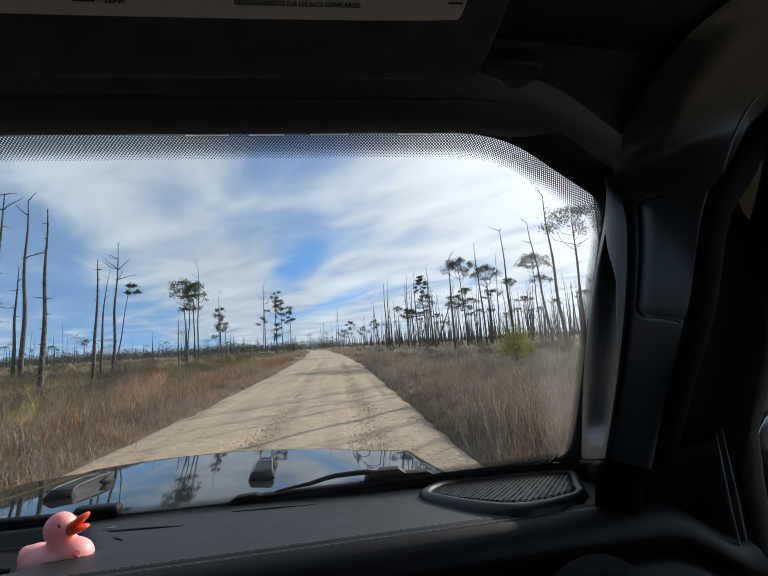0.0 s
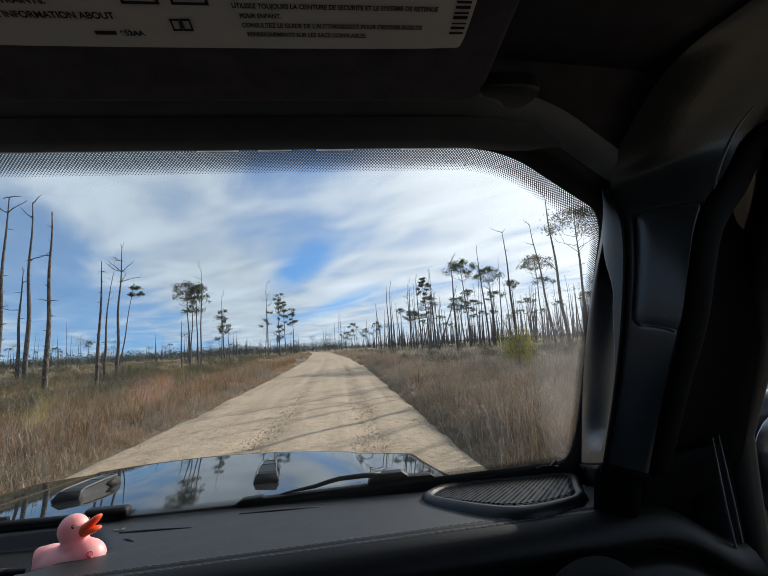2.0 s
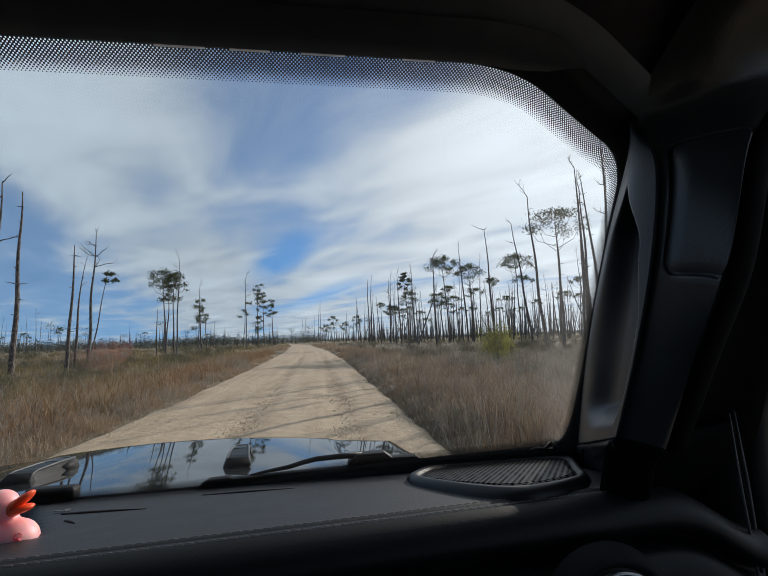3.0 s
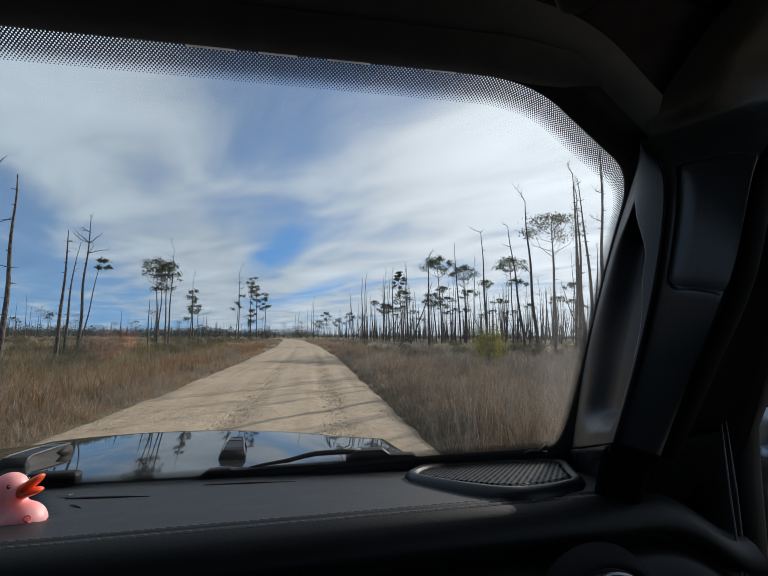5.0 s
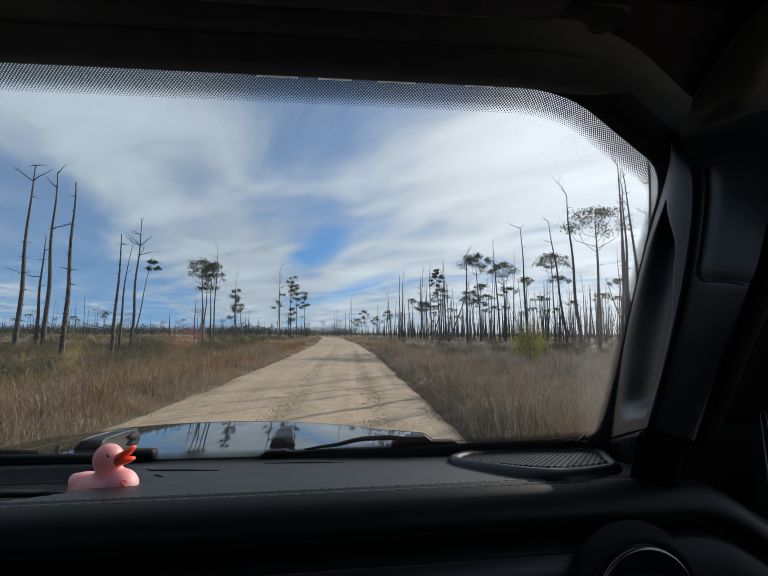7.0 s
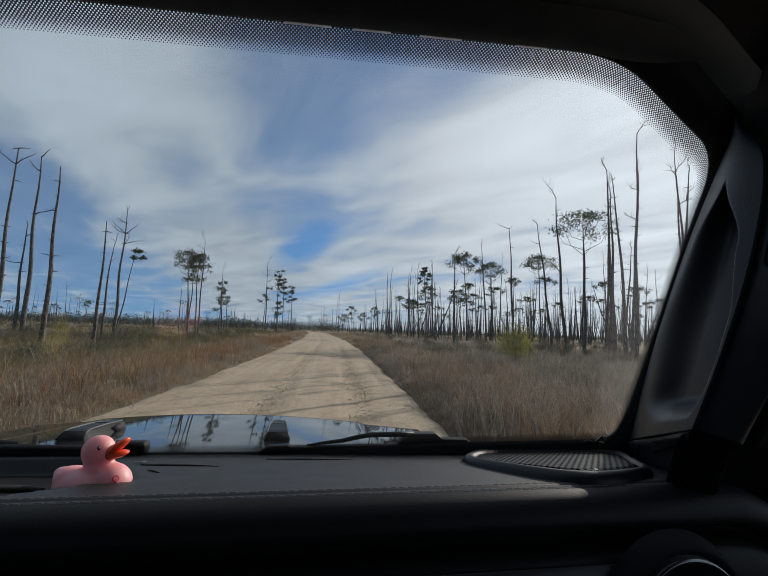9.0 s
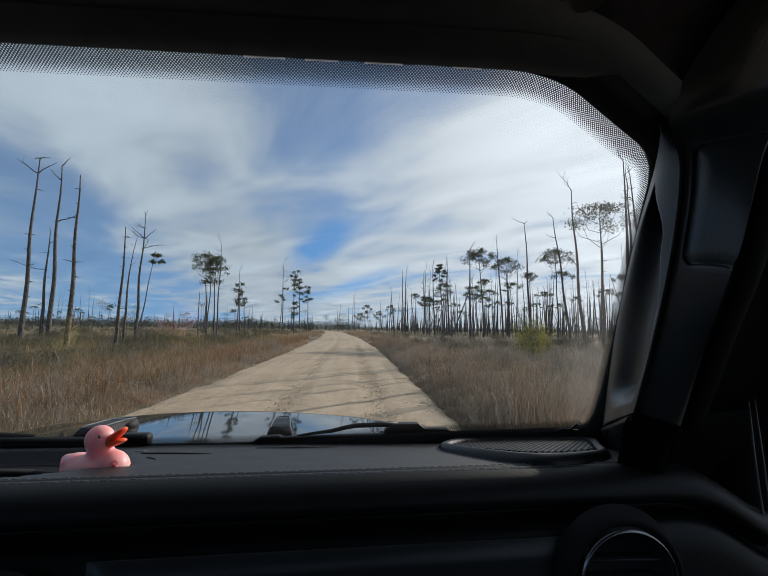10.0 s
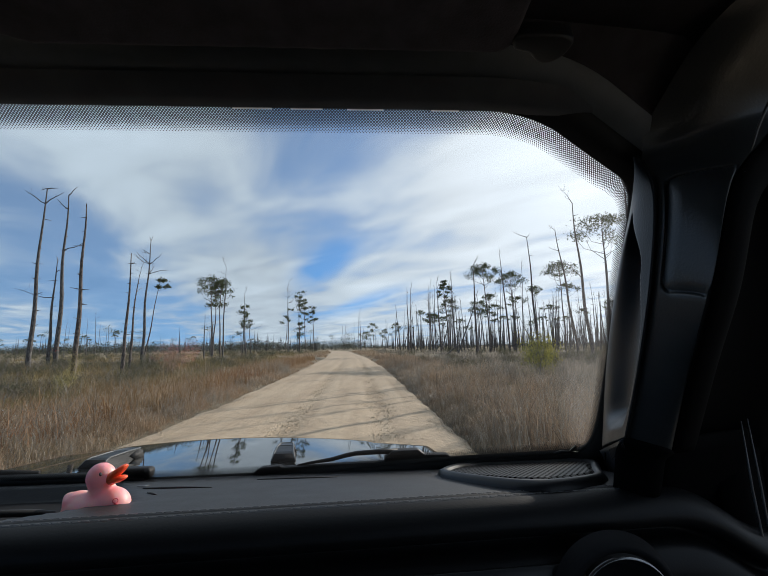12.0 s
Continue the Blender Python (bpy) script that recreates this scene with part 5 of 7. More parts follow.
def build_windscreen():
    bm = bmesh.new()
    prism(bm, [on_glass(p.x + n.x * 0.012, p.y + n.y * 0.012, 0.006) for p, n in zip(OUTLINE, NORMALS)], on_glass(0, 0, 0.011) - on_glass(0, 0, 0.006))
    glass = cpart("windscreen", bm, GLASS, label="clear windscreen glass with a dotted black border", smooth=False)
    # the printed border lies on the inner face
    bm = bmesh.new()
    uv, share = bm.loops.layers.uv.new("UVMap"), bm.loops.layers.uv.new("share")
    c, run, pitch = len(OUTLINE), [0.0], 0.00155
    for i in range(c):
        run.append(run[-1] + (OUTLINE[(i + 1) % c] - OUTLINE[i]).length)
    wide = [0.0175 + 0.0095 * max(0.0, n.y) ** 1.5 + 0.015 * max(0.0, -n.y) for n in NORMALS]
    outer = [bm.verts.new(on_glass(p.x, p.y, 0.003)) for p in OUTLINE]
    inner = [bm.verts.new(on_glass(p.x - n.x * w, p.y - n.y * w, 0.003)) for p, n, w in zip(OUTLINE, NORMALS, wide)]
    for i in range(c):
        j = (i + 1) % c
        f = bm.faces.new((outer[i], outer[j], inner[j], inner[i]))
        for lp, (u, v, s) in zip(f.loops, ((run[i], 0, 0), (run[i + 1], 0, 0), (run[i + 1], wide[j], 1), (run[i], wide[i], 1))):
            lp[uv].uv = (u / pitch, v / pitch)
            lp[share].uv = (u, s)
    cpart("dotted_border", bm, DOTS, glass, "black dotted ceramic border printed on the glass", smooth=False)
    bm = bmesh.new()
    ring(bm, [(-0.002, 0.012), (-0.002, -0.002), (0.012, -0.010), (0.030, -0.014), (0.030, 0.02)])
    cpart("window_seal", bm, RUBBER, label="black rubber seal round the windscreen")
    bm = bmesh.new()
    ring(bm, [(0.014, 0.012), (0.022, 0.028), (0.105, 0.024), (0.150, -0.03), (0.175, -0.02)], lambda p: p.y > 0.0)
    cpart("windscreen_frame", bm, PAINT, label="dark painted frame round the windscreen")


build_windscreen()


TAGS = ((-0.117, -0.078), (-0.059, -0.027), (-0.002, 0.035), (0.084, 0.113))
PALE_STRIP = island_material("pale_translucent_strip", [(0.0, (0.80, 0.79, 0.79)), (1.0, (0.86, 0.85, 0.85))], [(0.3, (0.74, 0.73, 0.73)), (0.7, (0.86, 0.85, 0.85))], rough=0.5, through_light=0.85)


def build_header():
    """Moulded trim above the glass and round its upper corners, up to the roof."""
    bm = bmesh.new()
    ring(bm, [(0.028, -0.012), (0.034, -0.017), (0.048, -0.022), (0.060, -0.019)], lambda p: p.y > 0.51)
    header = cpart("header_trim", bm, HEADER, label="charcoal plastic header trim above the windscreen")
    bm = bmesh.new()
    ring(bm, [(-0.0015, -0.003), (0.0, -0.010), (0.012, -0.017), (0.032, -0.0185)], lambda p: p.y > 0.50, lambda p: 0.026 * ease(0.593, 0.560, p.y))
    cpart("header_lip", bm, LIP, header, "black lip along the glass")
    bm = bmesh.new()
    ring(bm, [(0.060, -0.0195), (0.065, -0.008), (0.12, -0.006), (0.17, 0.004)], lambda p: p.y > 0.51)
    cpart("liner_edge", bm, LINER, header, "black roof lining behind the header trim")
    # short pale translucent strips just under the lip
    for x0, x1 in TAGS:
        bm = bmesh.new()
        a, b = on_glass(x0, 0.5900, -0.0035), on_glass(x1, 0.5900, -0.0035)
        up = on_glass(0, 0.0045, 0) - on_glass(0, 0, 0)
        prism(bm, [a, b, b + up, a + up], on_glass(0, 0, -0.0012) - on_glass(0, 0, 0))
        cpart("header_clip", bm, PALE_STRIP, header, "short pale translucent strip under the header's lip", smooth=False)
    for side in (1, -1):
        bm = bmesh.new()
        a, b = Vector((0.261, 0.368, 1.840)), Vector((0.277, 0.351, 1.858))
        for off in (-0.0028, 0.0028):
            pts = [p + Vector((off, 0, off * 0.5)) for p in (a, a.lerp(b, 0.5), b)]
            if side < 0:
                pts = [Vector((2 * MID - p.x, p.y, p.z)) for p in pts]
            tube(bm, pts, [0.0010] * 3, 5)
        cpart("trim_seam", bm, RUBBER)


build_header()


def seam_y(x):
    return 0.473 + 0.076 * min(max(x, -0.7), 0.5)


def top_z(x, y):
    """Height of the dash's upper face."""
    z = 1.434 - 0.146 * (y - seam_y(x)) - 0.06 * ease(0.34, 0.52, x) ** 2
    near = seam_y(x) + 0.018 + 0.066 * ease(-0.40, -0.30, x)
    tray = ease(-0.292 - 0.58 * (y - 0.56), -0.312 - 0.58 * (y - 0.56), x) * ease(-0.66, -0.63, x) * ease(near, near + 0.012, y) * ease(0.735, 0.72, y)
    return z - 0.024 * tray


def build_dash():
    n_top = 46

    def profile(x):
        ys = seam_y(x)
        drop = 0.06 * ease(0.34, 0.52, x) ** 2
        pts = [(0.82, 1.35), (0.79, 1.372)]
        pts += [(y, top_z(x, y)) for y in (0.775 + (ys + 0.004 - 0.775) * k / n_top for k in range(n_top + 1))]
        low = 0.004 * noise.noise((x * 9, 0.0, 2.0))
        for dy, z in ((0.0, 1.4305), (-0.004, 1.4345), (-0.014, 1.4332), (-0.026, 1.4285), (-0.035, 1.4205), (-0.040, 1.411), (-0.039, 1.402), (-0.030, 1.396), (-0.014, 1.3925),
                      (-0.005, 1.388), (-0.006, 1.384), (-0.020, 1.381), (-0.034, 1.378), (-0.041, 1.372), (-0.046, 1.35), (-0.048, 1.25), (-0.04, 1.05), (0.02, 0.85), (0.06, 0.62)):
            pts.append((ys + dy + low * 0.2, z - drop))
        return pts

    xs = np.linspace(-1.36, 0.52, 150)
    lines = [profile(x) for x in xs]
    seam_at = n_top + 3

    def skin(first, last):
        bm = bmesh.new()
        rows = [[bm.verts.new((x, y, z)) for y, z in line[first:last]] for x, line in zip(xs, lines)]
        for a, b in zip(rows, rows[1:]):
            for k in range(len(a) - 1):
                bm.faces.new((a[k], b[k], b[k + 1], a[k + 1]))
        return bm

    dash = cpart("dashboard", skin(0, seam_at + 1), PAD, label="dark grey stitched soft dashboard with a recessed tray")
    cpart("front_roll", skin(seam_at, None), ROLL, dash, "black leather-grained roll below the stitched seam")

    # black mat on the tray's floor
    bm = bmesh.new()
    def mat_point(u, v):
        x = -0.625 + 0.30 * u
        lo = seam_y(x) + 0.034 + 0.066 * ease(-0.40, -0.30, x)
        y = lo + (0.715 - lo) * v
        return Vector((min(x, -0.318 - 0.58 * (y - 0.56)), y, top_z(min(x, -0.318 - 0.58 * (y - 0.56)), y) + 0.0012))
    sheet(bm, mat_point, 24, 16)
    cpart("tray_mat", bm, FOOT, dash, "black rubber mat in the tray")

    # two rows of stitches beside the seam
    for off in (0.0080, -0.0085):
        bm = bmesh.new()
        x = -0.80
        while x < 0.36:
            ln = 0.0078
            y0 = seam_y(x) + off
            z0 = (top_z(x, y0) if off > 0 else 1.4341 - 0.06 * ease(0.34, 0.52, x) ** 2) + 0.0007
            tube(bm, [(x, y0 - 0.0004, z0 - 0.0009), (x + ln * 0.15, y0 - 0.0003, z0 - 0.0001), (x + ln * 0.85, y0 + 0.0005, z0 - 0.0001), (x + ln, y0 + 0.0006, z0 - 0.0009)], [0.0002, 0.00036, 0.00036, 0.0002], 5)
            x += 0.0094
        cpart("stitching", bm, THREAD, dash, "row of pale grey thread stitches")
    # the seam's dark crease
    bm = bmesh.new()
    tube(bm, [(x, seam_y(x), 1.4312 - 0.06 * ease(0.34, 0.52, x) ** 2) for x in np.linspace(-1.0, 0.40, 60)], [0.0016] * 60, 5)
    cpart("seam_piping", bm, HARD, dash)

    # speaker in the corner: raised bezel and a knurled grille
    rim = [(0.124, 0.655), (0.148, 0.708), (0.178, 0.744), (0.29, 0.745), (0.408, 0.736), (0.411, 0.70), (0.364, 0.603), (0.331, 0.524), (0.278, 0.495), (0.226, 0.482), (0.188, 0.512), (0.148, 0.590)]
    rim = [p.xy for p in rounded([Vector((x, y, 0)) for x, y in rim], 1)]
    hub = sum(rim, Vector((0, 0))) / len(rim)

    def lip(share, up):
        return [Vector((hub.x + (p.x - hub.x) * share, hub.y + (p.y - hub.y) * share, 1.503 + 0.0111 * p.x - 0.146 * p.y + up)) for p in rim]

    bm = bmesh.new()
    rings = [[bm.verts.new(p) for p in lip(*a)] for a in ((1.02, -0.008), (1.0, 0.003), (0.975, 0.008), (0.94, 0.0105), (0.885, 0.0095), (0.87, 0.006))]
    for a, b in zip(rings, rings[1:]):
        for i in range(len(a)):
            j = (i + 1) % len(a)
            bm.faces.new((a[i], a[j], b[j], b[i]))
    bm.faces.new(rings[-1])
    speaker = cpart("speaker_bezel", bm, BEZEL, dash, "glossy black corner speaker bezel")
    bm = bmesh.new()
    outer, inner = [bm.verts.new(p) for p in lip(0.875, 0.0062)], [bm.verts.new(p) for p in lip(0.80, 0.0085)]
    for i in range(len(outer)):
        j = (i + 1) % len(outer)
        bm.faces.new((outer[i], outer[j], inner[j], inner[i]))
    bm.faces.new(inner)
    cpart("speaker_grille", bm, MESH, dash, "black perforated speaker grille", smooth=False)

    # small marks pressed into the skin
    for pts in (((-0.318, 0.652), (-0.292, 0.648), (-0.255, 0.643), (-0.212, 0.637)), ((-0.292, 0.610), (-0.284, 0.602), (-0.270, 0.588)), ((-0.16, 0.700), (-0.10, 0.694), (-0.03, 0.690))):
        bm = bmesh.new()
        line = [Vector((x, y, top_z(max(x, -0.28), y) + 0.0004)) for x, y in pts]
        tube(bm, line, [0.0008] + [0.0020] * (len(line) - 2) + [0.0005], 5)
        cpart("defrost_slot", bm, RUBBER, dash, "thin black slot in the dash top")

    bm = bmesh.new()
    prism(bm, [Vector((x, y, top_z(-0.28, y) + 0.0012)) for x, y in ((-0.334, 0.667), (-0.320, 0.665), (-0.319, 0.676), (-0.323, 0.676), (-0.323, 0.669), (-0.334, 0.670))], (0, 0, 0.0008))
    cpart("pale_clip", bm, PALE_EDGE, dash, "small pale clip by the slot", smooth=False)

    # round air vents low on the dash
    for centre in (Vector((0.276, 0.412, 1.343)), Vector((-0.318, 0.370, 1.308))):
        for name, mat, prof in (("vent_housing", FOOT, ((0.067, 0.022), (0.064, 0.010), (0.060, 0.0), (0.056, -0.002), (0.051, 0.004))), ("vent_ring", RINGMETAL, ((0.0510, -0.003), (0.0498, -0.0055), (0.0482, -0.0055), (0.0470, -0.002))), ("vent_bowl", HARD, ((0.0470, 0.0), (0.041, 0.006), (0.034, 0.02), (0.001, 0.022)))):
            bm = bmesh.new()
            rings = [[bm.verts.new((centre.x + r * math.cos(q), centre.y + dy, centre.z + r * math.sin(q))) for q in (2 * math.pi * k / 48 for k in range(48))] for r, dy in prof]
            for a, b in zip(rings, rings[1:]):
                for i in range(48):
                    bm.faces.new((a[i], a[(i + 1) % 48], b[(i + 1) % 48], b[i]))
            cpart(name, bm, mat, dash, "satin chrome ring of the round air vent" if mat is RINGMETAL else "")
        for z in (-0.018, 0.0, 0.018):
            bm = bmesh.new()
            w = math.sqrt(0.046**2 - z * z) * 2
            block(bm, (w * 0.97, 0.014, 0.002), Matrix.Translation(centre + Vector((0, 0.010, z))), 0.0006, 1)
            cpart("vent_slat", bm, HARD, dash)
    # smooth facia panel between the vents
    bm = bmesh.new()
    sheet(bm, lambda u, v: Vector((-0.25 + 0.50 * u, 0.4265 + 0.076 * (-0.25 + 0.50 * u) - 0.008 * v, 1.374 - 0.13 * v)), 24, 6)
    thicken(bm, 0.004)
    cpart("facia_panel", bm, PANEL, dash, "smooth blue-grey facia panel")


build_dash()


def spline(pts, v):
    """A point of the smooth line through the given ones, v from 0 to 1."""
    n = len(pts) - 1
    f = min(max(v, 0.0), 0.99999) * n
    i = int(f)
    f -= i
    a, b, c, d = (Vector(pts[min(max(k, 0), n)]) for k in (i - 1, i, i + 1, i + 2))
    return 0.5 * (2 * b + (c - a) * f + (2 * a - 5 * b + 4 * c - d) * f * f + (3 * b - a - 3 * c + d) * f ** 3)


def build_pillar():
    """The pillar trim beside the glass with its hollowed grip, the padded column behind it and the bar up to the roof."""
    by_glass = [(0.419, 0.702, 1.432), (0.369, 0.578, 1.580), (0.338, 0.480, 1.697), (0.325, 0.419, 1.770), (0.309, 0.372, 1.806)]
    seam = [(0.304, 0.437, 1.505), (0.297, 0.388, 1.591), (0.292, 0.350, 1.676), (0.294, 0.338, 1.751), (0.303, 0.365, 1.801)]
    near = seam + [(0.309, 0.340, 1.826), (0.315, 0.311, 1.858), (0.330, 0.250, 1.900), (0.348, 0.12, 1.905), (0.352, -0.25, 1.905)]
    far = [(0.350, 0.430, 1.491), (0.318, 0.345, 1.591), (0.305, 0.293, 1.662), (0.328, 0.287, 1.745), (0.390, 0.312, 1.800), (0.435, 0.325, 1.845), (0.480, 0.310, 1.875), (0.490, 0.226, 1.900), (0.490, 0.10, 1.905), (0.490, -0.25, 1.905)]

    def lerp_list(v, rows):
        for (a, p), (b, q) in zip(rows, rows[1:]):
            if v <= b:
                return p + (q - p) * ease(a, b, v)
        return rows[-1][1]

    def front(u, v):
        p = spline(by_glass, v).lerp(spline(seam, v), u) + Vector((-0.010, -0.004, 0)) * math.sin(math.pi * u)
        lo = lerp_list(v, ((0.0, 0.55), (0.06, 0.38), (0.15, 0.16), (0.31, 0.06), (0.52, 0.15), (0.70, 0.44)))
        hi = lerp_list(v, ((0.0, 0.80), (0.06, 0.93), (0.15, 0.97), (0.31, 0.96), (0.52, 0.84), (0.70, 0.50)))
        dent = ease(lo - 0.02, lo + (hi - lo) * 0.62, u) * ease(hi, hi - 0.05, u) * ease(0.056, 0.125, v) * ease(0.71, 0.575, v)
        return p + Vector((0.034, 0.020, 0)) * dent

    bm = bmesh.new()
    sheet(bm, front, 90, 140)
    thicken(bm, 0.004)
    trim = cpart("pillar_trim", bm, TRIM, label="charcoal windscreen pillar trim with a hollowed grip")
    v0, v1, u0, u1 = 0.200, 0.366, 0.11, 0.94
    toward = Vector((-0.30, -0.95, 0.0))

    def column(u, v):
        p = spline(near, v).lerp(spline(far, v), u)
        return p + Vector((0.004, -0.016, 0)) * max(0.0, math.sin(math.pi * min(1.0, max(0.0, u)))) ** 0.7 + Vector((0.0035, 0.004, 0)) + Vector((-0.006, 0.024, -0.006)) * max(0.0, 1 - u / 0.25) ** 2 * ease(0.46, 0.58, v)

    def inside(u, v, grow=0.0):
        """How far a place lies inside the pad's rounded outline, in metres or so."""
        wide, high, r = 0.058 + grow, 0.103 + grow, 0.010
        x, y = abs((u - u0) / (u1 - u0) - 0.5) * 0.058, abs((v - v0) / (v1 - v0) - 0.5) * 0.103
        dx, dy = x - wide / 2 + r, y - high / 2 + r
        return r - math.hypot(max(dx, 0), max(dy, 0)) - min(max(dx, dy), 0)

    # the column, with a sunken bed for the pad
    bm = bmesh.new()
    marks_u = sorted({k / 26 for k in range(27)} | {u0 + (u1 - u0) * e for e in (-0.045, -0.02, 0.0, 0.02, 0.05, 0.95, 0.98, 1.0, 1.02)})
    marks_v = sorted({k / 80 for k in range(81)} | {v0 + (v1 - v0) * e for e in (-0.03, -0.015, 0.0, 0.015, 0.03, 0.97, 0.985, 1.0, 1.015, 1.03)})
    marks_u = [u for u in marks_u if 0.0 <= u <= 1.0]
    grid = [[bm.verts.new(column(u, v) - toward * 0.007 * ease(-0.0015, 0.0015, inside(u, v, 0.0015))) for v in marks_v] for u in marks_u]
    for a, b in zip(grid, grid[1:]):
        for k in range(len(marks_v) - 1):
            bm.faces.new((a[k], b[k], b[k + 1], a[k + 1]))
    cpart("pillar_column", bm, COLUMN, label="padded black column behind the pillar trim, running up to the roof")
    # the column's side, its shade put into the colour
    bm = bmesh.new()
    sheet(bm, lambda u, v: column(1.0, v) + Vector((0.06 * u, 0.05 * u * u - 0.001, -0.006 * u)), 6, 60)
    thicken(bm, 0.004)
    cpart("column_side", bm, SHADE_BLACK)

    # the pad: a cushion with rolled edges that sits in the bed
    def pad(u, v):
        a, b = 2 * u - 1, 2 * v - 1
        a, b = math.copysign(1 - (1 - abs(a)) ** 1.5, a), math.copysign(1 - (1 - abs(b)) ** 1.5, b)
        corner = 1 - 0.06 * (abs(a) * abs(b)) ** 6
        uu, vv = u0 + (u1 - u0) * (0.5 + 0.49 * a * corner), v0 + (v1 - v0) * (0.5 + 0.49 * b * corner)
        deep = min(1.0, max(0.0, inside(uu, vv)) / 0.008)
        return column(uu, vv) + toward * (-0.006 + 0.0095 * math.sqrt(1 - (1 - deep) ** 2))

    bm = bmesh.new()
    sheet(bm, pad, 44, 60)
    cpart("pillar_pad", bm, COLUMN, label="raised rounded pad on the pillar column")
    # black tube that stands in for the shadow in the gap along the trim's edge
    bm = bmesh.new()
    tube(bm, [spline(seam, k / 30) + Vector((0.001, -0.0015, 0)) for k in range(30)], [0.0010] * 30, 6)
    cpart("trim_gap", bm, FOOT)
    # seam across the column beside the pad's head
    bm = bmesh.new()
    tube(bm, [column(1.0, 0.352) + Vector((0.06 * u, 0.05 * u * u - 0.004, -0.006 * u)) for u in (0.05, 0.3, 0.6, 0.95)], [0.0012] * 4, 5)
    cpart("bar_seam", bm, RUBBER)
    # weatherstrip that runs down beside the bar
    bm = bmesh.new()
    strip = [(0.376, 0.262, 1.838), (0.358, 0.266, 1.817), (0.346, 0.272, 1.791), (0.340, 0.276, 1.769)]
    tube(bm, [spline(strip, k / 12) for k in range(13)], [0.0004 + 0.0010 * math.sin(math.pi * k / 12) for k in range(13)], 6)
    cpart("weatherstrip", bm, PALE_EDGE, label="thin pale edge of the door weatherstrip")
    # sheet between the column and the door frame, black to paint the shade there
    bm = bmesh.new()
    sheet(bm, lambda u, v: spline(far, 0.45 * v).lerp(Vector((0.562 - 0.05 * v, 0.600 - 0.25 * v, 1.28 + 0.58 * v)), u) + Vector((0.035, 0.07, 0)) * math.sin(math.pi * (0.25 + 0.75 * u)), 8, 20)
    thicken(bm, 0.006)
    cpart("side_lining", bm, SHADE_BLACK, label="side panel between pillar and door, coloured black as deep shade")
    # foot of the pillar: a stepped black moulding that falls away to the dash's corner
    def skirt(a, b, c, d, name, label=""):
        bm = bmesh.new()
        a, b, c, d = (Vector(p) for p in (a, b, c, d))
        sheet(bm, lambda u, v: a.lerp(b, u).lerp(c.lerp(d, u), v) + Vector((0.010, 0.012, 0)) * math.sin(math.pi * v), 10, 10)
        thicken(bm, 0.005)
        # side_foot gets the near-black that stands for shade
        cpart(name, bm, SHADE_BLACK if name == "side_foot" else TRIM, label=label)

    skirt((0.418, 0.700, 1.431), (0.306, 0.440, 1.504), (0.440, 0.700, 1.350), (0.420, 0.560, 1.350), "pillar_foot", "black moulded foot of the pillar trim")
    # carries the column down to the dash; painted black where it sinks into shade
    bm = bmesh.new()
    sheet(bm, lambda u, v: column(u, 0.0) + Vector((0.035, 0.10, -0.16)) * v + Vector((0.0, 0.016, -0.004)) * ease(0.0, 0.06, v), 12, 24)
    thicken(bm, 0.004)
    cpart("column_foot", bm, SHADE_BLACK, label="foot of the padded column, coloured black as deep shade")
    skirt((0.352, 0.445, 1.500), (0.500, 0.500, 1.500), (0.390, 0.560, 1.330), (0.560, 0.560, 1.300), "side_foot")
    bm = bmesh.new()
    foot_a, foot_b = Vector((0.418, 0.700, 1.431)), Vector((0.306, 0.440, 1.504))
    a, b = foot_a.lerp(foot_b, 0.45), foot_a.lerp(foot_b, 0.97)
    prism(bm, [a + Vector((-0.004, -0.004, -0.004)), b + Vector((-0.004, -0.004, -0.004)), b + Vector((0.006, 0.008, -0.012)), a + Vector((0.004, 0.004, -0.020))], (-0.004, -0.006, 0))
    soften(bm, 0.003, 2)
    cpart("foot_cover", bm, FOOT, label="small black cap at the pillar's foot")
    bm = bmesh.new()
    out = Vector((-0.003, -0.004, 0.0))
    line = [foot_a.lerp(foot_b, 0.16) + Vector((0.002, 0.0, -0.060)), foot_a.lerp(foot_b, 0.17) + Vector((0.0, 0.0, -0.030)), foot_a.lerp(foot_b, 0.21) + Vector((0, 0, -0.008)), foot_a.lerp(foot_b, 0.28), foot_a.lerp(foot_b, 0.45)]
    tube(bm, [spline([p + out for p in line], k / 16) for k in range(17)], [0.0012] * 17, 6)
    cpart("foot_seam", bm, SHADE_BLACK)
    # the bar goes on along the roof's edge over the door
    bm = bmesh.new()
    tube(bm, [Vector((0.415, -0.15, 1.862)), Vector((0.415, -0.3, 1.862)), Vector((0.415, -0.9, 1.862))], [0.050, 0.054, 0.054], 18)
    cpart("sport_bar_cover", bm, COLUMN, label="padded black sport bar over the door")


build_pillar()


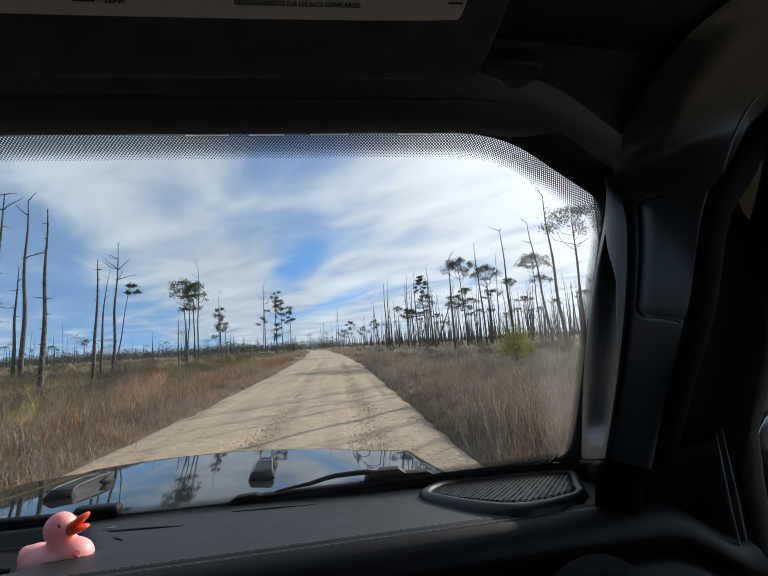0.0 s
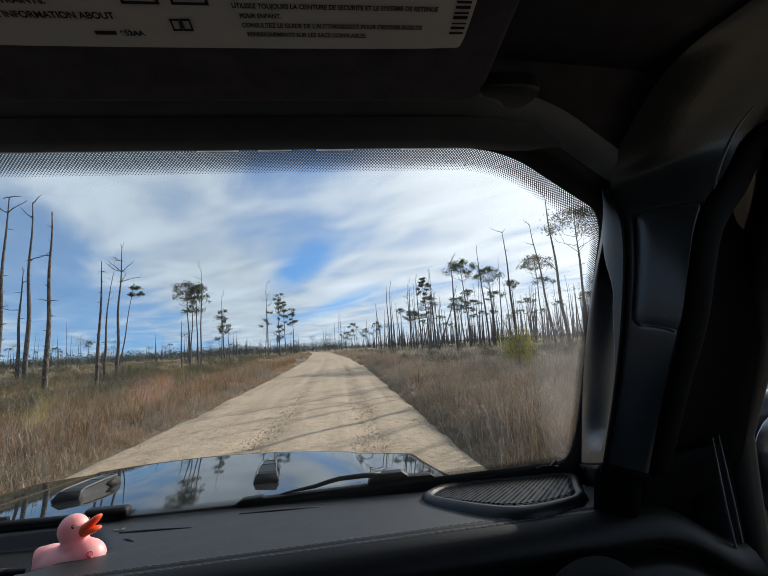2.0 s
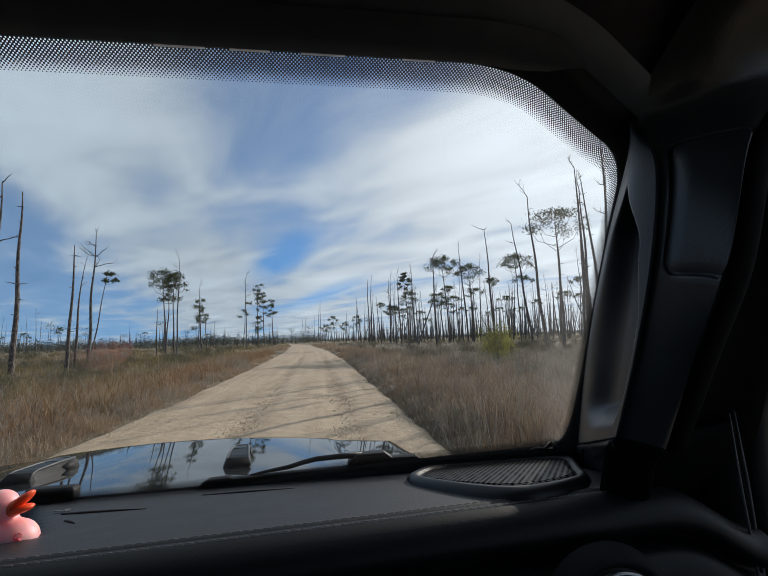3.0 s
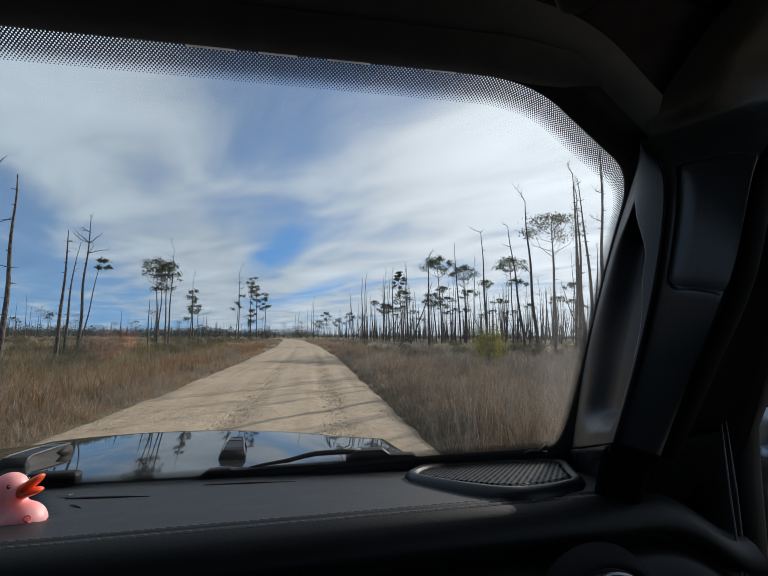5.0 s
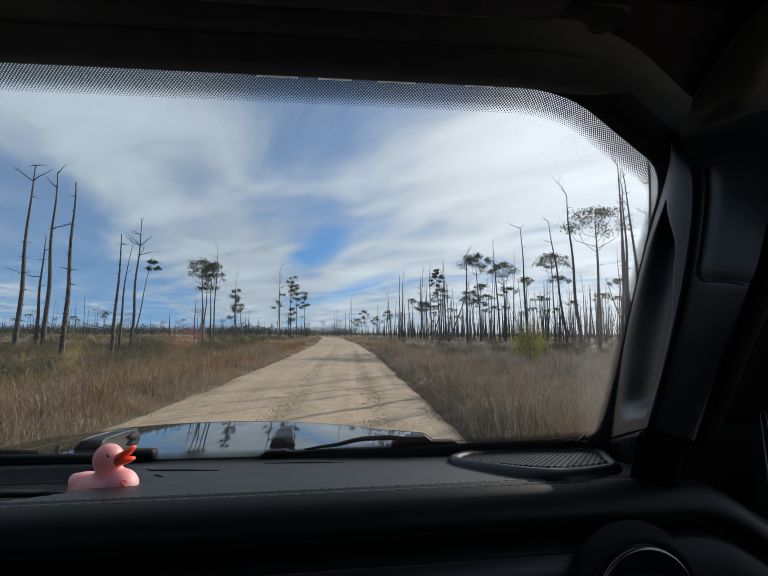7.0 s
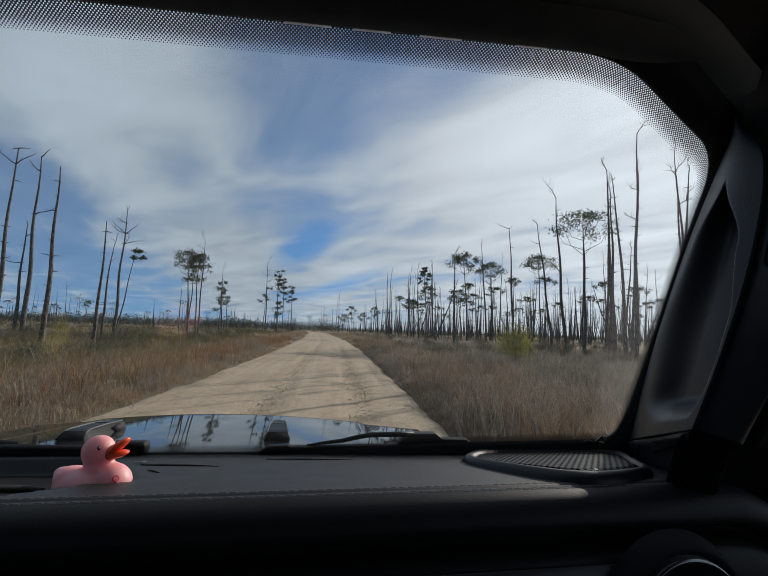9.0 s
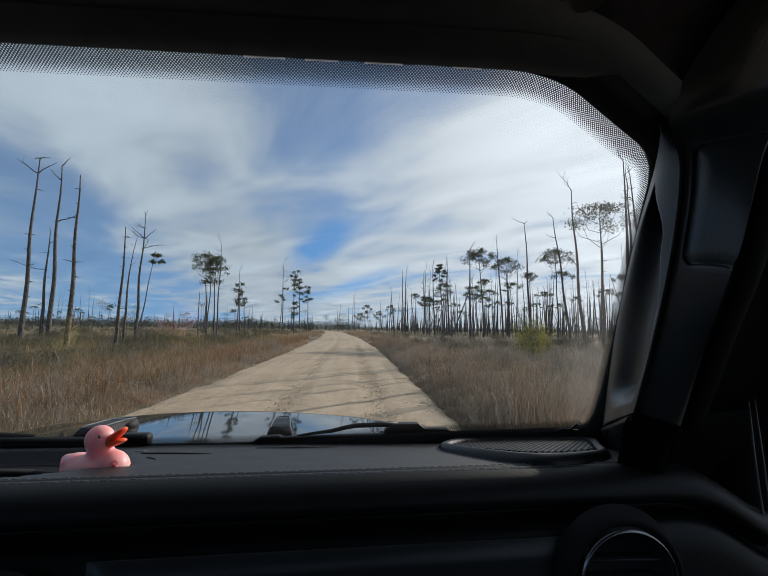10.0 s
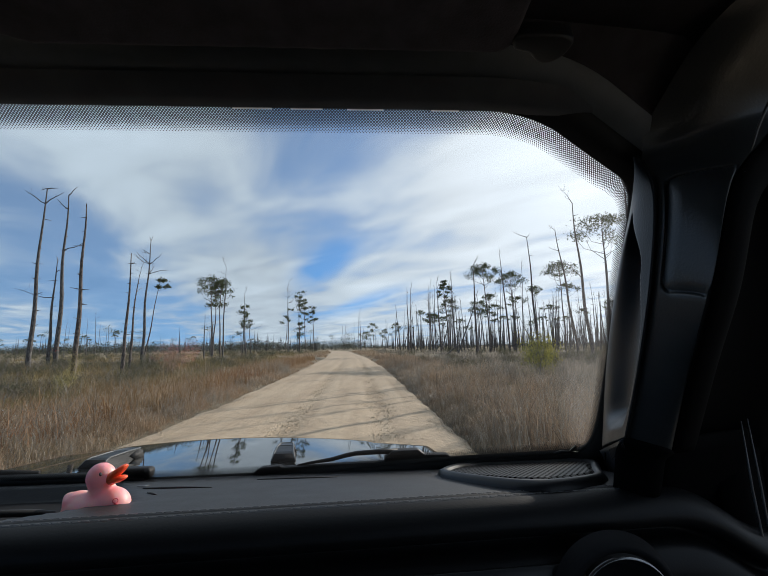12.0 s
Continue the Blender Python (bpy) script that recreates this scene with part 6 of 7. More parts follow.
def build_visor():
    back = Vector((0, -0.985, 0.173))

    def at(x, s, down=0.0):
        return Vector((x, 0.258, 1.839)) + back * s + Vector((0, -0.173, -0.985)) * down

    bm = bmesh.new()
    loop = [Vector((x, s, 0)) for x, s in ((-0.262, 0.012), (-0.235, 0.0), (0.119, 0.0), (0.126, 0.003), (0.131, 0.010), (0.134, 0.20), (-0.25, 0.20), (-0.275, 0.19))]
    prism(bm, [at(p.x, p.y) for p in loop], (0, 0.003, 0.016))
    soften(bm, 0.005, 3)
    visor = cpart("sun_visor", bm, VISOR, label="black cloth sun visor folded up, with a warning label")
    bm = bmesh.new()
    boss = rounded([Vector((x, e, 0)) for x, e in ((0.128, 0.022), (0.129, 0.008), (0.136, 0.006), (0.145, 0.004), (0.152, -0.004), (0.161, -0.0065), (0.169, -0.003), (0.175, 0.006), (0.176, 0.022))], 2)
    prism(bm, [at(p.x, p.y, 0.003) for p in boss], at(0, 0, -0.012) - at(0, 0, 0.003))
    soften(bm, 0.003, 3)
    cpart("visor_hinge", bm, HARD, visor, "black visor hinge")

    # the label, flat on the visor's face
    bm = bmesh.new()
    x0, x1, s0, s1 = -0.235, 0.104, 0.0525, 0.150
    loop = rounded([Vector((x, s, 0)) for x, s in ((x0, s0 + 0.006), (x0 + 0.006, s0), (x1 - 0.006, s0), (x1, s0 + 0.006), (x1, s1 - 0.006), (x1 - 0.006, s1), (x0 + 0.006, s1), (x0, s1 - 0.006))], 2)
    prism(bm, [at(p.x, p.y, 0.0008) for p in loop], at(0, 0, 0.0014) - at(0, 0, 0.0008))
    label = cpart("warning_label", bm, PAPER, visor, "grey-white airbag warning label with black print", smooth=False)

    def words(text, x, s, size):
        cu = bpy.data.curves.new("print", "FONT")
        cu.body, cu.size, cu.extrude, cu.offset = text, 1.0, 0.0, 0.028
        ob = new("print", cu)
        dg = bpy.context.evaluated_depsgraph_get()
        me = bpy.data.meshes.new_from_object(ob.evaluated_get(dg))
        bpy.data.objects.remove(ob)
        bm = bmesh.new()
        bm.from_mesh(me)
        wide = size * (0.80 if size < 0.005 else 0.95)
        for v in bm.verts:
            v.co = at(x + v.co.x * wide, s + v.co.y * size, 0.0018)
        cpart("printed_line", bm, INK, label, smooth=False)

    rows = ((0.0720, "RENSEIGNEMENTS SUR LES SACS GONFLABLES.", -0.035), (0.0785, "CONSULTEZ LE GUIDE DE L'AUTOMOBILISTE POUR OBTENIR PLUS DE", -0.037), (0.0850, "POUR ENFANT.", -0.037),
            (0.0915, "UTILISEZ TOUJOURS LA CEINTURE DE SECURITE ET LE SYSTEME DE RETENUE", -0.040), (0.098, "L'AVANT DU VEHICULE.", -0.040), (0.1045, "NE JAMAIS PLACER UN SIEGE POUR ENFANT ORIENTE VERS L'ARRIERE A", -0.042))
    for s, text, x in rows:
        words(text, x, s - 0.010, 0.0044)
    for s, text, x in ((0.0770, "MANUAL FOR MORE INFORMATION ABOUT", -0.222), (0.0860, "BELTS AND CHILD RESTRAINTS.", -0.222), (0.0950, "SEAT IN THE FRONT.", -0.195)):
        words(text, x, s - 0.004, 0.0060)
    # part number, barcode and signs as plain bars
    def bars(name, rows, note):
        bm = bmesh.new()
        for x, s, w, h in rows:
            prism(bm, [at(x, s, 0.0016), at(x + w, s, 0.0016), at(x + w, s + h, 0.0016), at(x, s + h, 0.0016)], at(0, 0, 0.0021) - at(0, 0, 0.0016))
        cpart(name, bm, INK, label, note, smooth=False)

    words("652AA", -0.110, 0.0615, 0.0052)
    bars("printed_number", [(-0.124, 0.0622, 0.012, 0.0022)], "black bar in place of unreadable digits")
    for k, h in enumerate((0.0010, 0.0016, 0.0007, 0.0020, 0.0010, 0.0016, 0.0012, 0.0007, 0.0018, 0.0010, 0.0014, 0.0008)):
        bars("barcode_line", [(0.092, 0.066 + 0.0036 * k, 0.009, h)], "")
    for k in range(2):
        x = -0.078 + 0.006 * k
        bars("booklet_page", [(x, 0.0655, 0.0052, 0.0009), (x, 0.0725, 0.0052, 0.0009), (x, 0.0655, 0.0008, 0.0079), (x + 0.0048, 0.0655, 0.0008, 0.0079)], "page of a printed booklet sign")
        x = -0.100 + 0.027 * k
        bars("warning_box", [(x, 0.083, 0.0204, 0.0014), (x, 0.083, 0.0014, 0.016), (x + 0.019, 0.083, 0.0014, 0.016)], "open black frame of a warning sign")


build_visor()


def build_shell():
    """Plain roof, doors, floor and back that close the cabin."""
    bm = bmesh.new()
    sheet(bm, lambda u, v: Vector((-1.45 + 1.98 * u, 0.36 - 2.4 * v, 1.925 + 0.03 * math.sin(math.pi * u))), 12, 12)
    thicken(bm, 0.03)
    cpart("roof", bm, LINER, label="dark cloth-lined roof")
    for side in (1, -1):
        def sx(x):
            return x if side > 0 else 2 * MID - x
        # door: sill below, frame round the window
        door_bm = bmesh.new()
        lower = [(0.60, 0.56), (0.60, 1.27), (0.49, 1.285), (-0.9, 1.30), (-0.9, 0.56)]
        prism(door_bm, [Vector((sx(0.53), y, z)) for y, z in lower], (side * 0.07, 0, 0))
        soften(door_bm, 0.015, 3)
        door = cpart("door", door_bm, HARD, label="black inner door panel below the side window")
        fr = bmesh.new()
        tube(fr, [Vector((sx(0.556), 0.526, 1.24)), Vector((sx(0.556), 0.526, 1.44)), Vector((sx(0.554), 0.521, 1.505)), Vector((sx(0.548), 0.474, 1.60)), Vector((sx(0.53), 0.43, 1.70)), Vector((sx(0.50), 0.34, 1.86)), Vector((sx(0.485), 0.25, 1.90)), Vector((sx(0.48), -0.85, 1.90)), Vector((sx(0.545), -0.9, 1.30))], [0.018, 0.018, 0.018, 0.018, 0.024, 0.030, 0.030, 0.030, 0.030], 10)
        cpart("window_frame", fr, RUBBER, door)
        gl = bmesh.new()
        prism(gl, [Vector((sx(x), y, z)) for x, y, z in ((0.552, 0.53, 1.25), (0.552, 0.53, 1.50), (0.537, 0.44, 1.68), (0.507, 0.34, 1.87), (0.487, -0.85, 1.88), (0.552, -0.88, 1.27))], (side * 0.004, 0, 0))
        cpart("side_window", gl, SIDE_GLASS, door, "tinted side window", smooth=False)
        # two pale edges on the door's front seal
        sl = bmesh.new()
        for dy in (0.0, 0.014):
            tube(sl, [Vector((sx(0.478 + 1.5 * dy), 0.478 + dy, 1.512)), Vector((sx(0.484 + 1.7 * dy), 0.480 + dy, 1.43)), Vector((sx(0.499 + 1.5 * dy), 0.488 + dy, 1.348)), Vector((sx(0.515 + 1.5 * dy), 0.49 + dy, 1.2))], [0.0006, 0.0016, 0.0018, 0.0014], 6)
        cpart("door_seal", sl, PALE_EDGE, door, "pale edge of the door seal")
        # side panel in painted shade, carried forward to keep sun off the dash
        kick = bmesh.new()
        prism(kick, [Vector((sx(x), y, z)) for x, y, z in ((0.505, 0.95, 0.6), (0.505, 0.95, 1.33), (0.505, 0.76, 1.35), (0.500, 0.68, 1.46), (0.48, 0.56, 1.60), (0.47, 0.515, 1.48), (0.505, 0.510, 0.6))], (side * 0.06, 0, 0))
        cpart("side_cover", kick, SHADE_BLACK)
        # mirror outside
        mm = bmesh.new()
        block(mm, (0.28, 0.09, 0.25), pose(sx(0.80), 0.665, 1.41, 0, 0, side * -8), 0.040, 5)
        mirror = cpart("door_mirror", mm, PAINT, label="rounded dark grey door mirror")
        mm = bmesh.new()
        turned = pose(sx(0.80) + 0.007 * side, 0.614, 1.41, 0, 0, side * -8)
        loop = rounded([Vector((a, 0, b)) for a, b in ((-0.130, -0.115), (0.130, -0.115), (0.130, 0.115), (-0.130, 0.115))], 3)
        prism(mm, [turned @ Vector((p.x, 0, p.z)) for p in loop], turned.to_3x3() @ Vector((0, 0.006, 0)))
        cpart("mirror_glass", mm, CHROME, mirror, "mirror glass")
        mm = bmesh.new()
        tube(mm, [Vector((sx(0.60), 0.56, 1.26)), Vector((sx(0.70), 0.62, 1.27)), Vector((sx(0.76), 0.665, 1.31))], [0.03, 0.025, 0.025], 8)
        cpart("mirror_arm", mm, HARD, mirror)
    bm = bmesh.new()
    for x0, x1, z0, z1 in ((-1.5, 0.58, 0.56, 1.36), (-1.5, 0.58, 1.86, 1.95), (-1.5, -1.26, 1.36, 1.86), (0.34, 0.58, 1.36, 1.86)):
        prism(bm, [Vector((x0, -2.0, z0)), Vector((x0, -2.0, z1)), Vector((x1, -2.0, z1)), Vector((x1, -2.0, z0))], (0, -0.05, 0))
    rear = cpart("rear_wall", bm, LINER)
    bm = bmesh.new()
    prism(bm, [Vector((-1.27, -2.02, 1.35)), Vector((-1.27, -2.02, 1.87)), Vector((0.35, -2.02, 1.87)), Vector((0.35, -2.02, 1.35))], (0, -0.006, 0))
    cpart("rear_window", bm, REAR_GLASS, rear, "tinted rear window", smooth=False)
    for side in (1, -1):
        x = 0.53 if side > 0 else 2 * MID - 0.53
        bm = bmesh.new()
        for y0, y1, z0, z1 in ((-0.92, -2.0, 0.56, 1.42), (-0.92, -2.0, 1.86, 1.93), (-0.92, -1.02, 1.42, 1.86), (-1.92, -2.0, 1.42, 1.86)):
            prism(bm, [Vector((x, y0, z0)), Vector((x, y0, z1)), Vector((x, y1, z1)), Vector((x, y1, z0))], (side * 0.05, 0, 0))
        pane = bmesh.new()
        prism(pane, [Vector((x + side * 0.02, y, z)) for y, z in ((-1.01, 1.41), (-1.01, 1.87), (-1.93, 1.87), (-1.93, 1.41))], (side * 0.004, 0, 0))
        cpart("quarter_window", pane, SIDE_GLASS, label="tinted rear quarter window", smooth=False)
        cpart("quarter_panel", bm, HARD)
    bm = bmesh.new()
    prism(bm, [Vector((-1.5, -2.0, 0.56)), Vector((0.58, -2.0, 0.56)), Vector((0.58, 0.9, 0.56)), Vector((-1.5, 0.9, 0.56))], (0, 0, 0.04))
    cpart("cabin_floor", bm, HARD)
    bm = bmesh.new()
    prism(bm, [Vector((-1.46, 0.86, 0.56)), Vector((0.54, 0.86, 0.56)), Vector((0.54, 0.86, 1.33)), Vector((-1.46, 0.86, 1.33))], (0, 0.03, 0))
    cpart("bulkhead", bm, HARD)


build_shell()


def build_bonnet():
    def half_width(y):
        return 0.485 + 0.115 * ease(1.92, 0.9, y)

    def height(dx, y):
        h = 1.318 - 0.075 * ((y - 0.9) / 1.0) - 0.026 * (dx / 0.5) ** 2
        return h - 0.9 * max(0.0, y - 1.84) ** 2 * 3

    def point(u, v):
        """u: across, -1.45 to 1.45, past 1 on the rounded shoulder; v: along."""
        y = 0.885 + 1.05 * v
        w = half_width(y)
        side, a = (1 if u >= 0 else -1), abs(u)
        if a <= 1:
            return Vector((MID + side * a * w, y, height(a * w, y)))
        t = (a - 1) / 0.45
        return Vector((MID + side * (w + 0.30 * t ** 0.9), y + 0.03 * t, height(w, y) - 0.007 * ease(0, 0.12, t) - 0.030 * t - 0.02 * ease(0.85, 1.0, t)))

    bm = bmesh.new()
    marks = [-1.45 + 2.9 * k / 84 for k in range(85)]
    rows = []
    for j in range(49):
        v = j / 48
        rows.append([bm.verts.new(point(u, v)) for u in marks])
    # nose rolls over and drops
    for dy, dz in ((0.012, -0.012), (0.02, -0.05), (0.02, -0.14)):
        rows.append([bm.verts.new(point(u, 1.0) + Vector((0, dy, dz))) for u in marks])
    for a, b in zip(rows, rows[1:]):
        for k in range(84):
            bm.faces.new((a[k], a[k + 1], b[k + 1], b[k]))
    thicken(bm, 0.004)
    bonnet = cpart("bonnet", bm, PAINT, label="glossy dark bonnet that mirrors sky and trees")
    # two raised vents: flat-topped scoops with a black mouth to the rear and a slot at the front corner
    for side in (1, -1):
        cx = MID + 0.243 if side > 0 else MID - 0.292

        def vent_at(x, y, z):
            return Vector((cx + side * -0.02 * (y - 1.285) / 0.18 + x, y, height(cx - MID, y) - 0.003 + z))

        bm = bmesh.new()
        rings = []
        for y, w, h in ((1.278, 0.037, 0.004), (1.300, 0.037, 0.024), (1.318, 0.036, 0.028), (1.40, 0.033, 0.032), (1.475, 0.029, 0.031), (1.492, 0.026, 0.004)):
            rings.append([bm.verts.new(vent_at(x, y, z)) for x, z in ((-w, 0), (-w * 0.80, h * 0.85), (-w * 0.66, h), (w * 0.66, h), (w * 0.80, h * 0.85), (w, 0))])
        for a, b in zip(rings, rings[1:]):
            for k in range(5):
                bm.faces.new((a[k], a[k + 1], b[k + 1], b[k]))
        bm.faces.new(rings[0])
        bm.faces.new(rings[-1][::-1])
        soften(bm, 0.0012, 1)
        vent = cpart("bonnet_vent", bm, VENT, bonnet, "raised grey bonnet vent with a dark mouth", smooth=False)
        bm = bmesh.new()
        prism(bm, [vent_at(x, y, z) for x, y, z in ((-0.034, 1.2785, 0.004), (0.034, 1.2785, 0.004), (0.026, 1.2985, 0.0235), (-0.026, 1.2985, 0.0235))], (0, -0.003, 0.002))
        cpart("vent_mouth", bm, FOOT, vent, "black vent mouth")
        bm = bmesh.new()
        prism(bm, [vent_at(x, y, z) for x, y, z in ((0.0282, 1.405, 0.017), (0.0252, 1.445, 0.027), (0.0240, 1.476, 0.026), (0.0290, 1.478, 0.005), (0.0320, 1.428, 0.005))], (0.0024, 0, 0.001))
        cpart("vent_mouth", bm, RUBBER, vent, "black vent slot")
        bm = bmesh.new()
        prism(bm, [vent_at(x, y, z) for x, y, z in ((-0.019, 1.41, 0.0325), (0.019, 1.41, 0.0325), (0.016, 1.462, 0.0318), (-0.016, 1.462, 0.0318))], (0, 0, 0.0008))
        cpart("vent_panel", bm, PANEL, vent, "darker panel set into the vent's top", smooth=False)
        # pale raised border along the top, down round the mouth
        bm = bmesh.new()
        tube(bm, [vent_at(x, y, z) for x, y, z in ((0.0335, 1.281, 0.006), (0.0285, 1.299, 0.0225), (0.0270, 1.318, 0.0275), (0.0250, 1.40, 0.0315), (0.0200, 1.474, 0.0315), (0.0, 1.481, 0.0310), (-0.0200, 1.474, 0.0315), (-0.0250, 1.40, 0.0315), (-0.0270, 1.318, 0.0275), (-0.0285, 1.299, 0.0225), (-0.0335, 1.281, 0.006))], [0.0030] * 11, 6)
        cpart("vent_border", bm, VENTRIM, vent, "pale grey border of the vent")
    # cowl under the wipers
    bm = bmesh.new()
    sheet(bm, lambda u, v: Vector((-1.42 + 1.92 * u, 0.775 + 0.125 * v, 1.372 - 0.05 * v - 0.03 * (2 * u - 1) ** 2 * 0.3)), 30, 6)
    thicken(bm, 0.006)
    cpart("cowl", bm, HARD, label="black plastic cowl below the windscreen")
    # wings, nose, sills and wheels below
    for side in (1, -1):
        bm = bmesh.new()
        x = MID + side * 0.86
        prism(bm, [Vector((x, 0.88, 0.62)), Vector((x, 0.88, 1.20)), Vector((x - side * 0.10, 1.93, 1.13)), Vector((x - side * 0.10, 1.95, 0.72))], (-side * 0.05, 0, 0))
        soften(bm, 0.01, 2)
        cpart("wing", bm, PAINT)
        bm = bmesh.new()
        prism(bm, [Vector((x + side * 0.02, y, z)) for y, z in ((1.95, 0.86), (1.70, 1.0), (1.25, 1.0), (0.98, 0.82), (0.98, 0.76), (1.27, 0.95), (1.68, 0.95), (1.95, 0.80))], (side * 0.20, 0, 0))
        soften(bm, 0.012, 2)
        cpart("wheel_arch", bm, HARD, label="black plastic wheel arch")
    bm = bmesh.new()
    prism(bm, [Vector((MID - 0.74, 1.95, 0.60)), Vector((MID + 0.74, 1.95, 0.60)), Vector((MID + 0.70, 1.95, 1.08)), Vector((MID - 0.70, 1.95, 1.08))], (0, -0.04, 0))
    cpart("nose_panel", bm, PAINT)
    bm = bmesh.new()
    block(bm, (1.9, 0.16, 0.16), Matrix.Translation((MID, 2.10, 0.52)), 0.03, 3)
    cpart("front_bumper", bm, HARD)
    bm = bmesh.new()
    block(bm, (1.7, 4.2, 0.14), Matrix.Translation((MID, 0.0, 0.50)), 0.02, 2)
    cpart("chassis", bm, HARD)
    ground = 1.62 - EYE / UNIT
    for side in (1, -1):
        for y in (1.47, -1.55):
            bm = bmesh.new()
            c = Vector((MID + side * 0.94, y, ground + 0.47))
            prof = ((0.27, -0.10), (0.42, -0.13), (0.465, -0.12), (0.472, 0.0), (0.465, 0.12), (0.42, 0.13), (0.27, 0.10))
            rings = [[bm.verts.new(c + Vector((dx, r * math.cos(q), r * math.sin(q)))) for q in (2 * math.pi * k / 40 for k in range(40))] for r, dx in prof]
            for a, b in zip(rings, rings[1:]):
                for i in range(40):
                    bm.faces.new((a[i], a[(i + 1) % 40], b[(i + 1) % 40], b[i]))
            wheel = cpart("wheel", bm, TYRE, label="black off-road tyre")
            bm = bmesh.new()
            tube(bm, [c + Vector((side * d, 0, 0)) for d in (-0.1, 0.06, 0.08)], [0.28, 0.28, 0.16], 28)
            cpart("rim", bm, HARD, wheel)


build_bonnet()


def build_wipers():
    def plate(bm, outline, y, deep, edge):
        prism(bm, [Vector((x, y, z)) for x, z in outline], (0, deep, 0))
        soften(bm, edge, 3, 20)

    # near side: the blade's long holder, the cranked arm above it and the stepped cover of its pivot
    bm = bmesh.new()
    plate(bm, ((-0.179, 1.374), (-0.180, 1.394), (-0.168, 1.4015), (-0.136, 1.4035), (-0.130, 1.4005), (-0.02, 1.4035), (0.06, 1.4055), (0.16, 1.402), (0.17, 1.380)), 0.762, 0.016, 0.0015)
    wiper = cpart("wiper", bm, WIPER, label="black wiper at rest along the windscreen's foot")
    bm = bmesh.new()
    tube(bm, [Vector((x, 0.774, z)) for x, z in ((-0.105, 1.4015), (-0.085, 1.4045), (-0.045, 1.4095), (-0.020, 1.4155), (0.000, 1.4190), (0.040, 1.4205), (0.075, 1.4205))], [0.0012, 0.0024, 0.0036, 0.0040, 0.0042, 0.0046, 0.0050], 8)
    cpart("wiper_arm", bm, WIPER, wiper, "black cranked wiper arm")
    bm = bmesh.new()
    plate(bm, ((0.048, 1.395), (0.052, 1.412), (0.066, 1.4235), (0.112, 1.4240), (0.124, 1.4150), (0.166, 1.4140), (0.178, 1.4060), (0.180, 1.392)), 0.764, 0.022, 0.002)
    cpart("pivot_cover", bm, WIPER, wiper, "stepped black cover over the wiper's pivot")
    # far side
    bm = bmesh.new()
    lo, hi = -0.90, -0.364
    xs = [lo + (hi - lo) * k / 14 for k in range(15)]
    for dy, up, r in ((0.026, -0.002, 0.0115), (0.020, -0.014, 0.009)):
        tube(bm, [Vector((x, 0.738 + dy, 1.392 - 0.004 * (x + 0.4) + up)) for x in xs], [r * (0.8 if k in (0, 14) else 1.0) for k in range(15)], 8)
    block(bm, (0.066, 0.020, 0.019), Matrix.Translation((hi - 0.026, 0.766, 1.3985)), 0.004, 2)
    block(bm, (0.010, 0.022, 0.016), Matrix.Translation((hi + 0.004, 0.765, 1.398)), 0.003, 2)
    wiper = cpart("wiper", bm, WIPER, label="black wiper at rest along the windscreen's foot")
    bm = bmesh.new()
    tube(bm, [Vector((x, 0.772, 1.392 - 0.004 * (x + 0.4) + up)) for x, up in ((-0.55, 0.008), (-0.70, 0.012), (-0.90, 0.010))], [0.005, 0.007, 0.010], 8)
    cpart("wiper_arm", bm, WIPER, wiper, "black wiper arm")
    # small dark clip by the lower corner of the glass
    bm = bmesh.new()
    a = on_glass(0.345, 0.030, -0.004)
    tube(bm, [a, a + Vector((0.012, -0.004, 0.004)), a + Vector((0.024, -0.004, 0.003)), a + Vector((0.038, -0.002, 0.012))], [0.0025, 0.0035, 0.002, 0.003], 6)
    tube(bm, [a + Vector((0.020, -0.004, 0.003)), a + Vector((0.040, -0.003, 0.002))], [0.002, 0.0015], 6)
    cpart("small_clip", bm, RUBBER, label="small black clip at the corner of the glass")


build_wipers()


# ---- toys on the dash ----
PINK = plain("pink_soft_vinyl", (1.0, 0.43, 0.44), 0.48, grain=60, relief=0.03, spread=0.06, Subsurface_Weight=0.8, Subsurface_Scale=0.012)
ORANGE = plain("orange_red_vinyl", (1.0, 0.11, 0.03), 0.38, grain=60, relief=0.03, spread=0.08, Subsurface_Weight=0.5, Subsurface_Scale=0.008)
BLACK_VINYL = plain("black_vinyl", (0.012, 0.012, 0.012), 0.3, grain=60, relief=0.02)
YELLOW = plain("pale_yellow_vinyl", (0.80, 0.66, 0.16), 0.45, grain=60, relief=0.03, spread=0.06)
WHITE_VINYL = plain("white_vinyl", (0.8, 0.8, 0.8), 0.4, grain=60, relief=0.0)
RED_PRINT = plain("red_print", (0.75, 0.09, 0.12), 0.5, grain=90, relief=0.0)


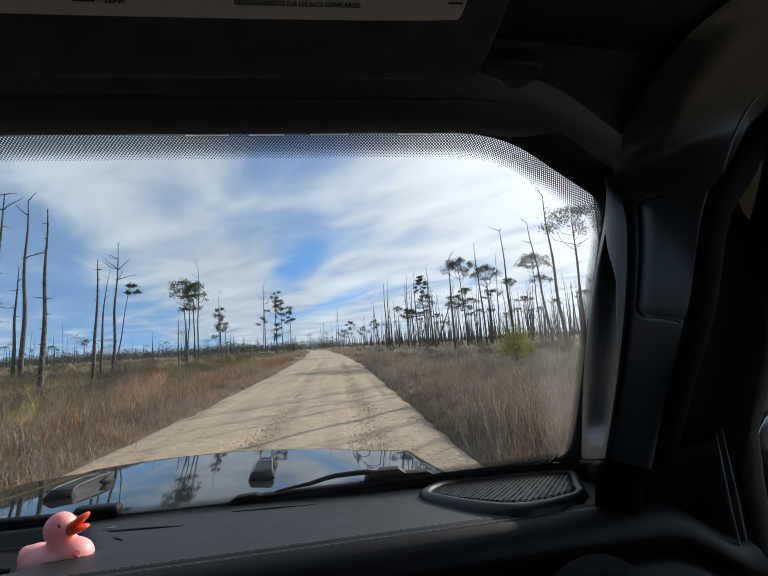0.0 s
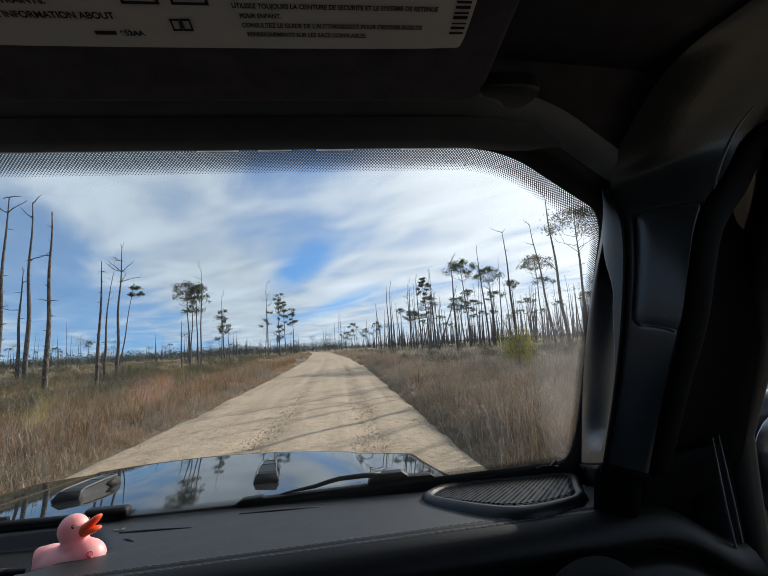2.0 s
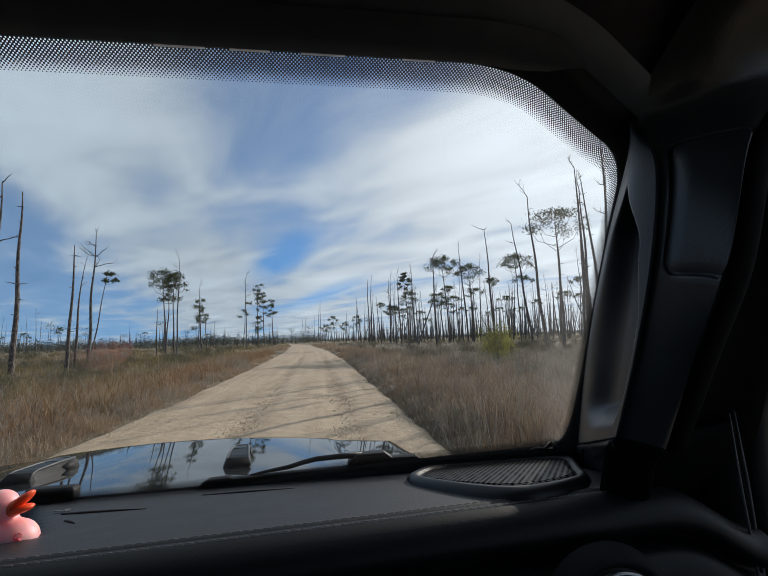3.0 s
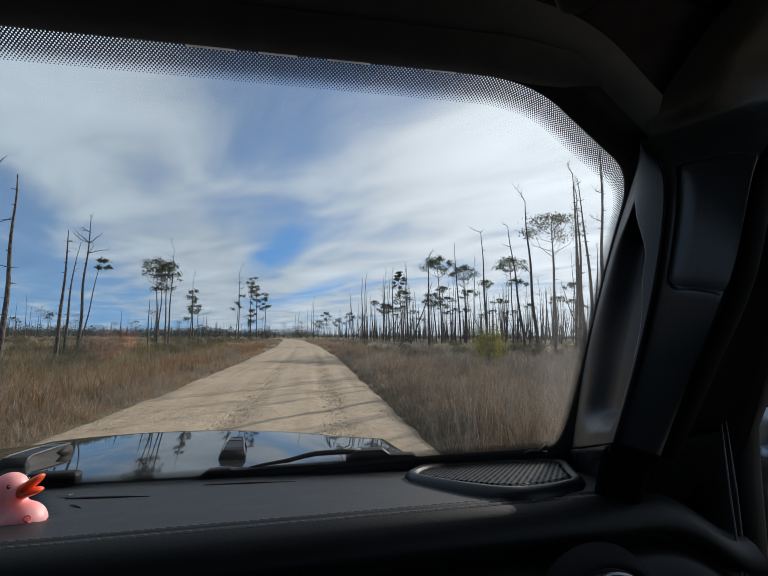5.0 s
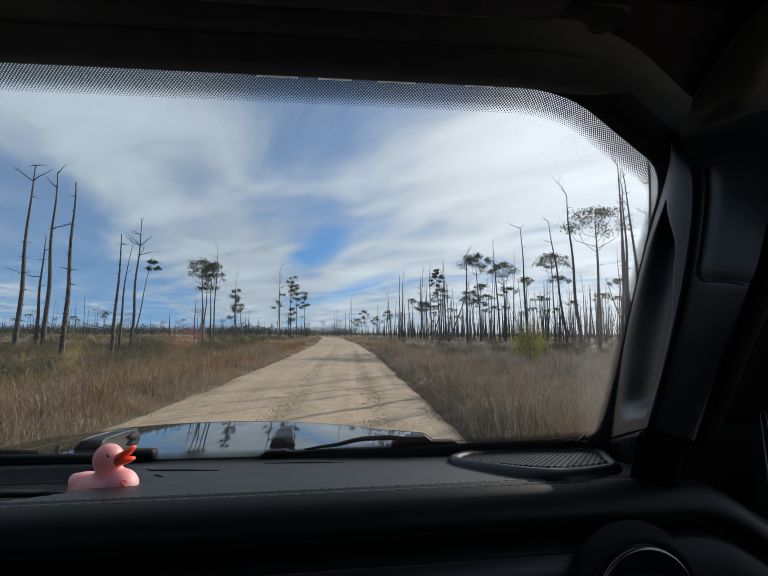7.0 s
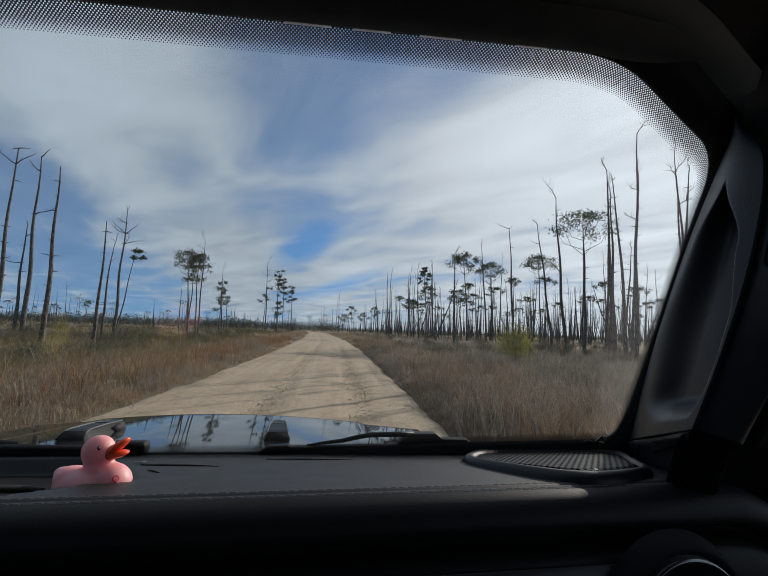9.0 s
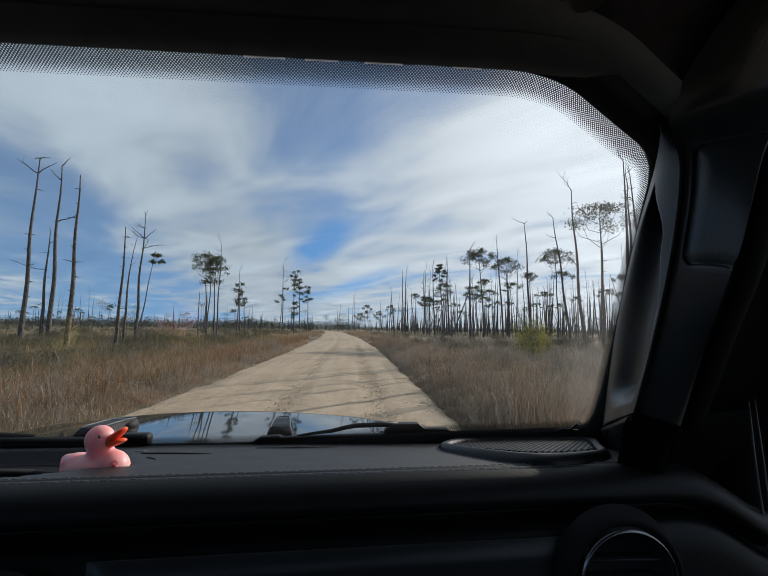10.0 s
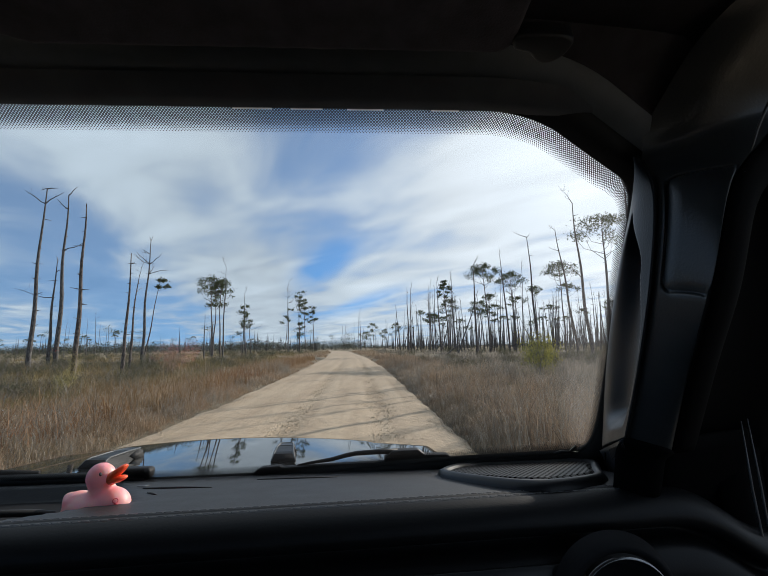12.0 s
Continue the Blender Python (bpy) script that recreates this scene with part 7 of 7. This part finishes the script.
def toy_duck(name, label, at, scale, turn, skin, beak, head_skin=None):
    """A bath duck that faces along its own x, built at unit length and scaled."""
    at = CABIN @ Vector(at)
    duck = thing(name, label, "toy duck", at)
    M = Matrix.Rotation(turn, 4, "Z") @ Matrix.Diagonal((scale * UNIT, scale * UNIT, scale * UNIT * 1.04, 1))
    bm = bmesh.new()
    ball(bm, (0.46, 0.34, 0.24), (-0.01, 0, 0.24), u=32, v=20)
    ball(bm, (0.26, 0.25, 0.24), (0.24, 0, 0.30), u=24, v=16)
    ball(bm, (0.20, 0.22, 0.13), (-0.27, 0, 0.35), u=20, v=12)
    ball(bm, (0.09, 0.12, 0.07), (-0.40, 0, 0.39), Matrix.Rotation(radians(20), 4, "Y"), u=16, v=10)
    ball(bm, (0.18, 0.175, 0.20), (0.08, 0, 0.47), u=20, v=14)
    if not head_skin:
        ball(bm, (0.20, 0.195, 0.20), (0.055, 0, 0.665), u=28, v=18)
    for v in bm.verts:
        v.co.z = max(v.co.z, 0.0)
    bm.transform(M)
    body = part("body", bm, skin, duck)
    re = body.modifiers.new("join", "REMESH")
    re.mode, re.voxel_size, re.use_smooth_shade = "VOXEL", 0.0016, True
    sm = body.modifiers.new("soften", "SMOOTH")
    sm.factor, sm.iterations = 0.6, 10
    if head_skin:
        bm = bmesh.new()
        ball(bm, (0.30, 0.29, 0.30), (0.10, 0, 0.72), u=28, v=18)
        bm.transform(M)
        part("head", bm, head_skin, duck, "round black head")
    # beak: upper and lower bill, a little open and turned up
    bm = bmesh.new()
    for x, z, tilt, ln, thick in ((0.305, 0.735, -38, 0.175, 0.050), (0.300, 0.640, -14, 0.150, 0.045)):
        ball(bm, (ln, 0.125, thick), (x, 0, z), Matrix.Rotation(radians(tilt), 4, "Y"), u=18, v=10)
    ball(bm, (0.085, 0.115, 0.095), (0.225, 0, 0.660), u=16, v=10)
    bm.transform(M)
    part("beak", bm, beak, duck, "open orange-red beak")
    for side in (1, -1):
        bm = bmesh.new()
        ball(bm, (0.022, 0.016, 0.028), (0.150, side * 0.146, 0.742), u=12, v=8)
        bm.transform(M)
        eye = part("eye", bm, BLACK_VINYL, duck, "small black eye")
        bm = bmesh.new()
        ball(bm, (0.007, 0.006, 0.008), (0.162, side * 0.158, 0.752), u=8, v=6)
        bm.transform(M)
        part("glint", bm, WHITE_VINYL, eye)
    return duck, M


duck, M = toy_duck("rubber_duck", "pink rubber duck with orange-red beak in the dashboard tray", (-0.327, 0.548, top_z(-0.335, 0.57) - 0.002), 0.087, radians(-8), PINK, ORANGE)
bm = bmesh.new()


def on_chest(a, b):
    """A point on the duck's breast: a turns towards its side, b rises."""
    q = radians(-48 + a)
    return Vector((0.26 + 0.252 * math.cos(q) * math.cos(b), 0.242 * math.sin(q) * math.cos(b), 0.30 + 0.232 * math.sin(b)))


loop = [on_chest(9 * math.sin(2 * math.pi * k / 12), 0.48 + 0.13 * math.cos(2 * math.pi * k / 12)) for k in range(13)]
tube(bm, loop, [0.006] * 13, 6)
tube(bm, [on_chest(-4, 0.37), on_chest(9, 0.20)], [0.009, 0.008], 6)
tube(bm, [on_chest(4, 0.37), on_chest(-9, 0.20)], [0.009, 0.008], 6)
for rise in (0.10, -0.02):
    for a in (-14, -3, 8):
        tube(bm, [on_chest(a, rise), on_chest(a + 7, rise)], [0.011, 0.011], 6)
bm.transform(M)
part("chest_print", bm, RED_PRINT, duck, "small red printed marks on the chest")
toy_duck("rubber_duck", "yellow rubber duck with a round black head in the dashboard tray", (-0.524, 0.575, top_z(-0.524, 0.575) - 0.004), 0.072, radians(-90), YELLOW, ORANGE, BLACK_VINYL)

# a thin dark cable lies in the tray
bm = bmesh.new()
tube(bm, [CABIN @ Vector(p) for p in ((-0.375, 0.545, 1.408), (-0.39, 0.535, 1.414), (-0.42, 0.515, 1.421), (-0.47, 0.50, 1.418), (-0.56, 0.52, 1.402))], [0.0035] * 5, 8)
cable = new("charging_cable", mesh_of("charging_cable", bm, RUBBER))
tagged(cable, "thin dark cable lying along the tray's edge", "cable")
